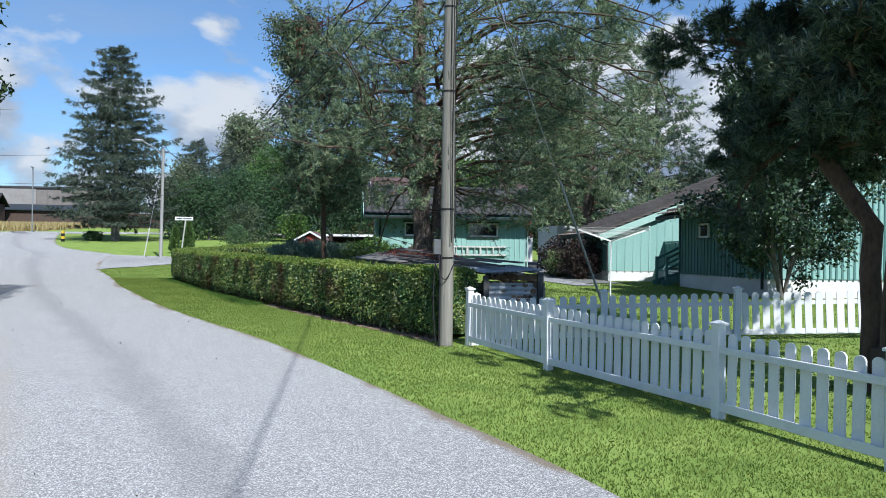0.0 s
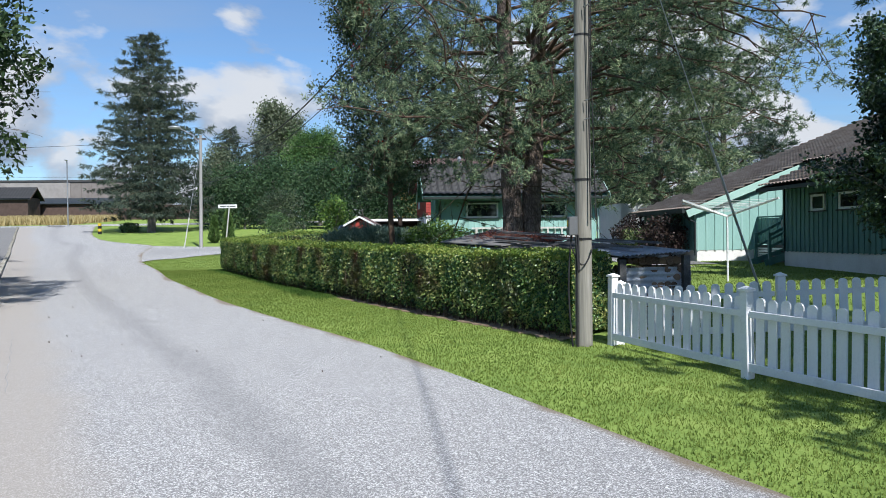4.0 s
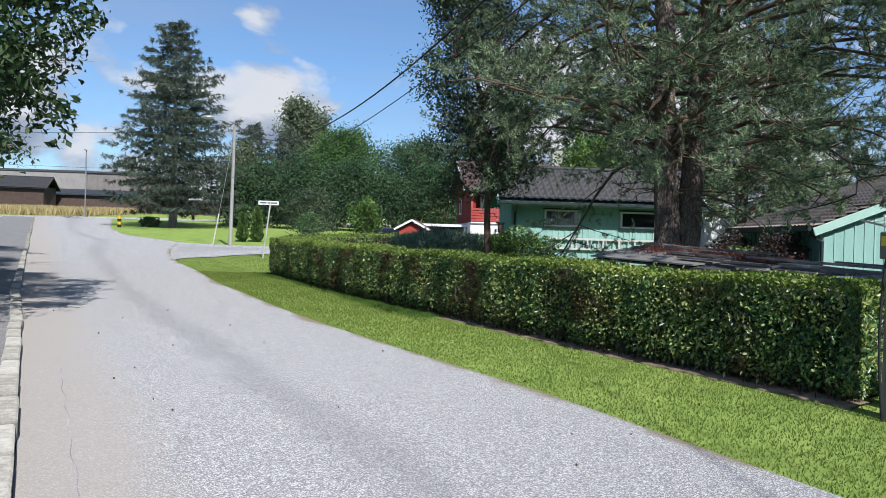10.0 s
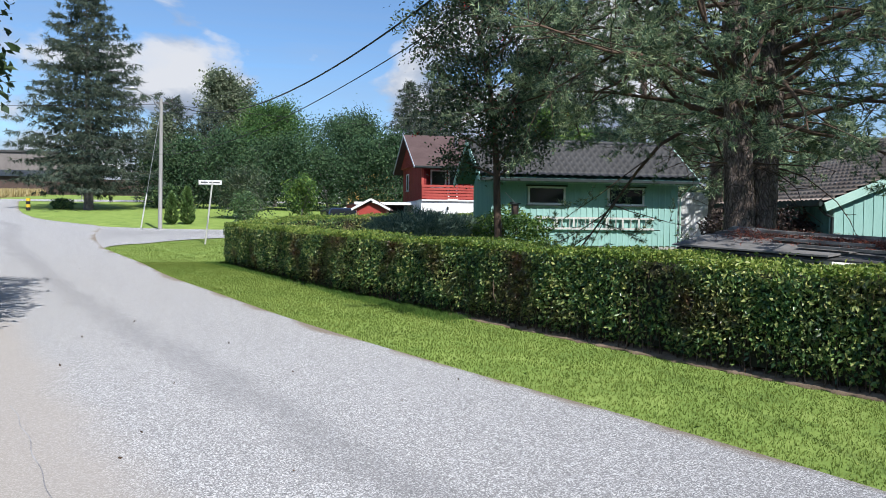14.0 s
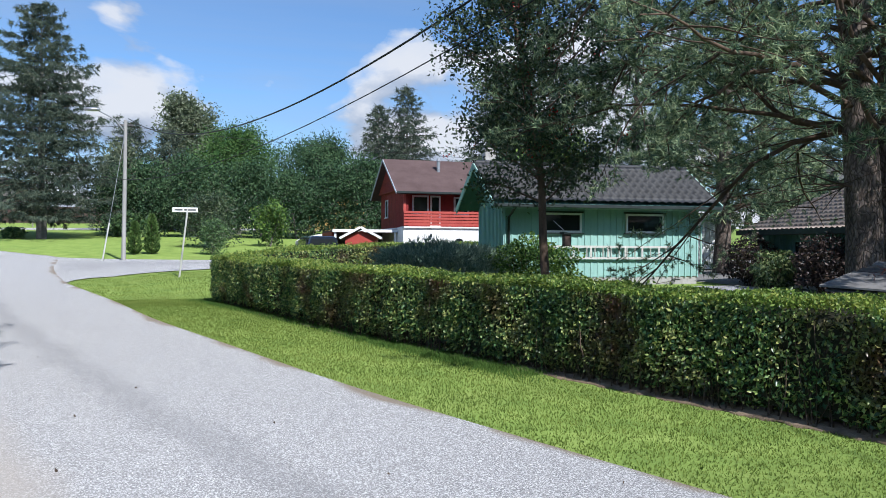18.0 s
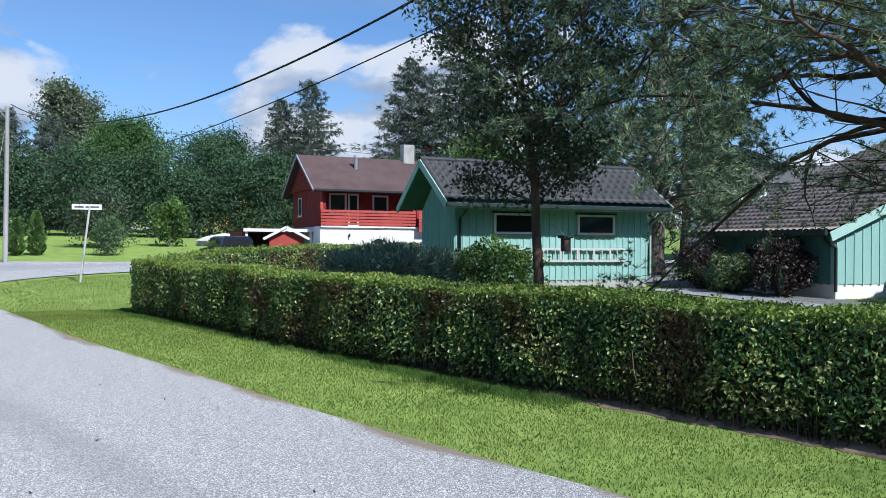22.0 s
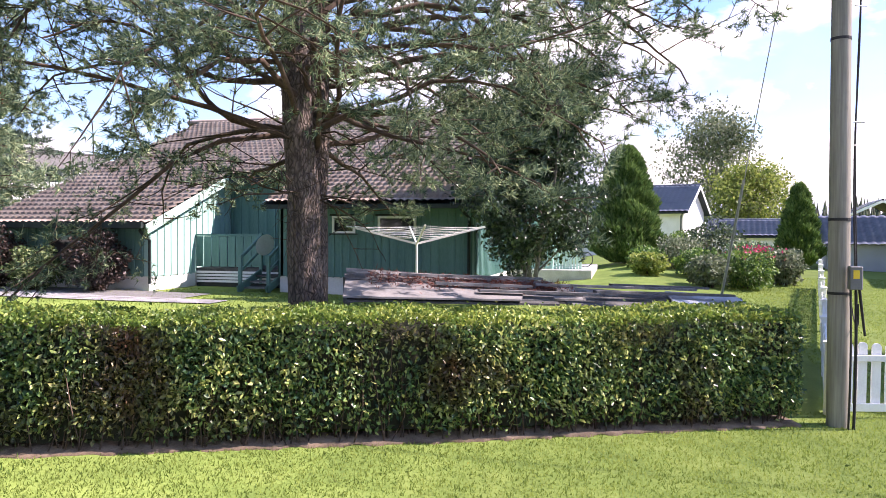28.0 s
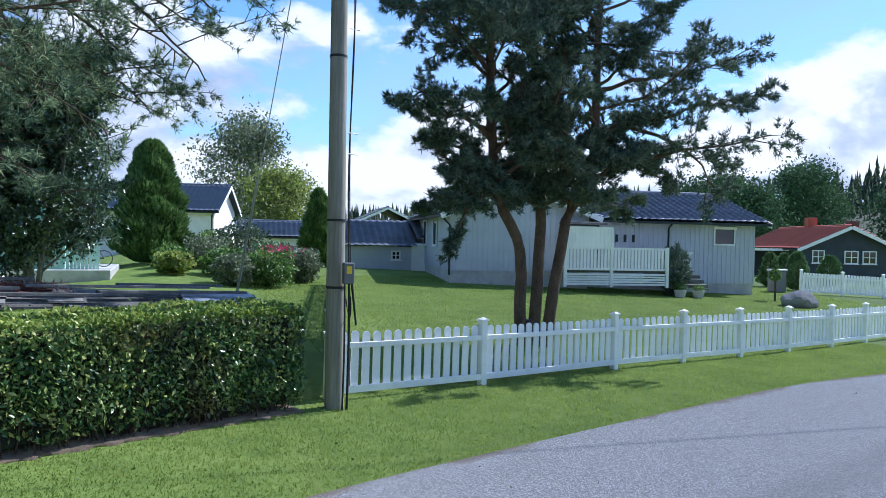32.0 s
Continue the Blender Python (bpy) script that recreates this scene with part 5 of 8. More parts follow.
beam("bargeboard", (12.42, WY1 + 0.13, wz(12.42) - 0.1), (15.3, WY1 + 0.13, wz(15.3) - 0.1), 0.03, 0.2, M_LGREEN, hs)
beam("bargeboard", (12.42, WY0 - 0.33, wz(12.42) - 0.1), (22.4, WY0 - 0.33, wz(22.4) - 0.1), 0.03, 0.2, M_LGREEN, hs)
beam("gutter", (12.38, WY0 - 0.3, wz(12.38) - 0.06), (12.38, WY1 + 0.1, wz(12.38) - 0.06), 0.1, 0.1, M_DARKTRIM, hs)
downpipe(hs, [(12.4, 19.1, 2.75), (12.7, 19.05, 2.6), (13.02, 19.0, 2.5), (13.02, 19.0, 0.7)])
# east slope, so that the house is closed
slab("roof_deck", [(22.4, 18.6, rz(22.4)), (22.4, 32.6, rz(22.4)), (30, 32.6, 3.3), (30, 18.6, 3.3)], 0.1, M_TILEBR, hs)
box("wall", 21.9, 19.0, 0.5, 29.5, 32.2, 3.5, M_DGREEN, hs)
tubes("ridge_cap", [[(np.array([22.4, y, rz(22.4) + 0.03]), 0.1) for y in np.linspace(18.6, 32.6, 8)]], M_TILEBR, hs, sides=8)
# deck with rail, slatted skirt and stair
box("deck_floor", 13.9, 24.15, 1.02, 15.8, CY0, 1.12, M_GREYWD, hs)
for i in range(4):
    zz = 0.72 + i * 0.085
    box("skirt_slat", 13.86, 24.2, zz, 13.885, CY0 - 0.02, zz + 0.06, M_WHITE, hs, "white slat below the deck")
box("skirt_back", 13.9, 24.2, 0.6, 13.93, CY0 - 0.02, 1.02, M_DARKTRIM, hs)
beam("handrail", (13.88, CY0 - 0.02, 2.04), (13.88, 25.05, 2.04), 0.06, 0.05, M_DGREEN, hs)
for i in range(8):
    yy = CY0 - 0.13 - i * 0.245
    box("rail_board", 13.87, yy - 0.108, 1.16, 13.892, yy + 0.108, 2.0, M_DGREEN, hs)
for yy in (25.0, 24.2):
    box("newel_post", 13.84, yy - 0.04, 0.7, 13.92, yy + 0.04, 2.1, M_DGREEN, hs)
    beam("stair_rail", (13.85, yy, 1.98), (12.75, yy, 1.45), 0.04, 0.08, M_DGREEN, hs)
    beam("stair_rail", (13.85, yy, 1.62), (12.75, yy, 1.1), 0.03, 0.07, M_DGREEN, hs)
    beam("stringer", (13.9, yy, 1.02), (12.6, yy, 0.62), 0.04, 0.2, M_DGREEN, hs)
    box("newel_post", 12.7, yy - 0.04, 0.55, 12.78, yy + 0.04, 1.52, M_DGREEN, hs)
for i in range(3):
    box("stair_tread", 13.55 - i * 0.33, 24.22, 0.92 - i * 0.14, 13.85 - i * 0.33, 24.98, 0.96 - i * 0.14, M_GREYWD, hs)
bm = bmesh.new()
bmesh.ops.create_cone(bm, cap_ends=True, segments=24, radius1=0.30, radius2=0.24, depth=0.05, matrix=Matrix.Translation((13.8, 24.85, 1.78)) @ Matrix.Rotation(radians(62), 4, "Z") @ Matrix.Rotation(radians(75), 4, "Y"))
tagged(part("satellite_dish", bm, M_WHITE), "round white satellite dish by the stair", "dish")
# annex with a flat wall further back; its paler half has sunlight in the colour
tr = thing("terrace", 0, 0, 0, "raised pale concrete terrace beside the shed", "terrace")
box("slab", 18.7, 16.3, 0.2, 24.0, 20.6, 1.0, M_CONC, tr, bev=0.02)
ax = thing("annex", 0, 1.0, 0.45, "green shed wall, one half coloured paler as if sunlit", "shed")
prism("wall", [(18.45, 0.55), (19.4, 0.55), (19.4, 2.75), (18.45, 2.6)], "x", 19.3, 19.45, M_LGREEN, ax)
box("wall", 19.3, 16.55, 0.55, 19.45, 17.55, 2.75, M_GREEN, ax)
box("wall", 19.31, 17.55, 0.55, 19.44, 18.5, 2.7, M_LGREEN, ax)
battens(ax, 0.05, 1.85, lambda u: 0.55, lambda u: 2.66, -90, 19.3, 18.5, M_GREEN, 0.13, 0.03)
box("wall", 19.45, 16.55, 0.55, 22.5, 16.7, 2.75, M_GREEN, ax)
slab("roof_deck", [(19.15, 16.4, 2.86), (19.15, 18.9, 2.86), (22.8, 18.9, 3.2), (22.8, 16.4, 3.2)], 0.08, M_DARKTRIM, ax)
lf = thing("low_fence", 0, 0.98, 0.5, "low pale green board fence", "fence")
for i in range(9):
    box("board", 19.2, 15.65 + i * 0.1, 0.5, 19.22, 15.735 + i * 0.1, 1.28, M_LGREEN, lf)
# two bicycles leaning behind the low fence
for bi, by in enumerate((15.8, 16.15)):
    bk = thing("bicycle", 19.8, by + 1.05, 1.0, "dark bicycle parked behind the low fence", "bicycle", group="parked bicycles")
    for wy in (-0.3, 0.3):
        tubes("wheel", [[(np.array([0.0, wy + 0.24 * math.cos(a), 0.30 + 0.24 * math.sin(a)]), 0.014) for a in np.linspace(0, 2 * math.pi, 17)]], M_RUBBER, bk, sides=4)
    tubes("frame", [[(np.array(p), 0.016) for p in ((0, -0.3, 0.3), (0, -0.08, 0.68), (0, 0.22, 0.66), (0, 0.3, 0.3))], [(np.array(p), 0.016) for p in ((0, -0.3, 0.3), (0, 0.02, 0.28), (0, 0.22, 0.62))]], M_NAVY, bk, sides=5)
    tubes("handlebar", [[(np.array(p), 0.012) for p in ((-0.2, 0.2, 0.8), (0, 0.24, 0.84), (0.2, 0.2, 0.8))]], M_METAL, bk, sides=5)
    box("saddle", -0.05, -0.2, 0.72, 0.05, 0.02, 0.77, M_RUBBER, bk)

# ---------- low wood store with a patched roof behind the hedge ----------
ws = thing("wood_store", 0, 0, 0, "low wood store with a patched grey plank roof", "wood store")
NW, NE, SW, SE = (np.array(p) for p in ((2.52, 18.1, 1.34), (3.6, 18.55, 1.58), (4.75, 13.85, 1.17), (5.75, 13.9, 1.22)))
rs = random.Random(4)
for i in range(8):
    a0, a1 = i / 8, (i + 1) / 8
    for j, (t0, t1) in enumerate(((0.0, 0.52), (0.48, 1.0))):
        off = rs.uniform(-0.05, 0.06)
        q = [NW + (NE - NW) * a + ((SW + (SE - SW) * a) - (NW + (NE - NW) * a)) * min(max(t + off * (t in (t0, t1)), -0.01), 1.03) for a, t in ((a0, t0), (a1 - 0.012, t0), (a1 - 0.012, t1), (a0, t1))]
        lift = 0.012 * (i % 2) + 0.035 * (1 - j) + rs.uniform(0, 0.03)
        slab("roof_plank", [(p[0], p[1], p[2] + lift + (0.02 if k in (1, 2) else 0) * rs.uniform(0, 1)) for k, p in enumerate(q)], 0.022, M_GREYWD, ws)
# flat stained sheet on the upper end with dry needles on it
q = [NW + (NE - NW) * a + ((SW + (SE - SW) * a) - (NW + (NE - NW) * a)) * t for a, t in ((-0.02, -0.02), (0.55, -0.01), (0.5, 0.42), (-0.02, 0.4))]
slab("roof_sheet", [(p[0], p[1], p[2] + 0.085) for p in q], 0.02, M_RUSTROOF, ws, "stained pale roofing sheet")
for t, a, L in ((0.3, 0.2, 1.5), (0.45, 0.6, 2.2), (0.12, 0.75, 1.8), (0.6, 0.35, 1.9), (0.66, 0.85, 1.4), (0.2, 0.45, 1.2)):
    p = NW + (NE - NW) * a + ((SW + (SE - SW) * a) - (NW + (NE - NW) * a)) * t
    d = (SW - NW) / np.linalg.norm(SW - NW)
    e = p + d * L + np.array([rs.uniform(-0.1, 0.1), 0, 0])
    beam("loose_plank", (p[0], p[1], p[2] + 0.12), (e[0], e[1], e[2] + 0.11), 0.11, 0.03, M_GREYWD, ws)
r5 = np.random.default_rng(9)
tt, aa = r5.uniform(0.04, 0.55, 1300), np.clip(r5.normal(0.62, 0.16, 1300), 0, 1)
NP = NW + (NE - NW) * aa[:, None] + ((SW + (SE - SW) * aa[:, None]) - (NW + (NE - NW) * aa[:, None])) * tt[:, None]
NP[:, 2] += 0.10 + r5.uniform(0, 0.02, len(NP))
V, F = needles(NP, np.tile(np.array([[0, 0, 0.02]]), (len(NP), 1)), 0.06, r5, per=2, width=0.12, spread=0.5)
tagged(fast("fallen_needles", V, F, M_DEAD), "brown pine needles fallen on the store roof", "needles", kind="stuff")
# posts, corrugated wall and stacked logs
for p in (NW, NE, SW, SE):
    box("post", p[0] - 0.05, p[1] - 0.05, gz(p[0], p[1]) - 0.05, p[0] + 0.05, p[1] + 0.05, p[2] - 0.02, M_GREYWD, ws)


def corrugated(name, a, b, z0, z1, m, parent, pitch=0.075, amp=0.012, upright=False):
    a, b = np.array(a, float), np.array(b, float)
    L = np.linalg.norm(b - a)
    t = (b - a) / L
    nn = np.array([t[1], -t[0]])
    if upright:
        k = int(L / pitch * 4)
        u = np.linspace(0, L, k)
        pts = a[None] + t[None] * u[:, None] + nn[None] * (amp * np.sin(u / pitch * 2 * math.pi))[:, None]
        V = np.concatenate([np.c_[pts, np.full(k, z0)], np.c_[pts, np.full(k, z1)]])
        i = np.arange(k - 1)
        return fast(name, V, np.stack([i, i + 1, i + k + 1, i + k], 1), m, parent)
    k = int((z1 - z0) / pitch * 4)
    zz = np.linspace(z0, z1, k)
    off = amp * np.sin(zz / pitch * 2 * math.pi)
    V = np.concatenate([np.c_[a[0] + nn[0] * off, a[1] + nn[1] * off, zz], np.c_[b[0] + nn[0] * off, b[1] + nn[1] * off, zz]])
    i = np.arange(k - 1)
    return fast(name, V, np.stack([i, i + k, i + k + 1, i + 1], 1), m, parent)


gS = gz(5.3, 14.0)
corrugated("metal_wall", (4.72, 13.86), (5.86, 13.98), gS - 0.05, gS + 0.88, M_ZINC, ws, 0.09, 0.014)
corrugated("metal_wall", (5.87, 13.99), (3.75, 18.3), gS - 0.05, gS + 0.8, M_ZINC, ws, 0.09, 0.014)
q = [SW + (SE - SW) * a for a in (-0.02, 1.04)]
k = 60
us = np.linspace(-0.03, 1.06, k)
base = SW[None] + (SE - SW)[None] * us[:, None]
wv = 0.014 * np.sin(us * 1.3 / 0.085 * 2 * math.pi)
up1 = base + np.array([0, 0, 0.055])[None] + np.c_[0 * wv, 0 * wv, wv] + np.array([-0.02, -0.09, -0.02])[None]
up2 = base + (NW - SW)[None] * 0.2 + np.array([0, 0, 0.075])[None] + np.c_[0 * wv, 0 * wv, wv]
i = np.arange(k - 1)
fast("corrugated_sheet", np.concatenate([up1, up2]), np.stack([i, i + 1, i + k + 1, i + k], 1), M_ZINC, ws, "corrugated sheet at the lower edge")
bm = bmesh.new()
bmesh.ops.create_cone(bm, cap_ends=True, segments=9, radius1=0.5, radius2=0.5, depth=1.0, matrix=Matrix.Rotation(math.pi / 2, 4, "X"))
log_me = bpy.data.meshes.new("log")
bm.to_mesh(log_me)
bm.free()
log_me.materials.append(M_LOG)
for row in range(8):
    for c in range(9):
        d = rs.uniform(0.10, 0.15)
        u = 0.06 + c * 0.128 + (row % 2) * 0.05
        p = SW + (SE - SW) * (u / 1.2)
        shared("log", log_me, ws, pose(p[0] + 0.02, p[1] + 0.22 + rs.uniform(-0.03, 0.03), gS + 0.1 + row * 0.125, 0, rs.uniform(0, 90), 10) @ Matrix.Diagonal((d, 0.32, d * rs.uniform(0.75, 1), 1)))
box("back_boards", 3.6, 14.6, gS, 5.2, 14.64, gS + 0.7, M_GREYWD, ws)

# ---------- rotary clothes dryer ----------
dx, dy = 9.0, 19.2
dr = thing("clothes_dryer", dx, dy, gz(dx, dy), "white rotary clothes dryer standing open on the lawn", "clothes dryer")
zt = 1.92 - gz(dx, dy)
rod("post", (0, 0, -0.1), (0, 0, zt), 0.022, M_WHITE, dr, sides=10)
arms = []
for i in range(4):
    a = radians(22 + 90 * i)
    e = np.array([1.35 * math.cos(a), 1.35 * math.sin(a), zt + 0.32])
    arms.append(e)
    beam("arm", (0, 0, zt - 0.02), tuple(e), 0.025, 0.04, M_WHITE, dr)
for f in np.linspace(0.35, 0.98, 7):
    P = [np.array([0, 0, zt]) + (e - np.array([0, 0, zt])) * f for e in arms]
    tubes("line", [[(P[i] + (P[(i + 1) % 4] - P[i]) * t - np.array([0, 0, 0.10 * t * (1 - t)]), 0.004) for t in np.linspace(0, 1, 6)] for i in range(4)], M_WHITE, dr, sides=3)

# ---------- garden path and drive ----------
V, F, _ = strip([(10.3, 25.2), (10.1, 28), (10.5, 31), (10.7, 36), (12, 42), (14, 50)], [(11.7, 25.2), (11.65, 28), (11.7, 31), (14.5, 36), (19, 42), (22, 50)], 0.02, cols=6)
tagged(fast("driveway", V, F, M_PAVE, smooth=True), "grey asphalt drive beside the garage", "driveway", kind="structure")
V, F, _ = strip([(9.6, 24.0), (9.2, 27), (9.0, 31)], [(10.4, 24.0), (10.2, 27), (10.6, 31)], 0.024, cols=3)
tagged(fast("garden_path", V, F, M_TRACK, smooth=True), "grey paved path along the house", "path", kind="structure")
box_w = thing("storage_container", 0, 0, 0, "white storage container behind the garage", "container")
box("body", 13.6, 40, 0.9, 16.2, 44, 3.1, M_WHITE, box_w)
for i in range(12):
    box("rib", 13.66 + i * 0.21, 39.97, 1.0, 13.74 + i * 0.21, 39.999, 3.0, M_WHITE, box_w)

# ---------- trees ----------
def limb(r, p, d, L, r0, r1=0.012, n=7, wob=0.10, rise=0.0, droop=0.0):
    """A bending limb from p along d: a polyline of (point, radius)."""
    p, d = np.array(p, float), np.array(d, float)
    d /= np.linalg.norm(d)
    out = [(p.copy(), r0)]
    for i in range(1, n + 1):
        t = i / n
        d = d + r.normal(size=3) * wob + np.array([0, 0, rise * (1 - t) - droop * t])
        d /= np.linalg.norm(d)
        p = p + d * L / n
        out.append((p.copy(), r0 + (r1 - r0) * t ** 0.8))
    return out


def along(path, t):
    i = min(int(t * (len(path) - 1)), len(path) - 2)
    f = t * (len(path) - 1) - i
    a, b = path[i][0], path[i + 1][0]
    return a + (b - a) * f, (b - a) / (np.linalg.norm(b - a) + 1e-9)


def fan(r, paths, n, lo=0.3, ang=0.9, L=0.9, r0=0.016, flat=0.35, rise=0.05, droop=0.0, shrink=0.5, seg=4):
    """Side twigs on every path."""
    out = []
    for path in paths:
        full = sum(np.linalg.norm(b[0] - a[0]) for a, b in zip(path, path[1:]))
        for q in range(n):
            t = lo + (1 - lo) * (q + r.uniform(0, 1)) / n
            p, d = along(path, min(t, 0.999))
            s = np.cross(d, np.array([0, 0, 1.0])) * (1 if q % 2 else -1) + r.normal(size=3) * flat
            dd = d * (1 - ang * 0.5) + s * ang
            out.append(limb(r, p, dd, L * full * (1 - shrink * t) * r.uniform(0.7, 1.2), r0, 0.004, seg, 0.10, rise, droop))
    return out


def pine_tree(name, label, trunks, z_low, z_top, reach, seed, size=0.14, branches=60, group="", bark=M_BARK, per=9, low_dead=10, need=M_NEEDLE, r_base=0.24, width=0.1, low=0.95, extra=(), tufts=6, fork=5, sag=0.13, twigs=12, bend=None, lean_up=0.10, view_top=9.0, shift=(0, 0)):
    """A pine: stems, bending limbs, two orders of twigs, brushes of needles at their ends. extra: limbs placed to fit
    the camera's view. Tufts are thinned above what the camera sees.
    """
    r = np.random.default_rng(seed)
    trunks = [[(x + shift[0], y + shift[1], z) for x, y, z in tr] for tr in trunks]
    extra = [[(x + shift[0], y + shift[1], z) for x, y, z in ex] for ex in extra]
    x0, y0 = trunks[0][0][:2]
    ob = thing(name, x0, y0, gz(x0, y0), label, "tree", group)
    o = np.array([x0, y0, gz(x0, y0)])
    brs, dead = [], []
    for ti, tr in enumerate(trunks):
        D = []
        for i in range(len(tr) - 1):
            for s in range(4):
                D.append(np.array(tr[i]) + (np.array(tr[i + 1]) - np.array(tr[i])) * s / 4)
        D.append(np.array(tr[-1], float))
        zz = np.array([p[2] for p in D])
        top = zz[-1]
        path = [(p - o + r.normal(size=3) * np.array([0.02, 0.02, 0]), max(0.03, r_base * (1 - 0.82 * ((p[2] - zz[0]) / (top - zz[0])) ** 0.9) * (1.22 if i == 0 else 1.0))) for i, p in enumerate(D)]
        tubes("trunk", [path], bark, ob, sides=14)
        nb = branches // len(trunks)
        for b in range(nb):
            h = z_low + (top - z_low) * ((b + r.uniform(0, 1)) / nb) ** 1.6
            i = int(np.searchsorted(zz, h)) - 1
            i = min(max(i, 0), len(D) - 2)
            p = path[i][0] + (path[i + 1][0] - path[i][0]) * ((h - zz[i]) / (zz[i + 1] - zz[i] + 1e-6))
            a = b * 2.399 + ti * 1.3 + r.uniform(-0.4, 0.4)
            f = (h - z_low) / (z_top - z_low)
            L = reach * (low + (1 - low) * f / 0.3) if f < 0.3 else reach * (1 - 0.75 * (f - 0.3) / 0.7)
            L = max(L, 0.7) * r.uniform(0.7, 1.15) * (bend(a % 6.2832, h) if bend else 1.0)
            d = np.array([math.cos(a), math.sin(a), lean_up + 0.4 * f])
            brs.append(limb(r, p, d, L, 0.022 + 0.026 * (1 - f), 0.007, 9, 0.19, 0.10, sag))
        for b in range(low_dead):
            h = z_low * r.uniform(0.8, 1.8)
            i = min(max(int(np.searchsorted(zz, h)) - 1, 0), len(D) - 2)
            a = r.uniform(0, 6.28)
            dead.append(limb(r, path[i][0], (math.cos(a), math.sin(a), r.uniform(-0.3, 0.2)), r.uniform(0.6, 2.2), 0.018, 0.004, 6, 0.24, 0, 0.12))
    for ex in extra:
        Q = dense([tuple(np.array(p) - o) for p in ex], 3)
        brs.append([(q + r.normal(size=3) * 0.035, 0.06 - 0.05 * (k / (len(Q) - 1)) ** 0.7) for k, q in enumerate(Q)])
    subs = fan(r, brs, twigs, 0.25, 0.9, 0.40, 0.014, 0.4, 0.06, 0.03)
    subs = [q for q in subs if r.uniform(0, 1) > 0.12]
    for b in brs:
        tubes("limb", [b], M_BARKUP, ob, sides=6)
    ters = fan(r, subs, fork, 0.3, 0.85, 0.5, 0.006, 0.6, 0.05, seg=2)
    tagged(tubes("twig_growth", subs + ters[::3] + fan(r, dead, 5, 0.2, 0.9, 0.5, 0.008, 0.5), M_TWIG, ob, sides=3), kind="stuff")
    for b in dead:
        tubes("dead_branch", [b], M_TWIG, ob, "bare grey dead branch", sides=4)
    P, Dn = [], []
    for s in ters + subs + brs:
        for q in range(tufts if s[0][0][2] + o[2] < view_top else max(2, tufts // 3)):
            t = 0.4 + 0.6 * (q + r.uniform(0, 1)) / tufts
            p, d = along(s, min(t, 0.999))
            P.append(p)
            Dn.append(d * 0.8 + np.array([0, 0, 0.25]))
    P = np.array(P) + r.normal(size=(len(P), 3)) * 0.03
    V, F = needles(P, np.array(Dn), size, r, per=per, width=width, spread=0.6)
    fast("crown", V, F, need, ob, "dark green needle crown")
    return ob


def spruce_tree(name, x, y, h, rad, label, seed, whorls=34, group="", hang=0.5, m=M_SPRUCE, clear=0.06, tuft=0.34, per=5, stem=0.3, power=0.6):
    r = np.random.default_rng(seed)
    ob = thing(name, x, y, gz(x, y), label, "tree", group)
    tubes("trunk", [[(np.array([0.03 * math.sin(z), 0.03 * math.cos(z), z]), max(0.02, stem * (1 - z / h))) for z in np.linspace(-0.2, h, 14)]], M_GBARK, ob, sides=10)
    brs = []
    for w in range(whorls):
        f = clear + (1 - clear) * (w / whorls)
        L = rad * (1 - f) ** power * (0.8 if f < clear + 0.06 else 1.0) * (0.82 if w % 3 == 1 else 1.0) + 0.1
        for q in range(7 if f < 0.7 else 5):
            a = q * 6.283 / (7 if f < 0.7 else 5) + w * 1.1 + r.uniform(-0.35, 0.35)
            brs.append(limb(r, (0, 0, f * h + r.uniform(-0.1, 0.1)), (math.cos(a), math.sin(a), 0.18 - 0.25 * (1 - f)), L * r.uniform(0.62, 1.16), 0.03, 0.006, 6, 0.07, -0.05, -0.07))
    tagged(tubes("branch_growth", brs, M_TWIG, ob, sides=3), kind="stuff")
    P, D = [], []
    for s in brs:
        full = np.linalg.norm(s[-1][0] - s[0][0])
        for q in range(int(5 + full * 6)):
            t = r.uniform(0.12, 1.0)
            p, d = along(s, min(t, 0.999))
            side = np.cross(d, np.array([0, 0, 1.0])) * r.uniform(-1, 1) * 0.34 * full * (1 - t * 0.6)
            P.append(p + side + np.array([0, 0, -hang * r.uniform(0, 0.4)]))
            D.append(d * 0.6 + side * 0.5 + np.array([0, 0, -hang]))
    V, F = needles(np.array(P), np.array(D), tuft, r, per=per, width=0.13, spread=0.55)
    fast("crown", V, F, m, ob)
    return ob


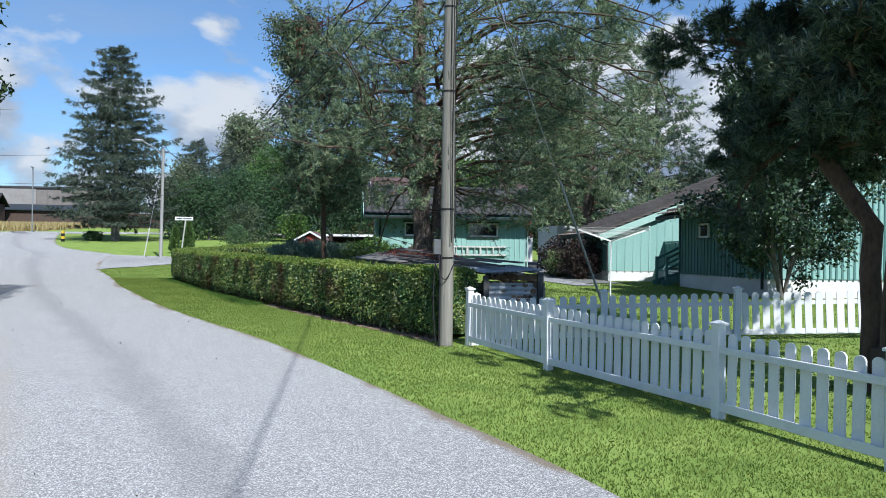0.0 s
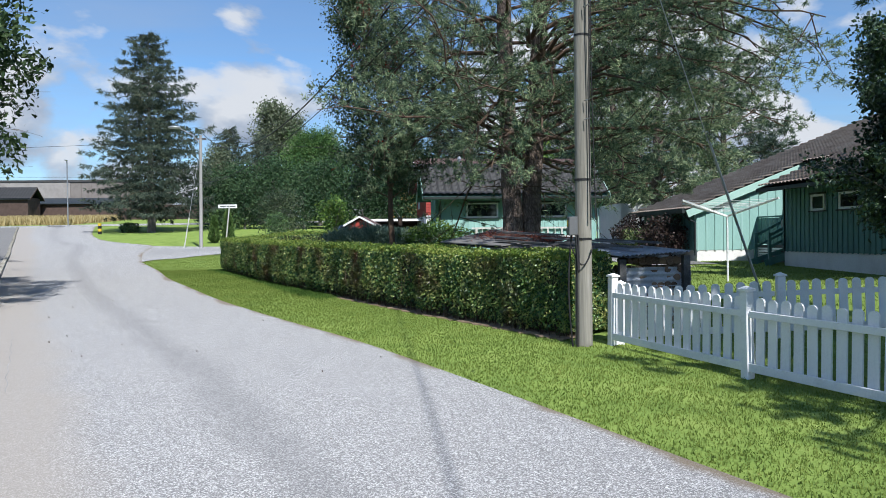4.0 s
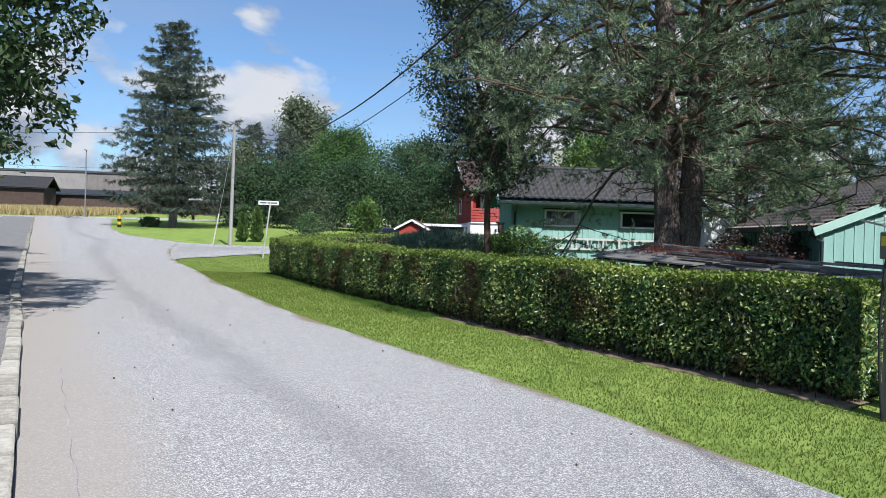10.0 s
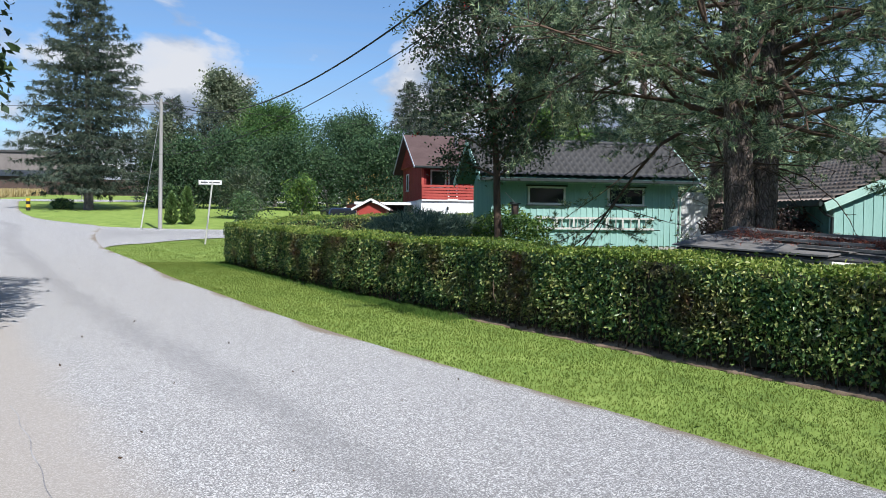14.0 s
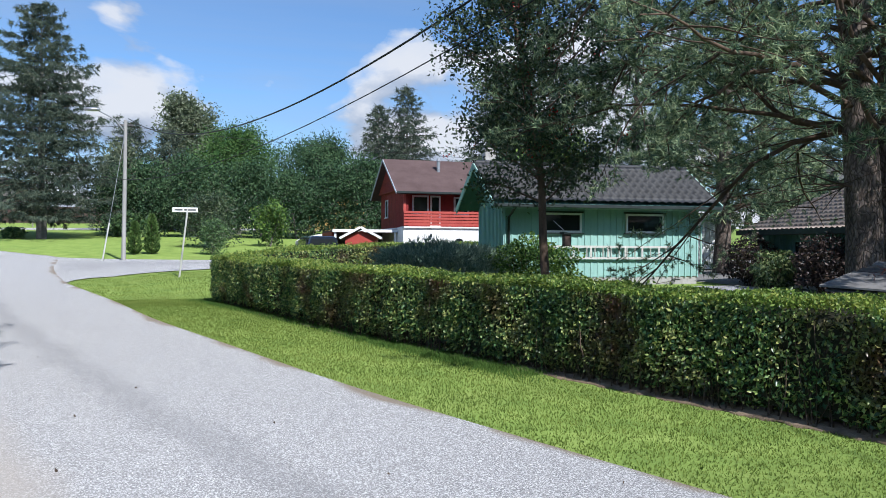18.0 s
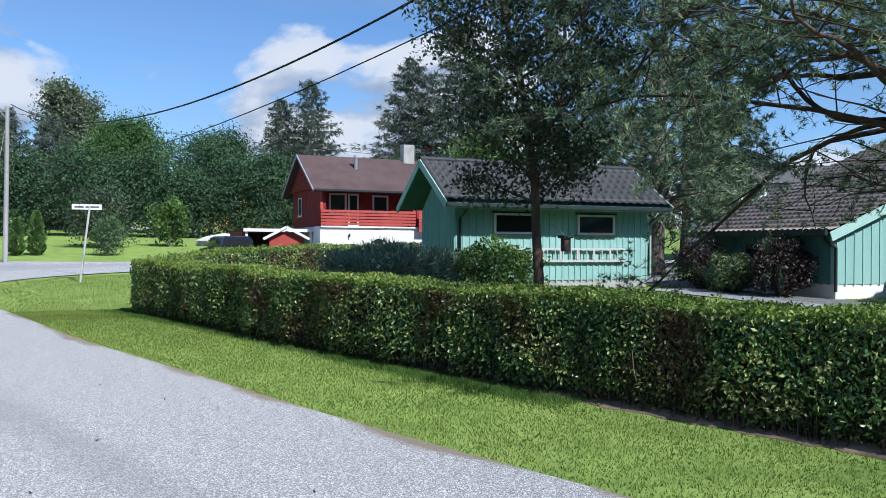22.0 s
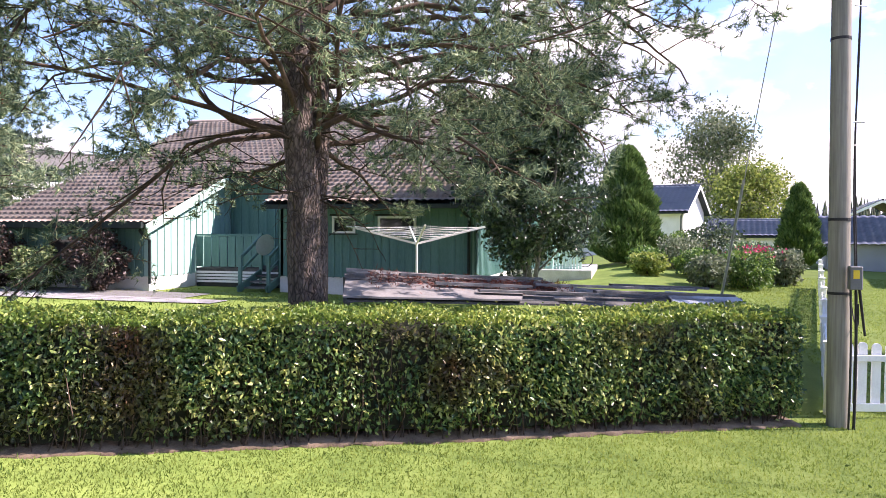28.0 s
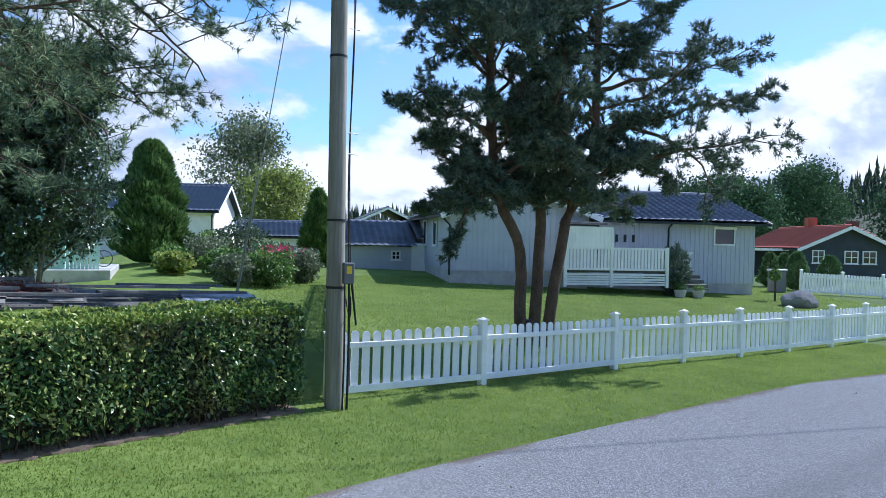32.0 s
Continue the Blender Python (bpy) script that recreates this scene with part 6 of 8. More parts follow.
def leafy_tree(name, x, y, h, rad, label, seed, z_low=0.28, leaves=9000, size=0.10, m=M_LEAF, stems=1, trunk_r=0.11, group="", bark=M_GBARK, limbs=26, up=0.55, category="tree", lean=(0, 0), flat=1.0, droop=0.0, spread=0.22, base=None, fork=0.22, tips=0.2, within=None):
    r = np.random.default_rng(seed)
    g = gz(x, y) if base is None else base
    ob = thing(name, x, y, g, label, category, group)
    trunks = []
    for s in range(stems):
        a = s * 2.4 + 0.5
        d = np.array([fork * math.cos(a) * (stems > 1) + lean[0], fork * math.sin(a) * (stems > 1) + lean[1], 1.0])
        trunks.append(limb(r, (min(fork * 0.2, 0.3 * trunk_r) * math.cos(a) * (stems > 1), min(fork * 0.2, 0.3 * trunk_r) * math.sin(a) * (stems > 1), -0.1), d, h * 0.93, trunk_r, 0.02, 10, 0.05, 0.03))
    tubes("trunk", trunks, bark, ob, sides=8)
    brs = []
    for i in range(limbs):
        f = z_low + (1 - z_low) * (i + r.uniform(0, 1)) / limbs
        p, d = along(trunks[i % stems], min(f, 0.98))
        a = i * 2.399 + r.uniform(-0.4, 0.4)
        q = (f - z_low) / (1 - z_low)
        L = rad * (0.55 + 1.5 * q) if q < 0.3 else rad * (1.0 - 0.65 * (q - 0.3) / 0.7)
        brs.append(limb(r, p, (math.cos(a), math.sin(a) * flat, up), L * r.uniform(0.75, 1.15), 0.03, 0.008, 6, 0.14, 0.06, droop))
    subs = fan(r, brs, 6, 0.25, 0.9, 0.5, 0.010, 0.6, 0.08, droop)
    if limbs <= 60 and size < 0.2:
        for b in brs:
            tubes("limb", [b], bark, ob, sides=4)
        tagged(tubes("twig_growth", subs, bark, ob, sides=3), kind="stuff")
    else:
        tagged(tubes("branch_growth", brs + subs, bark, ob, sides=3), kind="stuff")
    per = max(1, leaves // (len(subs) * 1 + len(brs)))
    P = []
    for s in subs + brs:
        t = np.clip(r.uniform(tips, 1.05, per), 0, 0.999)
        for q in t:
            P.append(along(s, q)[0])
    P = np.array(P)
    P = P + r.normal(size=P.shape) * spread
    P[:, 2] = np.maximum(P[:, 2], 0.06)
    if within:
        P = P[within(P[:, 0] + x, P[:, 1] + y, P[:, 2] + g)]
    V, F = scatter_leaves(P, size, r, droop=0.35 + droop, aspect=0.55)
    fast("crown", V, F, m, ob)
    return ob


def shrub(name, x, y, w, d, h, label, seed, leaves=3500, size=0.09, m=M_LEAF, category="bush", group="", shape=0.5, needle=False):
    """A bush: many stems from the foot and a rounded cloud of leaves with an uneven skin."""
    r = np.random.default_rng(seed)
    ob = thing(name, x, y, gz(x, y), label, category, group)
    n = 18
    st = []
    for i in range(n):
        a = r.uniform(0, 6.28)
        q = r.uniform(0.2, 0.9)
        st.append(limb(r, (0.1 * math.cos(a), 0.1 * math.sin(a), -0.05), (w * 0.5 * q * math.cos(a), d * 0.5 * q * math.sin(a), h * 0.8), h * 0.85, 0.018, 0.005, 5, 0.08))
    tagged(tubes("stem_growth", st, M_TWIG, ob, sides=4), kind="stuff")
    u = r.normal(size=(leaves, 3))
    u /= np.linalg.norm(u, axis=1, keepdims=True)
    lump = 1 + 0.16 * np.sin(u[:, 0] * 5 + seed) * np.cos(u[:, 1] * 6 + seed * 2) + 0.1 * np.sin(u[:, 2] * 9 + seed)
    rad = (r.uniform(0, 1, leaves) ** 0.28)[:, None] * lump[:, None]
    P = u * rad * np.array([w / 2, d / 2, h * 0.5]) + np.array([0, 0, h * shape])
    P[:, 2] = np.clip(P[:, 2], 0.03, None)
    if needle:
        V, F = needles(P, u * 0.6 + np.array([0, 0, 0.5]), size, r, per=5, width=0.16, spread=0.5)
    else:
        V, F = scatter_leaves(P, size, r, droop=0.1, aspect=0.55, out=u, bias=0.3)
    fast("foliage", V, F, m, ob)
    return ob


def cone_tree(name, x, y, r0, h, label, seed, leaves=9000, m=M_DLEAF, group="", size=0.13, power=0.6):
    """A dense thuja: an upright spindle of small sprays."""
    r = np.random.default_rng(seed)
    ob = thing(name, x, y, gz(x, y), label, "tree", group)
    tubes("trunk", [[(np.array([0, 0, z]), 0.06 * (1 - z / h) + 0.01) for z in np.linspace(-0.1, h * 0.9, 6)]], M_TWIG, ob, sides=6)
    t = r.uniform(0, 1, leaves) ** 1.3
    a = r.uniform(0, 6.283, leaves)
    prof = r0 * np.minimum(1, (0.35 + t * 5)) * (1 - t) ** power * (1 + 0.14 * np.sin(a * 5 + t * 20) + 0.10 * np.sin(t * 37 + a * 3))
    q = prof * r.uniform(0.72, 1.04, leaves)
    P = np.stack([q * np.cos(a), q * np.sin(a), 0.05 + t * h], 1)
    out = np.stack([np.cos(a), np.sin(a), np.full(leaves, 1.3)], 1)
    V, F = needles(P, out, size, r, per=3, width=0.42, spread=0.35)
    fast("foliage", V, F, m, ob)
    return ob


# the old twin-stemmed pine behind the hedge
zp = gz(4.5, 19.7)
BOUGHS = (((5.0, 19.5, 7.2), (6.8, 18.8, 7.9), (8.4, 18.2, 7.7), (9.8, 17.7, 6.9)), ((5.0, 19.5, 6.0), (6.9, 19.0, 6.5), (8.7, 18.3, 6.1), (10.2, 17.6, 5.2)), ((5.0, 19.6, 8.3), (6.6, 19.0, 9.0), (8.2, 18.4, 8.9), (9.4, 17.9, 8.2)), ((4.9, 19.7, 4.4), (6.6, 19.4, 4.7), (8.4, 18.6, 4.4), (9.6, 17.9, 3.7)), ((4.3, 19.9, 5.2), (3.4, 21.0, 5.4), (2.6, 21.9, 5.0), (2.2, 22.3, 4.3)), ((4.3, 19.9, 6.4), (3.0, 21.4, 6.5), (1.9, 22.4, 5.7), (1.4, 22.8, 4.7)), ((4.2, 19.9, 5.6), (3.0, 20.9, 5.7), (2.3, 21.7, 4.9), (2.0, 22.2, 4.0)), ((4.3, 19.8, 7.2), (3.2, 21.0, 7.4), (2.4, 22.0, 6.9), (1.9, 22.8, 6.0)), ((4.8, 19.2, 5.0), (5.6, 17.8, 5.3), (6.3, 16.4, 5.0), (6.7, 15.5, 4.4)), ((4.8, 19.2, 4.8), (6.0, 18.2, 5.1), (7.1, 17.0, 4.8), (7.8, 16.0, 4.2)), ((5.0, 19.3, 5.4), (6.3, 17.8, 5.8), (7.6, 16.2, 5.6), (8.6, 14.9, 5.0)), ((4.7, 19.3, 5.2), (5.0, 17.9, 5.6), (5.6, 16.2, 5.5), (6.3, 14.9, 5.0)), ((4.8, 19.2, 6.2), (5.6, 17.6, 6.6), (6.5, 15.9, 6.3), (7.3, 14.4, 5.4)), ((4.6, 19.2, 5.6), (4.4, 17.8, 5.9), (4.3, 16.4, 5.8), (4.3, 15.2, 5.2)), ((4.9, 19.6, 4.5), (6.2, 18.6, 5.0), (7.6, 17.6, 4.9), (8.8, 16.9, 4.2)), ((5.0, 19.6, 5.5), (6.5, 19.2, 6.0), (8.2, 18.6, 5.8), (9.6, 18.2, 5.0)), ((4.8, 19.3, 4.2), (5.2, 18.0, 4.5), (5.8, 16.6, 4.4), (6.2, 15.4, 3.8)), ((4.7, 19.3, 5.8), (4.9, 17.6, 6.4), (5.2, 15.8, 6.3), (5.5, 14.4, 5.6)), ((4.9, 19.8, 3.6), (6.3, 19.6, 3.9), (7.8, 19.2, 3.7), (8.8, 18.9, 3.2)), ((4.9, 19.5, 6.4), (6.4, 18.4, 7.1), (8.0, 17.2, 7.0), (9.4, 16.2, 6.2)), ((4.4, 19.7, 3.4), (4.1, 20.3, 3.5), (3.8, 20.8, 3.8), (3.5, 21.0, 4.4), (2.9, 21.5, 4.6), (2.4, 22.0, 4.3)), ((4.7, 19.5, 4.7), (4.8, 18.3, 4.9), (4.7, 17.5, 4.9), (4.6, 16.9, 4.4), (4.4, 16.4, 3.6)), ((4.4, 19.8, 4.1), (4.7, 21.0, 4.2), (4.9, 22.3, 4.6), (5.1, 23.7, 4.6), (5.2, 24.9, 4.0)), ((4.8, 19.5, 5.2), (5.4, 18.1, 5.8), (6.2, 16.6, 5.7), (6.8, 15.4, 5.1), (7.3, 14.6, 4.4)), ((4.7, 19.5, 3.8), (4.1, 18.3, 3.6), (3.7, 17.5, 3.3), (3.4, 16.9, 2.8)), ((4.5, 19.5, 4.8), (3.9, 18.5, 4.3), (3.4, 17.9, 3.7), (3.0, 17.8, 3.0)), ((4.3, 19.6, 3.7), (3.4, 19.8, 4.1), (2.5, 20.1, 3.9), (2.0, 20.6, 3.2)))
pn = pine_tree("pine_tree", "old twin-stemmed pine with rough bark and broad crown", [[(4.36, 19.62, zp - 0.2), (4.33, 19.66, 2.6), (4.22, 19.75, 6), (4.12, 19.9, 10), (4.1, 19.9, 15.5)], [(4.66, 19.74, zp - 0.2), (4.78, 19.74, 2.6), (5.0, 19.7, 6), (5.15, 19.65, 10), (5.2, 19.7, 14.5)]], 3.2, 15.5, 5.0, 21, size=0.10, branches=74, per=12, low_dead=14, r_base=0.25, width=0.13, extra=BOUGHS, tufts=6, fork=6, low=1.0, view_top=7.4, shift=(-0.17, -0.26))
# withered red-brown bough high on its western side
r8 = np.random.default_rng(81)
o8 = np.array([4.36, 19.62, gz(4.36, 19.62)])
wb = limb(r8, np.array([3.9, 19.9, 8.4]) - o8, (-0.95, 0.1, -0.30), 3.3, 0.03, 0.01, 8, 0.08, 0, 0.05)
tubes("withered_bough", [wb], M_DEAD, pn, "withered bough with red-brown needles", sides=5)
ws8 = fan(r8, [wb], 16, 0.2, 0.7, 0.24, 0.01, 0.5, 0, 0.12)
V, F = needles(np.array([along(q, t)[0] for q in ws8 for t in (0.2, 0.4, 0.6, 0.8, 0.99)]), np.array([along(q, t)[1] for q in ws8 for t in (0.2, 0.4, 0.6, 0.8, 0.99)]), 0.12, r8, per=8, width=0.12, spread=0.5)
fast("withered_needles", V, F, M_DEAD, pn, "dry red-brown needles")
# pine with three stems on the neighbour's lawn
z3 = gz(8.7, 7.8)
pine_tree("pine_tree", "pine with three slanting stems on the lawn, coloured dark as if backlit", [[(8.15, 8.4, z3 - 0.2), (8.12, 8.45, 1.9), (7.92, 9.1, 2.9), (7.95, 9.25, 4.2), (8.0, 9.3, 9.5), (8.0, 9.3, 12.5)], [(8.13, 8.14, z3 - 0.2), (8.13, 8.06, 2.4), (8.21, 8.17, 5.7), (8.2, 8.1, 10.5), (8.2, 8.1, 13.5)], [(8.06, 7.93, z3 - 0.2), (7.96, 7.6, 2.5), (7.78, 7.1, 3.5), (7.8, 7.06, 6.2), (7.8, 7.0, 9.5), (7.8, 7.0, 12.5)]], 2.7, 13.5, 2.75, 22, size=0.115, branches=120, bark=M_BARKUP, per=12, low_dead=0, r_base=0.125, width=0.15, low=0.85, sag=0.10, tufts=8, fork=5, lean_up=0.42, view_top=7.6, need=M_DNEEDLE, bend=lambda a, h: (1.0 if 4.0 <= a < 5.6 else (0.65 if 2.9 < a < 4.0 and h > 3.2 else 0.95)) * (0.75 if h < 3.6 else 1.0), extra=[((7.8, 7.05, z), (7.4 + 0.3 * math.sin(3 * z), 6.0, z + 0.35), (7.0 + 0.6 * math.sin(3 * z), 4.9, z + 0.6), (6.7 + 0.8 * math.sin(3 * z), 4.3, z + 0.8)) for z in (3.4, 4.2, 5.0)] + [((8.0, 9.2, z), (7.5, 9.9, z + 0.4), (7.0, 10.5 + 0.2 * math.sin(5 * z), z + 0.6), (6.6, 11.0 + 0.3 * math.sin(5 * z), z + 0.6)) for z in (3.9, 5.2)] + [((7.92, 9.05, 3.0), (7.7, 9.5, 2.9), (7.5, 9.9, 2.5), (7.4, 10.1, 2.1)), ((7.9, 9.1, 3.3), (7.6, 9.7, 3.2), (7.3, 10.2, 2.8)), ((7.8, 7.08, 4.3), (7.4, 6.1, 4.3), (7.1, 5.3, 3.8), (7.0, 4.9, 3.2)), ((7.8, 7.08, 3.7), (7.5, 6.4, 3.7), (7.2, 5.8, 3.2))])
# pine behind the garage, seen between garage and house
zb = gz(14.5, 37.5)
pine_tree("pine_tree", "tall pine behind the garage beside the drive", [[(14.5, 37.5, zb - 0.2), (14.5, 37.5, 4), (14.7, 37.4, 9), (14.8, 37.3, 15)]], 3.0, 15, 4.8, 23, size=0.26, branches=60, per=8, width=0.13, low_dead=8, r_base=0.34, tufts=4, fork=4)
pine_tree("pine_tree", "tall pine behind the green house roof", [[(20.5, 43.0, 0.9), (20.5, 43.0, 5), (20.4, 43.1, 13)]], 3.0, 13, 4.4, 25, size=0.28, branches=50, per=8, width=0.13, low_dead=4, r_base=0.26, tufts=4, fork=3, need=M_DNEEDLE)
pine_tree("pine_tree", "tall dark pine beyond the green house", [[(15.0, 45.5, 0.9), (15.0, 45.5, 6), (15.1, 45.4, 14)]], 2.4, 14, 4.2, 24, size=0.28, branches=54, per=8, width=0.13, low_dead=4, r_base=0.3, tufts=4, fork=3)
# rowan inside the hedge
rw = leafy_tree("rowan_tree", 1.66, 24.0, 9.2, 2.3, "slim forked rowan with grey stems and small dark leaflets", 31, z_low=0.26, leaves=42000, size=0.08, m=M_ROWAN, stems=1, trunk_r=0.10, limbs=62, up=0.6, spread=0.15, lean=(0.02, 0.0), fork=0.16, bark=M_BARKUP, tips=0.35)
rb = np.random.default_rng(91)
BC = np.c_[rb.normal(0.1, 0.85, 70), rb.normal(0, 0.85, 70), rb.uniform(3.0, 7.2, 70)]
BP = np.repeat(BC, 14, 0) + rb.normal(size=(980, 3)) * 0.045
V, F = scatter_leaves(BP, 0.03, rb, aspect=0.9)
tagged(fast("berry_growth", V, F, M_LAMPRED, rw), "clusters of ripening red berries", kind="stuff")
nbx = thing("nest_box", 1.86, 23.55, gz(1.86, 23.55) + 1.4, "small dark nest box hung on the rowan stem", "nest box")
box("body", -0.06, -0.06, 0.05, 0.06, 0.06, 0.26, M_BROWN, nbx, bev=0.008)
prism("roof", [(-0.09, 0.255), (0.09, 0.255), (0.09, 0.27), (-0.09, 0.30)], "y", -0.09, 0.09, M_DARKTRIM, nbx)
rod("hanger", (0, 0, 0.28), (-0.14, 0.25, 0.5), 0.008, M_METAL, nbx)
# trees that lean over the pavement
# Cuts the nearer crown to the camera's view; unseen high leaves shade the road.
view_trim = lambda X, Y, Z: (X + 0.34 * (Y - 18) < -5.4 - 0.2 * np.clip(3.5 - Z, 0, 2) + 1.0 * np.clip(Z - 5.2, 0, 2.2)) & (Z > 2.1) & (Y > 15.4)
leafy_tree("alder_tree", -13.9, 26.5, 11.5, 5.4, "big leafy tree hanging over the pavement", 33, z_low=0.10, leaves=70000, size=0.16, m=M_ALDER, stems=3, trunk_r=0.16, limbs=64, up=0.30, spread=0.24, droop=0.06, within=lambda X, Y, Z: X + 0.45 * (Y - 18) < -7.6)
leafy_tree("alder_tree", -10.8, 17.6, 11.0, 5.9, "leafy tree beside the pavement casting dappled shade", 34, z_low=0.20, leaves=125000, size=0.14, m=M_ALDER, stems=2, trunk_r=0.15, limbs=70, up=0.22, spread=0.22, droop=0.06, within=view_trim)
leafy_tree("alder_tree", -19.5, 36.0, 9.5, 4.2, "leafy tree beyond the pavement", 35, z_low=0.12, leaves=26000, size=0.22, m=M_ALDER, stems=2, trunk_r=0.14, limbs=44, up=0.4, spread=0.3)
shrub("roadside_bush", -16.4, 33.5, 1.2, 2.0, 1.0, "yellow-green bush at the pavement edge", 36, 2200, 0.10, M_YLEAF)
# lilac at the corner of the house
leafy_tree("lilac_bush", 12.6, 17.4, 5.2, 2.5, "tall glossy lilac at the house corner", 37, z_low=0.12, leaves=44000, size=0.115, m=M_LILAC, stems=5, trunk_r=0.05, limbs=50, up=0.8, spread=0.13, tips=0.4, category="bush")
# garden shrubs
shrub("juniper_bush", 1.1, 29.6, 3.6, 2.2, 1.42, "spreading grey-green juniper behind the hedge", 41, 5200, 0.16, M_JUNIPER, needle=True)
shrub("garden_bush", 3.3, 29.2, 2.5, 2.0, 1.48, "rounded green bush behind the hedge", 42, 8000, 0.09, M_LEAF)
shrub("barberry_bush", 11.0, 30.9, 1.6, 1.5, 1.5, "dark purple-leaved bush against the house", 43, 3600, 0.10, M_PLUM, group="purple bushes")
shrub("barberry_bush", 11.05, 28.0, 1.7, 1.5, 1.55, "dark purple-leaved bush beside the downpipe", 44, 3600, 0.10, M_PLUM, group="purple bushes")
shrub("hydrangea_bush", 10.75, 29.5, 1.5, 1.3, 1.1, "pale flowering bush between the purple ones", 45, 2400, 0.10, M_PALELEAF)
sh = shrub("garden_bush", 18.0, 11.9, 2.4, 1.6, 1.1, "flowering garden bush with red blooms", 46, 5000, 0.10, M_LEAF)
rr = np.random.default_rng(5)
V, F = scatter_leaves(np.c_[rr.normal(0.35, 0.35, 160), rr.normal(-0.3, 0.3, 160), rr.uniform(0.8, 1.22, 160)], 0.10, rr)
tagged(fast("bloom_growth", V, F, M_ROSE, sh), "red flowers", kind="stuff")
for i, (bx2, by2, bw, bh, bmq) in enumerate(((20.5, 13.0, 2.0, 0.9, M_LEAF), (21.5, 11.3, 2.2, 1.2, M_DLEAF), (23.5, 13.4, 2.4, 1.2, M_BLEAF), (19.6, 14.6, 1.5, 0.75, M_YLEAF), (22.6, 14.6, 1.6, 0.8, M_LEAF), (25.5, 12.0, 2.6, 1.9, M_ROWAN), (27.0, 13.0, 2.0, 1.3, M_LEAF), (17.4, 13.0, 1.4, 0.9, M_BLEAF), (19.6, 10.6, 1.5, 1.1, M_BLEAF))):
    shrub("garden_bush", bx2, by2, bw, bw * 0.8, bh, ("low green garden bush in the flower bed", "dark green garden bush in the flower bed", "grey-green garden bush in the flower bed", "yellow-green garden bush by the shed wall", "leafy garden bush in the flower bed", "large brownish garden bush in the flower bed", "green garden bush below the white house", "low grey-green bush at the lawn edge", "grey-green bush at the lawn edge")[i], 50 + i, 2200, 0.13, bmq, group="flower bed bushes")
cone_tree("thuja_tree", 25.3, 15.3, 1.45, 4.45, "broad mid-green thuja in the garden", 61, 12000, M_THUJA, size=0.2, power=0.5)
cone_tree("thuja_tree", 27.4, 8.6, 0.85, 3.2, "slim dark green thuja by the lawn", 62, 8000, M_THUJA, size=0.2)
leafy_tree("rowan_tree", 8.2, 40.5, 6.0, 2.4, "leafy tree behind the garage", 63, z_low=0.2, leaves=7000, size=0.16, limbs=30, up=0.6)

# ---------- houses round about ----------
def gable_roof(ob, x0, x1, y0, y1, ze, zr, m, over=0.35, axis="x", tile=0.33, row=0.38, barge=M_WHITE):
    """Two tiled slopes over a rectangle, in the house's own axes."""
    sw = (lambda p: p) if axis == "x" else (lambda p: (p[1], p[0], p[2]))
    if axis == "y":
        x0, x1, y0, y1 = y0, y1, x0, x1
    ym = (y0 + y1) / 2
    dz = (zr - ze) * over / (ym - y0)
    for ya in (y0 - over, y1 + over):
        q = [(x0 - over, ya, ze - dz), (x1 + over, ya, ze - dz), (x1 + over, ym, zr), (x0 - over, ym, zr)]
        q = [sw(p) for p in q]
        slab("roof_deck", [(p[0], p[1], p[2] - 0.03) for p in q], 0.06, M_DARKTRIM, ob)
        tiled_roof("roof_tiles", q[0], q[1], q[3], q[2], m, ob, tile, row)
        for xx in (x0 - over - 0.015, x1 + over + 0.015):
            beam("bargeboard", sw((xx, ya, ze - dz - 0.09)), sw((xx, ym, zr - 0.09)), 0.03, 0.2, barge, ob)
        beam("gutter", sw((x0 - over, ya, ze - dz - 0.05)), sw((x1 + over, ya, ze - dz - 0.05)), 0.09, 0.09, M_DARKTRIM, ob)
    tubes("ridge_cap", [[(np.array(sw((x, ym, zr + 0.02))), 0.09) for x in np.linspace(x0 - over, x1 + over, 6)]], m, ob, sides=8)


# red house on its white basement
rh = thing("house", 4.74, 53.2, 0, "red timber house on a white basement storey", "house", turn=2.5)
box("basement_wall", 0, 0, 0.6, 11.0, 6.4, 2.93, M_PLASTER, rh, "white plastered basement wall")
box("wall", 5.6, 0.02, 2.93, 11.0, 6.4, 5.05, M_RED, rh)
box("wall", 0.1, 1.0, 2.93, 5.6, 6.4, 5.05, M_RED, rh, "red wall set back behind the balcony")
box("wall", 0.1, 0.02, 2.93, 0.3, 1.0, 5.05, M_RED, rh)
prism("gable_wall", [(0.02, 5.05), (6.38, 5.05), (3.2, 6.95)], "x", 0.02, 10.98, M_RED, rh)
for i in range(18):
    zz = 5.08 + i * 0.1
    hw = 3.15 * (1 - (zz + 0.08 - 5.05) / 1.9)
    box("weatherboard", -0.14, 3.2 - hw, zz, 0.0, 3.2 + hw, zz + 0.085, M_RED, rh)
for i in range(32):
    box("weatherboard", 0.07, 0.02 + i * 0.2, 2.95, 0.1, 0.19 + i * 0.2, 5.05, M_RED, rh)
for i in range(5):
    box("balcony_board", 0.0, -0.14, 3.02 + i * 0.17, 5.5, -0.11, 3.15 + i * 0.17, M_RAILRED, rh)
for i in range(5):
    box("balcony_post", 0.02 + i * 1.35, -0.10, 2.95, 0.10 + i * 1.35, -0.03, 3.86, M_RAILRED, rh)
box("corner_post", 0.0, -0.02, 2.93, 0.14, 0.1, 5.05, M_RAILRED, rh)
box("brace_post", 5.38, 0.0, 2.93, 5.5, 0.1, 5.05, M_RAILRED, rh)
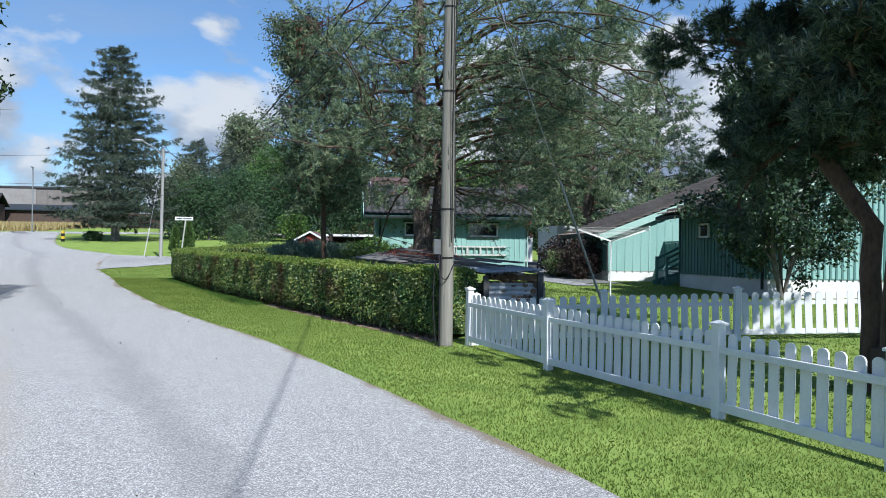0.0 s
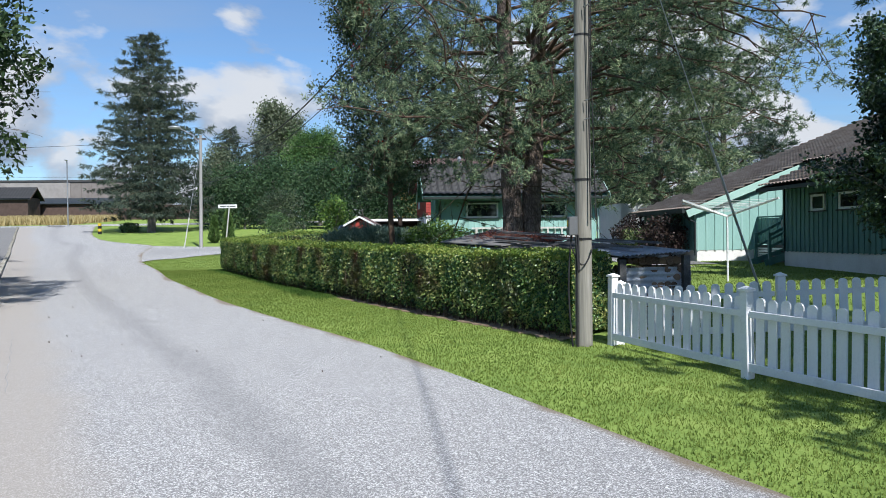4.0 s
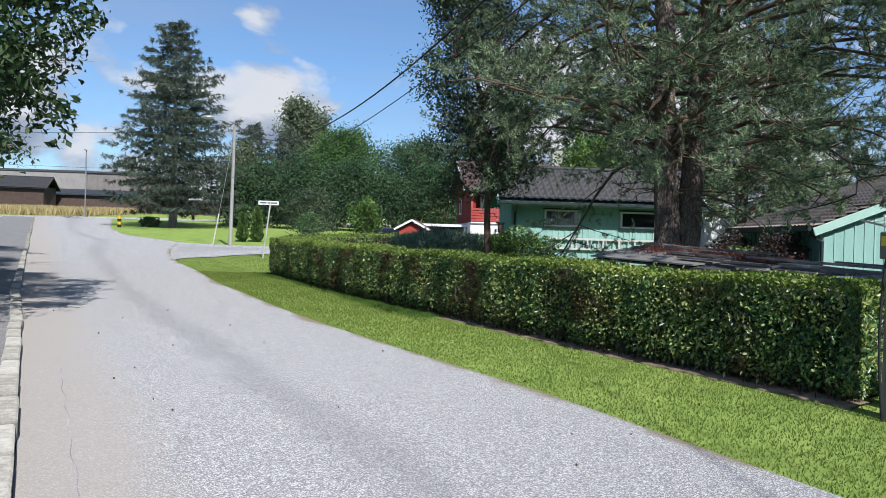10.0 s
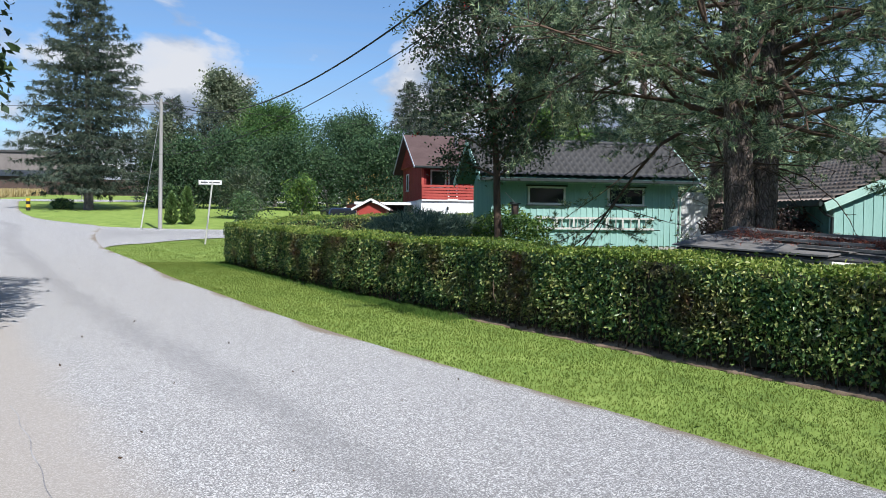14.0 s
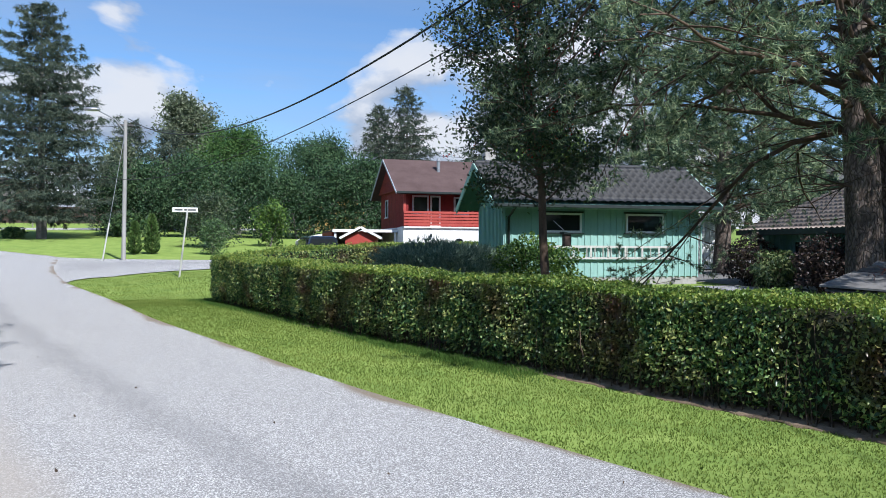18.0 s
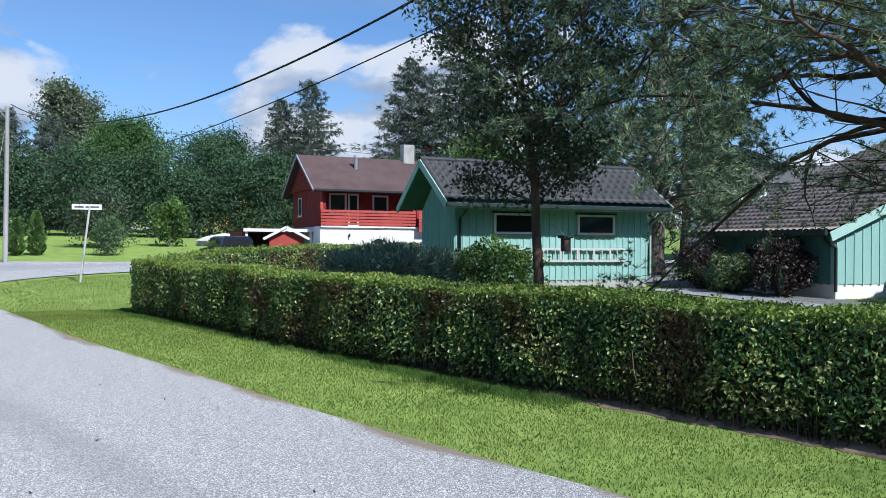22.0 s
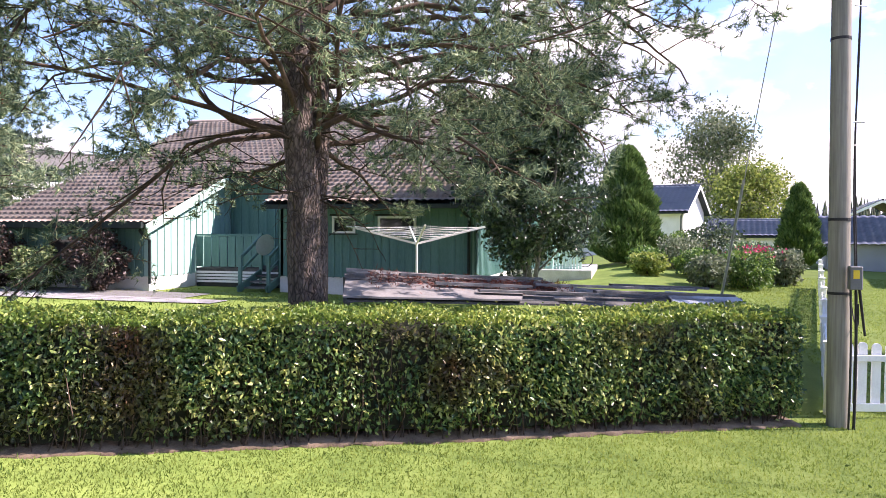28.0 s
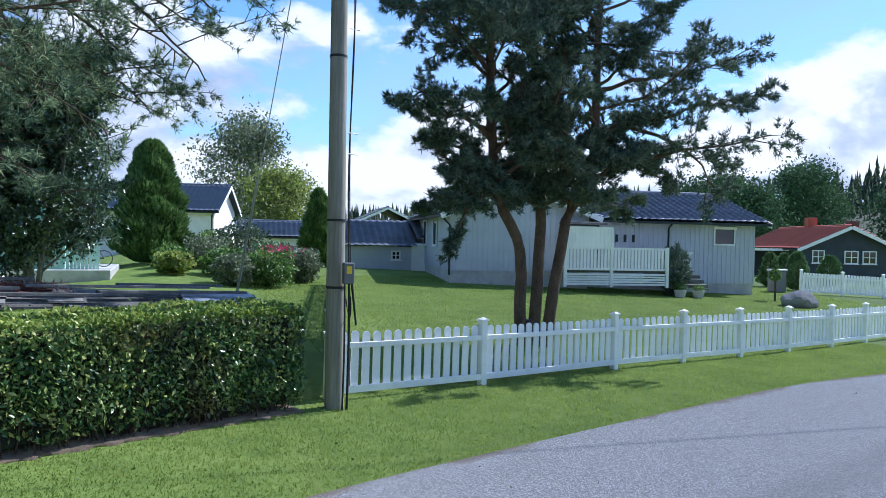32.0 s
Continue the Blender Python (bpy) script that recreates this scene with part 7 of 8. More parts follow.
for i in range(7):
    box("weatherboard", 5.55, -0.45, 2.7 + i * 0.17, 8.6, -0.42, 2.85 + i * 0.17, M_RAILRED, rh)
box("balcony_floor", 0, -0.12, 2.88, 5.6, 1.0, 2.96, M_WHITE, rh)
window(rh, 1.25, 0.97, 3.75, 0, 1.0, 1.05, bar=0.1)
window(rh, 2.15, 0.97, 3.0, 0, 0.62, 1.8, bar=0.1)
window(rh, 3.75, 0.97, 3.7, 0, 0.95, 1.05, bar=0.1)
window(rh, 0.06, 4.6, 3.6, -90, 0.75, 1.1)
window(rh, 6.6, -0.02, 1.7, 0, 0.8, 0.7)
bm = bmesh.new()
bmesh.ops.create_cone(bm, cap_ends=True, segments=20, radius1=0.30, radius2=0.30, depth=0.04, matrix=Matrix.Translation((3.3, -0.02, 2.0)) @ Matrix.Rotation(math.pi / 2, 4, "X"))
bmesh.ops.bisect_plane(bm, geom=bm.verts[:] + bm.edges[:] + bm.faces[:], plane_co=(0, 0, 2.0), plane_no=(0, 0, -1), clear_outer=True)
part("fanlight", bm, M_GLASS, rh, "half-round basement window")
rod("wall_lamp", (1.6, -0.1, 2.35), (1.6, -0.1, 2.55), 0.05, M_DARKTRIM, rh)
slab("roof", [(-0.5, -0.5, 4.88), (11.4, -0.5, 4.88), (11.4, 3.2, 7.10), (-0.5, 3.2, 7.10)], 0.12, M_BRFELT, rh, "brown felt roof")
slab("roof", [(-0.5, 6.9, 4.88), (11.4, 6.9, 4.88), (11.4, 3.2, 7.10), (-0.5, 3.2, 7.10)], 0.12, M_BRFELT, rh)
beam("bargeboard", (-0.53, -0.5, 4.82), (-0.53, 3.2, 7.04), 0.04, 0.12, M_GREYP, rh)
beam("bargeboard", (-0.53, 6.9, 4.82), (-0.53, 3.2, 7.04), 0.04, 0.12, M_GREYP, rh)
beam("gutter", (-0.5, -0.55, 4.86), (11.4, -0.55, 4.86), 0.1, 0.1, M_DARKTRIM, rh)
box("chimney", 5.9, 2.8, 6.8, 6.6, 3.4, 8.0, M_CONC, rh, "short pale grey chimney", bev=0.02)
rod("vent_pipe", (2.6, 1.9, 6.2), (2.6, 1.9, 6.95), 0.11, M_METAL, rh)
bm = bmesh.new()
bmesh.ops.create_cone(bm, cap_ends=True, segments=12, radius1=0.17, radius2=0.05, depth=0.18, matrix=Matrix.Translation((2.6, 1.9, 7.02)))
part("vent_cap", bm, M_METAL, rh)
# carport beside it
cp = thing("carport", 0.9, 54.4, 0.0, "flat-roofed dark carport with thin white fascia beside the red house", "carport", turn=2.5)
box("roof", 0, 0, 2.64, 3.85, 4.5, 2.74, M_BRFELT, cp)
box("fascia", -0.02, -0.04, 2.64, 3.85, 0.0, 2.8, M_WHITE, cp)
for px2 in (0.1, 3.6):
    box("post", px2, 0.1, 0.7, px2 + 0.12, 0.22, 2.64, M_WHITE, cp)
box("back_wall", 0, 4.4, 0.7, 3.85, 4.5, 2.64, M_BROWN, cp)
box("side_wall", -0.02, 0.3, 0.7, 0.08, 4.4, 2.64, M_RED, cp)
# little red playhouse
dh = thing("playhouse", 0.55, 40.2, gz(0.55, 40.2), "small red playhouse with a white edged roof", "playhouse", turn=-12)
prism("body", [(-0.6, 0), (0.6, 0), (0.6, 1.36), (0, 1.62), (-0.6, 1.36)], "y", -0.0, 1.3, M_RAILRED, dh)
for s2 in (-1, 1):
    slab("roof", [(s2 * 0.78, -0.15, 1.34), (s2 * 0.78, 1.45, 1.34), (0, 1.45, 1.78), (0, -0.15, 1.78)], 0.05, M_BRFELT, dh)
    beam("bargeboard", (s2 * 0.80, -0.17, 1.32), (0, -0.17, 1.75), 0.03, 0.09, M_WHITE, dh, "white bargeboard")
# parked estate car
car = thing("car", -0.15, 48.4, 0.86, "dark blue estate car parked on the drive", "car", turn=8)
bm = bmesh.new()
prof = [(-0.84, 0.25), (-0.86, 0.75), (-0.80, 0.92), (-0.66, 1.38), (-0.5, 1.46), (0.5, 1.46), (0.66, 1.38), (0.80, 0.92), (0.86, 0.75), (0.84, 0.25)]
rings = []
for yy, sc, top in ((-0.02, 0.94, 0.97), (0.12, 1.0, 1.0), (2.4, 1.0, 1.0), (3.0, 0.98, 0.66), (4.1, 0.95, 0.6), (4.25, 0.85, 0.52)):
    rings.append([bm.verts.new((u * sc, yy, min(v, 1.46 * top) if v > 0.8 else v)) for u, v in prof])
for a, b in zip(rings, rings[1:]):
    for i in range(len(prof) - 1):
        bm.faces.new((a[i], a[i + 1], b[i + 1], b[i]))
bm.faces.new(rings[0])
bm.faces.new(rings[-1][::-1])
part("body", bm, M_CARPAINT, car)
prism("rear_window", [(-0.64, 0.98), (0.64, 0.98), (0.56, 1.32), (-0.56, 1.32)], "y", -0.045, -0.015, M_GLASS, car)
for s2 in (-1, 1):
    box("tail_light", s2 * 0.74 - 0.08, -0.05, 0.72, s2 * 0.74 + 0.08, -0.01, 0.96, M_LAMPRED, car)
    box("side_window", s2 * 0.775 - 0.02, 0.3, 0.98, s2 * 0.775 + 0.02, 2.2, 1.3, M_GLASS, car)
    for wy in (0.75, 3.35):
        bm = bmesh.new()
        bmesh.ops.create_cone(bm, cap_ends=True, segments=18, radius1=0.31, radius2=0.31, depth=0.2, matrix=Matrix.Translation((s2 * 0.76, wy, 0.31)) @ Matrix.Rotation(math.pi / 2, 4, "Y"))
        part("wheel", bm, M_RUBBER, car)
box("number_plate", -0.26, -0.055, 0.55, 0.26, -0.03, 0.66, M_WHITE, car)
box("bumper", -0.84, -0.1, 0.28, 0.84, 0.05, 0.5, M_CARPAINT, car, bev=0.03)
# house behind the trees
bh = thing("house", 3.5, 112, gz(3.5, 112), "far house with a grey-brown roof behind trees", "house", turn=-15)
box("wall", 0, 0, 0, 12, 8, 5.5, M_OCHRE, bh)
gable_roof(bh, 0, 12, 0, 8, 5.5, 9.0, M_GREYBR, 0.5, tile=0.6, row=0.6, barge=M_BROWN)
# white house with balcony seen over the green house
vb = thing("house", 29.36, 48.94, 0, "white house with a glazed veranda behind the garden trees", "house", turn=-19)
box("wall", 0, 1.8, 0.8, 9, 9, 5.9, M_PLASTER, vb)
box("balcony_floor", 0, -0.1, 3.95, 9, 1.8, 4.1, M_WHITE, vb)
for i in range(50):
    box("baluster", 0.03 + i * 0.17, -0.1, 4.1, 0.14 + i * 0.17, -0.07, 4.95, M_WHITE, vb)
box("hand_rail", 0, -0.13, 4.95, 9, -0.04, 5.02, M_WHITE, vb)
box("veranda_beam", 0.6, 0.2, 5.65, 9, 0.35, 5.85, M_WHITE, vb)
for i in range(7):
    box("veranda_post", 0.7 + i * 1.1, 0.2, 4.1, 0.82 + i * 1.1, 0.32, 5.65, M_WHITE, vb)
box("finial_post", 4.9, -0.1, 4.1, 5.02, 0.0, 5.9, M_WHITE, vb)
for wx in (1.5, 4.2, 7.0):
    window(vb, wx, 1.78, 4.5, 0, 1.6, 1.2)
gable_roof(vb, 0.2, 9, 0.4, 9, 5.85, 7.3, M_TILEBK, 0.4, tile=0.5, row=0.5, barge=M_GREYP)
# red tiled roof in the distance
dr2 = thing("house", 44, 51, gz(44, 51), "distant house with an orange tiled roof", "house")
box("wall", 0, 0, 0, 9, 7, 4.2, M_PLASTER, dr2)
gable_roof(dr2, 0, 9, 0, 7, 4.2, 6.4, M_TILERD, 0.5, axis="y", tile=0.6, row=0.6)

# grey bungalow across the lawn
wh = thing("bungalow", 21.0, 5.0, 0.24, "pale grey bungalow with glazed blue-black roof tiles", "house", turn=-100.3)
box("foundation", 0.03, 0.03, -0.3, 5.4, 8.5, 0.72, M_CONC, wh, "grey concrete foundation")
prism("wall", [(0, 0.72), (5.4, 0.72), (5.4, 2.95), (2.7, 3.95), (0, 2.95)], "y", 0, 8.5, M_GREYP, wh, "pale grey upright cladding")
battens(wh, 0.08, 5.32, lambda u: 0.70, lambda u: 2.93 + 1.0 * (1 - abs(u - 2.7) / 2.7), 0, 0, 0, M_GREYP, 0.2, 0.05)
window(wh, -0.02, 3.0, 1.6, -90, 0.9, 1.1)
window(wh, -0.02, 5.6, 1.6, -90, 0.9, 1.1)
gable_roof(wh, 0, 5.4, 0, 8.5, 2.95, 3.98, M_TILEBL, 0.4, axis="y")
downpipe(wh, [(-0.35, -0.3, 2.7), (-0.1, -0.06, 2.5), (0.0, -0.06, 2.4), (0.0, -0.06, 0.55)])
box("foundation", 5.43, 0.93, -0.3, 12.9, 8.5, 0.30, M_CONC, wh)
box("wall", 5.4, 0.9, 0.3, 12.95, 8.6, 2.9, M_GREYP, wh)
battens(wh, 0.1, 7.5, lambda u: 0.28, lambda u: 2.88, 0, 5.4, 0.9, M_GREYP, 0.2, 0.05)
gable_roof(wh, 5.4, 12.95, 0.9, 8.6, 2.9, 4.15, M_TILEBL, 0.45)
window(wh, 11.55, 0.88, 1.85, 0, 0.95, 0.75, sill=False)
box("awning", 11.05, 0.78, 2.5, 12.05, 0.9, 2.62, M_WHITE, wh)
downpipe(wh, [(9.1, 0.5, 2.7), (9.1, 0.84, 2.5), (9.1, 0.84, 0.6)])
for hx3 in (6.9, 7.25, 7.6):
    box("wall_ornament", hx3 - 0.05, 0.82, 1.9, hx3 + 0.05, 0.86, 2.2, M_DARKTRIM, wh)
# white deck screens
dk = thing("garden_deck", 21.0, 5.0, 0.24, "white painted garden deck with slatted screens", "deck", turn=-100.3)
box("deck_floor", 4.0, -1.5, 0.78, 7.85, -0.06, 0.86, M_GREYWD, dk)
for i in range(5):
    box("skirt_board", 3.95, -1.56, 0.32 + i * 0.09, 7.9, -1.53, 0.385 + i * 0.09, M_WHITE, dk)
for i in range(30):
    box("rail_slat", 4.0 + i * 0.13, -1.55, 0.9, 4.08 + i * 0.13, -1.53, 1.62, M_WHITE, dk)
for zz in (0.86, 1.62):
    box("rail", 3.95, -1.58, zz, 7.9, -1.5, zz + 0.07, M_WHITE, dk)
for i in range(11):
    box("screen_board", 4.0 + i * 0.155, -1.57, 1.69, 4.145 + i * 0.155, -1.55, 2.36, M_WHITE, dk)
box("screen_cap", 3.95, -1.6, 2.36, 5.72, -1.52, 2.42, M_WHITE, dk)
for px2 in (3.95, 5.7, 7.86):
    box("post", px2 - 0.05, -1.6, 0.25, px2 + 0.05, -1.5, 2.38 if px2 < 6 else 1.72, M_WHITE, dk)
for i in range(5):
    box("rail_slat", 8.95 + i * 0.09, -0.5, 0.75, 9.02 + i * 0.09, -0.48, 1.5, M_WHITE, dk)
box("rail", 8.93, -0.52, 1.5, 9.42, -0.46, 1.56, M_WHITE, dk)
for i in range(3):
    box("step", 7.95, -1.4 + i * 0.3, 0.25 + i * 0.16, 9.6, 0.6, 0.37 + i * 0.16, M_GREYWD, dk)
# covered seat frame on the deck
sw = thing("garden_swing", 21.0, 5.0, 0.24, "dark framed canopy seat standing on the deck", "garden seat", turn=-100.3)
for ux in (4.25, 5.55):
    rod("frame_post", (ux, -0.6, 0.86), (ux, -0.6, 2.5), 0.03, M_DARKTRIM, sw)
rod("frame_bar", (4.25, -0.6, 2.5), (5.55, -0.6, 2.5), 0.03, M_DARKTRIM, sw)
box("canopy", 4.15, -1.0, 2.52, 5.75, -0.2, 2.6, M_GREYWD, sw, "grey weathered canopy", bev=0.01)
for i, (fx, fy) in enumerate(((8.3, -1.75), (9.1, -1.6))):
    c = Matrix.Rotation(radians(-100.3), 3, "Z") @ Vector((fx, fy, 0)) + Vector((21.0, 5.0, 0))
    pt = thing("flower_pot", c.x, c.y, gz(c.x, c.y), "grey flower pot with a small plant by the steps", "flower pot", group="flower pots")
    bm = bmesh.new()
    bmesh.ops.create_cone(bm, cap_ends=True, segments=14, radius1=0.16, radius2=0.24, depth=0.28, matrix=Matrix.Translation((0, 0, 0.14)))
    part("pot", bm, M_CONC, pt)
    r6 = np.random.default_rng(70 + i)
    V, F = scatter_leaves(np.c_[r6.normal(0, 0.13, 260), r6.normal(0, 0.13, 260), 0.28 + np.abs(r6.normal(0, 0.10, 260))], 0.07, r6)
    tagged(fast("plant_growth", V, F, M_LEAF, pt), "small green plant", kind="stuff")
c = Matrix.Rotation(radians(-100.3), 3, "Z") @ Vector((8.35, -1.2, 0)) + Vector((21.0, 5.0, 0))
shrub("dwarf_pine", c.x, c.y, 1.1, 1.0, 1.9, "shaggy small conifer by the deck steps", 66, 900, 0.2, M_DNEEDLE, needle=True)

# grey garage and low outbuildings beyond the lawn
og = thing("outbuilding", 27.3, 7.6, 0.0, "low grey outbuilding with a glazed tile roof", "outbuilding", turn=-97)
box("wall", 0, 0, 0.2, 3.1, 4, 1.75, M_GREYP, og)
box("wall", 3.1, -0.1, 0.2, 4.4, 4, 1.9, M_WHITE, og)
tiled_roof("roof_tiles", (-0.2, -0.35, 1.72), (3.3, -0.35, 1.72), (-0.2, 2.0, 2.92), (3.3, 2.0, 2.92), M_TILEBL, og, 0.33, 0.38)
tiled_roof("roof_tiles", (3.3, -0.45, 2.05), (4.7, -0.45, 2.05), (3.3, 2.0, 3.0), (4.7, 2.0, 3.0), M_TILEBL, og, 0.33, 0.38)
slab("roof_deck", [(-0.2, 2.0, 2.9), (4.7, 2.0, 2.95), (4.7, 4.3, 1.8), (-0.2, 4.3, 1.8)], 0.08, M_TILEBL, og)
prism("gable_wall", [(0, 1.72), (4, 1.72), (2.0, 2.85)], "x", 0.0, 0.1, M_GREYP, og)
window(og, 2.4, -0.02, 1.15, 0, 0.42, 0.42, mull=(0.5,), cross=(0.5,))
og2 = thing("outbuilding", 44.6, 10.2, 0.4, "far low white outbuilding with a blue-black roof", "outbuilding", turn=-97)
box("wall", 0, 0, 0, 5.0, 4, 1.8, M_PLASTER, og2)
gable_roof(og2, 0, 5.0, 0, 4, 1.8, 2.7, M_TILEBL, 0.3)
wh2 = thing("house", 43.6, 11.9, 0.5, "white house with a dark tiled gable roof beyond the garden", "house", turn=-107)
box("wall", -8, 0, 0, 0, 6, 3.2, M_PLASTER, wh2)
prism("gable_wall", [(0, 3.2), (6, 3.2), (3.0, 4.75)], "x", -8, 0, M_PLASTER, wh2)
gable_roof(wh2, -8, 0, 0, 6, 3.25, 4.85, M_TILEBL, 0.4)
downpipe(wh2, [(0.1, -0.35, 3.0), (-0.1, -0.06, 2.8), (-0.1, -0.06, 0.3)])
yh = thing("house", 62, -1.5, 0.4, "far ochre house with a dark roof", "house", turn=-97)
box("wall", 0, 0, 0, 6, 6, 3.2, M_OCHRE, yh)
gable_roof(yh, 0, 6, 0, 6, 3.2, 4.6, M_TILEBL, 0.4, axis="y")
# dark house with red roof
dn = thing("house", 30.4, -21.6, -0.1, "dark blue house with a red tiled roof and white trim", "house", turn=-111)
prism("wall", [(0, 0), (5.6, 0), (5.6, 2.3), (2.8, 3.5), (0, 2.3)], "y", 0, 9, M_NAVY, dn)
gable_roof(dn, 0, 5.6, 0, 9, 2.3, 3.55, M_TILERD, 0.45, axis="y")
window(dn, 1.0, -0.02, 1.25, 0, 0.75, 0.8, mull=(0.5,), cross=(0.5,))
window(dn, 3.0, -0.02, 1.25, 0, 0.85, 0.8, mull=(0.5,), cross=(0.5,))
window(dn, 4.1, -0.02, 1.25, 0, 0.85, 0.8, mull=(0.5,), cross=(0.5,))
box("chimney", 2.5, 4.5, 3.2, 3.1, 5.1, 4.2, M_TILERD, dn, bev=0.02)
box("chimney", 4.6, 3.2, 2.6, 5.2, 3.8, 4.0, M_BROWN, dn, bev=0.02)
box("porch_roof", -1.9, 1.5, 1.95, -0.1, 4.0, 2.1, M_WHITE, dn)
box("porch_wall", -1.8, 3.8, 0, -0.1, 4.0, 1.95, M_NAVY, dn)
cone_tree("thuja_bush", 22.6, -13.3, 0.62, 1.75, "clipped dark thuja cone on the lawn", 71, 2600, M_DLEAF, "clipped thujas", 0.12, 0.45)
cone_tree("thuja_bush", 24.2, -13.2, 0.55, 1.6, "clipped dark thuja cone beside the fence", 72, 2400, M_DLEAF, "clipped thujas", 0.12, 0.45)
cone_tree("thuja_bush", 25.0, -14.9, 0.6, 1.6, "clipped dark thuja cone beyond the fence", 73, 2400, M_DLEAF, "clipped thujas", 0.12, 0.45)
cone_tree("thuja_bush", 25.2, -18.2, 0.7, 1.6, "rounded clipped thuja before the dark house", 74, 2400, M_DLEAF, "clipped thujas", 0.12, 0.4)
bm = bmesh.new()
bmesh.ops.create_icosphere(bm, subdivisions=3, radius=1)
for v in bm.verts:
    k2 = 1 + 0.22 * noise.noise(v.co * 1.3) + 0.08 * noise.noise(v.co * 4)
    v.co = Vector((v.co.x * 0.85 * k2, v.co.y * 0.55 * k2, max(v.co.z, -0.4) * 0.42 * k2))
rk2 = part("boulder", bm, M_ROCK)
rk2.matrix_basis = pose(15.8, -6.5, gz(15.8, -6.5) + 0.16, 0, 0, -70)
tagged(rk2, "grey angular boulder lying on the lawn", "boulder")
fd = thing("bird_feeder", 17.4, -6.9, gz(17.4, -6.9), "round topped shrub standard on a dark stem", "plant")
rod("stem", (0, 0, -0.05), (0, 0, 0.9), 0.04, M_TWIG, fd)
r6 = np.random.default_rng(77)
u6 = r6.normal(size=(900, 3))
u6 /= np.linalg.norm(u6, axis=1, keepdims=True)
V, F = scatter_leaves(u6 * 0.24 * r6.uniform(0.7, 1, 900)[:, None] + np.array([0, 0, 1.0]), 0.07, r6)
fast("crown", V, F, M_LEAF, fd)
bn = thing("wheelie_bin", 21.4, -10.9, gz(21.4, -10.9), "grey bin standing by the house corner", "bin")
box("body", -0.28, -0.3, 0, 0.28, 0.3, 0.95, M_PLASTIC, bn, bev=0.04)
box("lid", -0.3, -0.33, 0.955, 0.3, 0.33, 1.03, M_GREYP, bn, bev=0.02)
nb = thing("nest_box", 8.3, 8.2, 0, "dark wooden box fixed on the pine stem", "box")
box("body", -0.28, -0.12, gz(8.3, 8.2) + 0.25, -0.06, 0.12, gz(8.3, 8.2) + 0.5, M_BROWN, nb, bev=0.01)

# ---------- far end of the road ----------
lp = thing("street_lamp", -10.2, 54.6, gz(-10.2, 54.6), "tall grey wooden lamp pole with cables at the corner", "street lamp")
tubes("pole", [[(np.array([0.012 * z, 0.0, z]), 0.12 - 0.004 * z) for z in np.linspace(-0.2, 7.5, 10)]], M_LAMPPOLE, lp, sides=10)
tubes("arm", [[(np.array(p), 0.035) for p in ((0.05, 0, 6.9), (-0.4, -0.2, 7.5), (-1.2, -0.5, 7.9))]], M_METAL, lp, sides=6)
bm = bmesh.new()
bmesh.ops.create_icosphere(bm, subdivisions=2, radius=1, matrix=Matrix.Translation((-1.45, -0.6, 7.92)) @ Matrix.Diagonal((0.42, 0.2, 0.11, 1)))
part("lamp_head", bm, M_METAL, lp)
box("cross_arm", -0.3, -0.05, 7.2, 0.45, 0.05, 7.3, M_GREYWD, lp)
rod("stay", (0, 0, 6.5), (-0.9, -0.8, 0), 0.012, M_METAL, lp)
rod("stay_guard", (-0.62, -0.55, 2.0), (-0.9, -0.8, 0), 0.04, M_ALU, lp)
sg = thing("street_sign", -6.0, 41.0, gz(-6.0, 41.0), "white street name sign on a slightly leaning pole", "sign")
rod("pole", (-0.14, 0, -0.1), (0.16, 0, 2.55), 0.035, M_ALU, sg)
bp = box("sign_plate", -0.38, -0.02, 2.42, 0.52, 0.02, 2.6, M_WHITE, sg, bev=0.004)
for i, (u, w2) in enumerate(((-0.3, 0.28), (0.03, 0.42))):
    box("text_bar", u, -0.024, 2.48, u + w2, -0.0205, 2.54, M_PLASTIC, bp)
mk = thing("marker_post", -25.0, 78.8, gz(-25.0, 78.8), "yellow and black kerb marker post", "marker post")
for i in range(4):
    bm = bmesh.new()
    bmesh.ops.create_cone(bm, cap_ends=True, segments=10, radius1=0.17, radius2=0.17, depth=0.26, matrix=Matrix.Translation((0, 0, 0.14 + 0.265 * i)))
    part("band", bm, M_YELLOW if i % 2 else M_RUBBER, mk)
for i, (x2, y2, h2) in enumerate(((-38.5, 106.5, 8.6), (-31.0, 118.0, 7.5), (-22.2, 44.5, 5.2))):
    l2 = thing("street_lamp", x2, y2, gz(x2, y2), ("slim grey street lamp beyond the crossing", "far power pole by the factory", "grey lamp post by the pavement")[i], "street lamp")
    rod("pole", (0, 0, -0.1), (0, 0, h2), 0.085, M_METAL if i != 1 else M_POLE, l2)
    box("lamp_head", -0.1, -0.7, h2 - 0.05, 0.1, 0.1, h2 + 0.05, M_METAL, l2, bev=0.02) if i != 1 else box("cross_arm", -0.7, -0.06, h2 - 0.4, 0.7, 0.06, h2 - 0.28, M_GREYWD, l2)
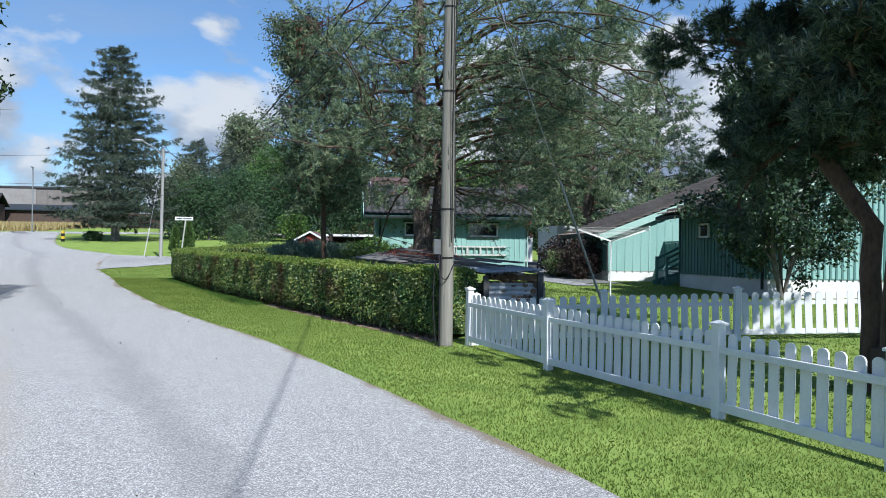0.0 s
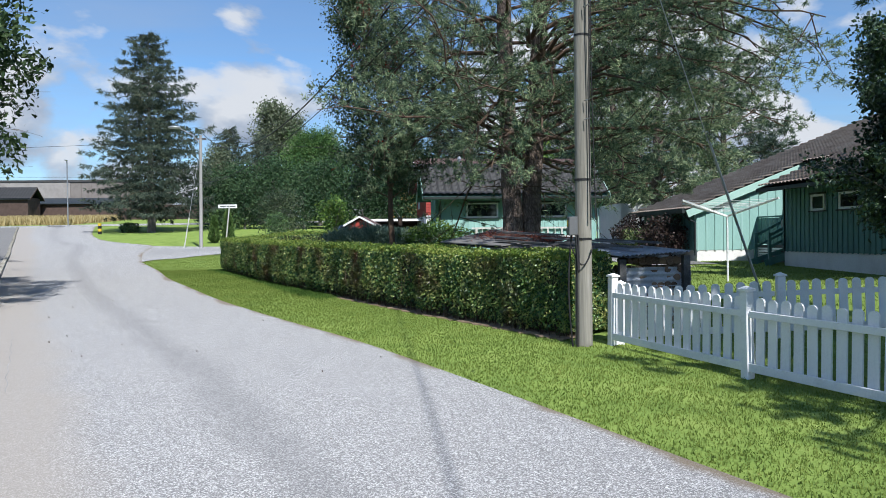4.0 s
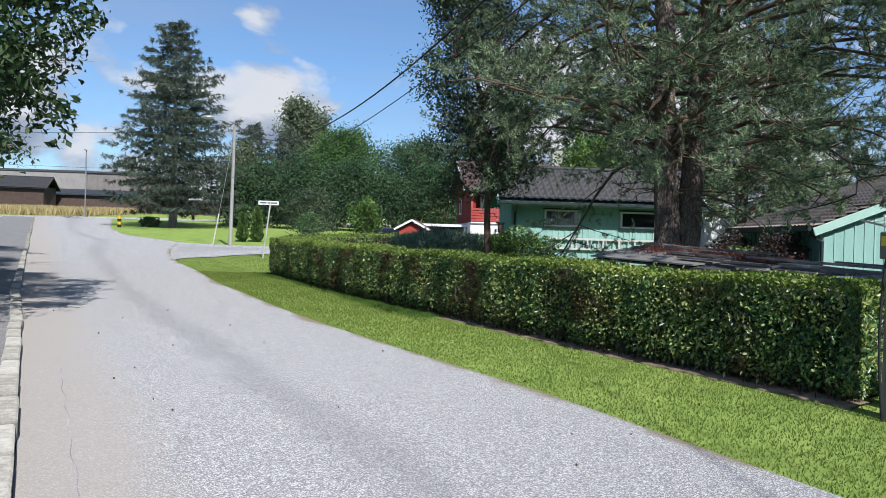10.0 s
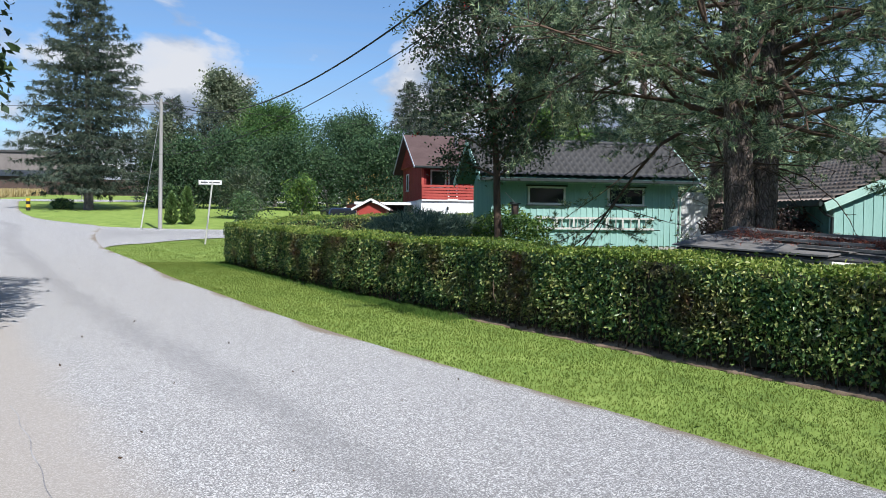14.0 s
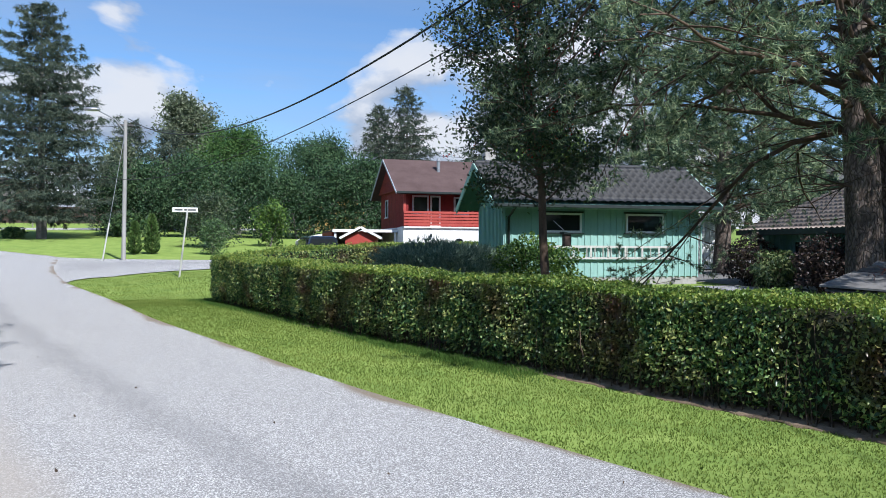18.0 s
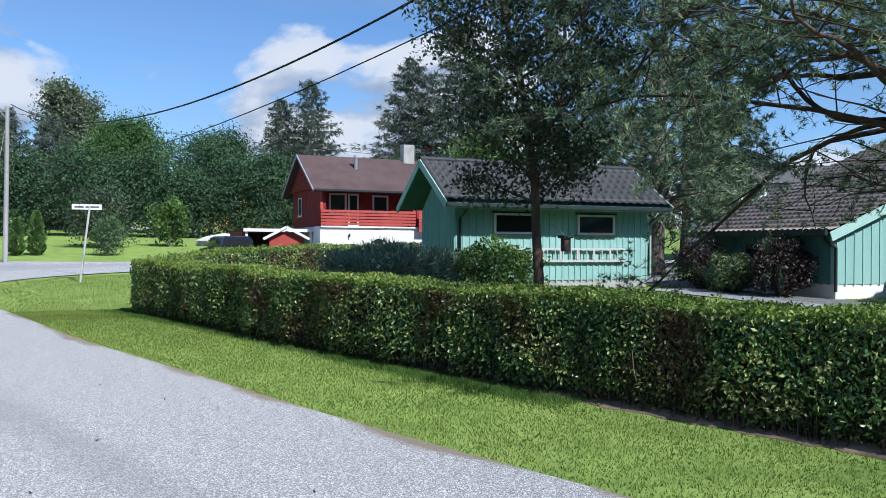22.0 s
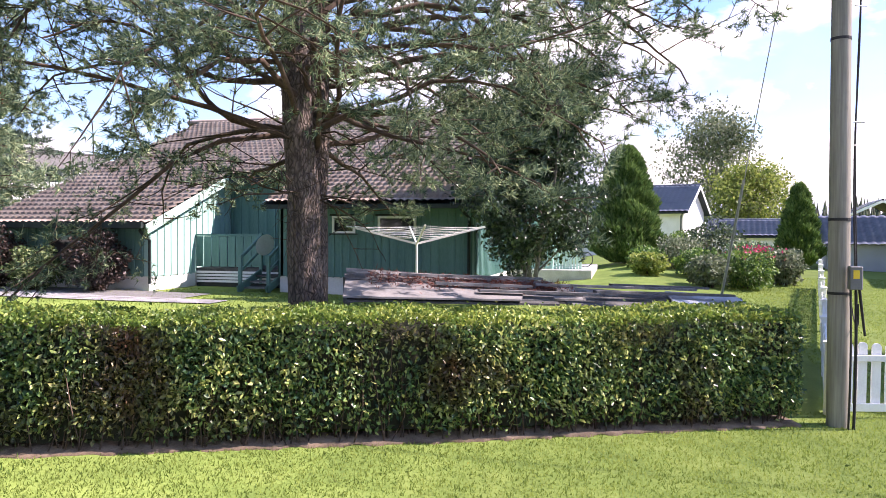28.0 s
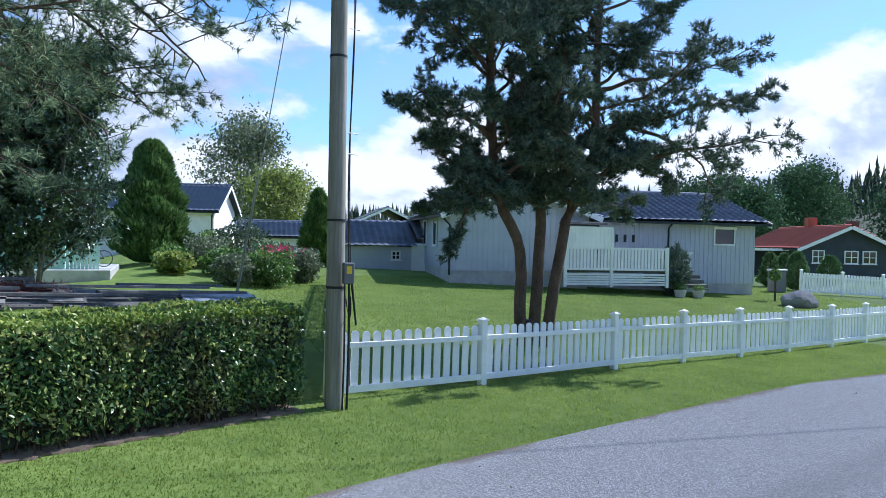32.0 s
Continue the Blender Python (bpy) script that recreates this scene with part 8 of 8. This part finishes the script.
# factory halls
fh = thing("factory_hall", -150, 159, 4.8, "long weathered grey-brown factory hall", "factory")
box("wall", 0, 0, -2, 104, 30, 8.6, M_GREYBR, fh)
for i in range(52):
    box("panel_seam", i * 2.0, -0.06, -1, i * 2.0 + 0.12, 0.0, 8.5, M_GREYBR, fh)
box("upper_cladding", 0, -0.12, 5.4, 92, -0.065, 8.6, M_BAND, fh, "paler upper band of cladding")
box("roof_edge", -0.3, -0.3, 8.6, 104.3, 30, 8.95, M_GREYWD, fh)
f2 = thing("factory_shed", -80, 150, 5.1, "low brown factory shed with a dark roof", "shed")
box("wall", 0, 0, -2, 34, 7, 3.6, M_BROWN, f2)
slab("roof", [(-0.4, -0.6, 3.7), (34.4, -0.6, 3.7), (34.4, 7.5, 5.0), (-0.4, 7.5, 5.0)], 0.25, M_NAVY, f2)
f3 = thing("brown_shed", -67.3, 141.5, 5.0, "small brown gabled shed by the dry meadow", "shed", turn=4)
box("wall", 0, 0, -1.5, 8.5, 6, 4.5, M_BROWN, f3)
gable_roof(f3, 0, 8.5, 0, 6, 4.5, 6.3, M_TILEBK, 0.6, tile=0.5, row=0.5, barge=M_BROWN)
f4 = thing("white_hall", -96, 145, 4.6, "small white industrial building", "building")
box("wall", 0, 0, -1.5, 12, 8, 5.5, M_WHITE, f4)
box("door", 4, -0.06, -0.5, 7, 0, 3.2, M_PLASTIC, f4)
f5 = thing("far_hall", -44, 139, 4.6, "low dark hall behind the spruce", "building")
box("wall", 0, 0, -2, 26, 8, 3.2, M_BROWN, f5)
# dry meadow in front of them
r7 = np.random.default_rng(88)
mx2, my2 = r7.uniform(-100, -40, 12000), r7.uniform(109, 133, 12000)
ok = my2 > 108 + (mx2 + 44) * 0.19 + 3.0
mx2, my2 = mx2[ok], my2[ok]
MP = np.c_[mx2, my2, [gz(a, b) - 0.02 for a, b in zip(mx2, my2)]]
V, F = needles(MP, np.tile(np.array([[0, 0, 1.0]]), (len(MP), 1)), 1.0, r7, per=4, width=0.3, spread=0.25)
tagged(fast("tall_dry_grass", V, F, M_HAY), "tall yellow dry grass in front of the factory", "grass", kind="stuff")

# ---------- trees in the distance ----------
spruce_tree("spruce_tree", -20.9, 81.5, 20.2, 8.0, "tall spruce standing alone on the grass corner", 101, whorls=42, hang=0.6, clear=0.10, tuft=0.46, per=12, stem=0.42, power=0.55)
spruce_tree("spruce_tree", 10.2, 95.8, 14.8, 5.6, "dark spruce behind the red house", 102, 34, "spruces by the red house", tuft=0.52, per=6)
spruce_tree("spruce_tree", 13.15, 94.3, 17.0, 6.0, "taller dark spruce behind the red house", 103, 36, "spruces by the red house", tuft=0.52, per=6)
spruce_tree("spruce_tree", 19.6, 80.0, 17.3, 7.6, "broad dark spruce behind the red house", 104, 36, "spruces by the red house", tuft=0.55, per=6)
spruce_tree("spruce_tree", 23.6, 78.1, 20.5, 8.6, "broad dark spruce beside the red house", 105, 32, "spruces by the red house", tuft=0.55, per=6)
spruce_tree("spruce_tree", -17.5, 106, 13.0, 6.5, "dark conifer in the row of trees", 106, 30, "conifers in the row", tuft=0.55, per=6)
spruce_tree("spruce_tree", -13.0, 104, 12.0, 6.0, "dark conifer beside the birch", 107, 30, "conifers in the row", tuft=0.55, per=6)
leafy_tree("birch_tree", -10.5, 110, 15.9, 6.2, "tall airy birch above the other trees", 111, leaves=14000, size=0.38, m=M_BLEAF, limbs=46, up=1.0, spread=0.55, trunk_r=0.2)
leafy_tree("birch_tree", -17.0, 92.0, 9.0, 2.6, "pale birch behind the spruce", 117, leaves=4000, size=0.32, m=M_BLEAF, limbs=30, up=1.0, spread=0.5, trunk_r=0.12)
leafy_tree("maple_tree", -5.0, 96.0, 10.7, 6.6, "dense round green tree in the row", 112, z_low=0.08, leaves=36000, size=0.24, m=M_MAPLE, limbs=64, up=0.6, spread=0.6, trunk_r=0.25)
leafy_tree("maple_tree", 2.4, 90.5, 9.5, 6.0, "dense dark round tree in the row", 113, z_low=0.06, leaves=30000, size=0.24, m=M_FARLEAF, limbs=64, up=0.6, spread=0.6, trunk_r=0.25)
for i in range(9):
    leafy_tree("hedge_tree", -16 + i * 3.3, 88.5 - i * 0.75, 6.2 + (i * 37 % 5) * 0.35, 3.0, "dark green tree in a tall dense row", 120 + i, z_low=0.03, leaves=7000, size=0.26, m=M_FARLEAF, limbs=40, up=0.55, spread=0.55, trunk_r=0.14, group="tall row of trees")
for i in range(4):
    leafy_tree("hedge_tree", 14 + i * 3.6, 78 - i * 2.5, 6.5 + (i % 2) * 0.8, 3.0, "dark green tree beside the red house", 130 + i, z_low=0.03, leaves=7000, size=0.26, m=M_FARLEAF, limbs=40, up=0.55, spread=0.55, trunk_r=0.14, group="tall row of trees")
leafy_tree("garden_bush", -6.7, 68.5, 3.5, 2.7, "large loose green bush on the corner lawn", 141, z_low=0.05, leaves=9000, size=0.17, m=M_ROWAN, stems=6, trunk_r=0.04, limbs=46, up=0.6, spread=0.3, tips=0.4, category="bush")
leafy_tree("garden_bush", -5.9, 60.0, 2.0, 1.1, "small green bush behind the sign", 142, z_low=0.05, leaves=3000, size=0.13, m=M_DLEAF, stems=4, trunk_r=0.03, limbs=26, up=0.7, spread=0.2, tips=0.4, category="bush")
leafy_tree("garden_bush", -2.2, 70.0, 3.2, 1.7, "pale green leafy shrub on the lawn", 143, z_low=0.04, leaves=2600, size=0.24, m=M_LEAF, stems=4, trunk_r=0.03, limbs=24, up=0.9, spread=0.25, tips=0.5, category="bush")
bm = bmesh.new()
bmesh.ops.create_icosphere(bm, subdivisions=3, radius=1)
for v in bm.verts:
    k2 = 1 + 0.2 * noise.noise(v.co * 1.6)
    v.co = Vector((v.co.x * 2.2 * k2, v.co.y * 1.3 * k2, max(v.co.z, -0.2) * 0.75 * k2))
b2 = part("boulder", bm, M_CONC)
b2.matrix_basis = pose(2.0, 71.5, gz(2.0, 71.5) + 0.15)
tagged(b2, "pale grey rock on the far lawn", "boulder")
cone_tree("thuja_bush", -10.45, 60.2, 0.42, 1.9, "young thuja beside the lamp pole", 144, 1600, M_THUJA, "young thujas", 0.16, 0.5)
cone_tree("thuja_bush", -9.5, 60.4, 0.46, 2.35, "taller young thuja beside the lamp pole", 145, 1800, M_THUJA, "young thujas", 0.16, 0.5)
shrub("garden_bush", -23.2, 82, 2.0, 1.6, 1.0, "low bush at the foot of the spruce", 146, 900, 0.25, M_DLEAF)
shrub("juniper_bush", -14.5, 87, 4, 3, 2.4, "dark shrub behind the corner lawn", 147, 2500, 0.3, M_DLEAF)
# beyond the gardens to the east
leafy_tree("birch_tree", 69.5, 8.0, 12.0, 5.6, "broad airy birch beyond the white house", 151, leaves=9000, size=0.34, m=M_BLEAF, limbs=50, up=0.8, spread=0.6, trunk_r=0.2, stems=2)
leafy_tree("willow_tree", 54.4, 6.8, 6.0, 4.2, "drooping yellow-green willow beyond the garden", 152, z_low=0.15, leaves=12000, size=0.26, m=M_YLEAF, limbs=56, up=0.6, spread=0.4, trunk_r=0.2, droop=0.22)
for i, (x2, y2, h2, r2) in enumerate(((64, -57, 11.2, 5.5), (70, -66, 12.5, 6), (58, -66, 9, 5), (80, -60, 12, 6), (52, -70, 10, 5), (60, -45, 8, 4.5), (75, -50, 9.5, 5))):
    leafy_tree("broadleaf_tree", x2, y2, h2, r2, "large dark broadleaf tree beyond the houses", 160 + i, z_low=0.05, leaves=7500, size=0.42, m=M_FARLEAF, limbs=40, up=0.6, spread=0.8, trunk_r=0.3, group="trees beyond the houses")
# far wooded ridges, one piece each
def far_wood(name, pts, label, seed, hgt, dens=9, deep=18):
    r = np.random.default_rng(seed)
    P, D, L = [], [], []
    for (xa, ya, za), (xb, yb, zb) in zip(pts, pts[1:]):
        n = int(math.hypot(xb - xa, yb - ya) / 100 * dens * 10)
        for q in range(n):
            t = r.uniform(0, 1)
            back = r.uniform(0, 1)
            x, y, z = xa + (xb - xa) * t, ya + (yb - ya) * t, za + (zb - za) * t
            s = 1 + back * deep / 100
            P.append((x * s, y * s, z * back))
    P = np.array(P)
    V, F, o = [], [], 0
    for p in P:
        h = hgt * r.uniform(0.7, 1.2)
        w = h * r.uniform(0.16, 0.26)
        tiers = 7
        for k in range(tiers):
            z0 = p[2] + h * (0.08 + 0.86 * k / tiers)
            ww = w * (1 - k / tiers) + 0.15
            a = np.arange(7) * 6.283 / 7 + r.uniform(0, 6)
            rr2 = ww * r.uniform(0.6, 1.25, 7)
            ring = np.c_[p[0] + rr2 * np.cos(a), p[1] + rr2 * np.sin(a), np.full(7, z0) - r.uniform(0, 0.1, 7) * h]
            V.append(ring)
            V.append(np.array([[p[0], p[1], z0 + h * 0.26]]))
            F += [(o + i, o + (i + 1) % 7, o + 7) for i in range(7)]
            o += 8
    return tagged(fast(name, np.concatenate(V), F, M_FOREST), label, "forest", kind="stuff")


far_wood("far_forest", [(190, 140, 4), (230, 40, 4), (225, -20, 5), (190, -80, 8), (150, -105, 14), (130, -140, 20), (80, -190, 26)], "dark spruce forest on the far ridge", 171, 8.5, 40, 30)
far_wood("far_forest", [(-260, 190, 6), (-150, 260, 6), (0, 300, 6), (160, 240, 6), (200, 140, 4)], "low far forest beyond the houses", 172, 11, 5, 20)
hx2 = np.linspace(0, 1, 30)
hv = []
for t in hx2:
    a = radians(-8 - 62 * t)
    for rad2, hh in ((150, 0), (190, 3 + 9 * t), (260, 6 + 17 * t), (420, 5 + 14 * t)):
        hv.append((rad2 * math.cos(a), rad2 * math.sin(a), hh - 0.5))
i = np.array([(q * 4 + k) for q in range(29) for k in range(3)])
tagged(fast("far_hill", hv, np.stack([i, i + 4, i + 5, i + 1], 1), M_HILL, smooth=True), "wooded far hillside", "hill", kind="structure")
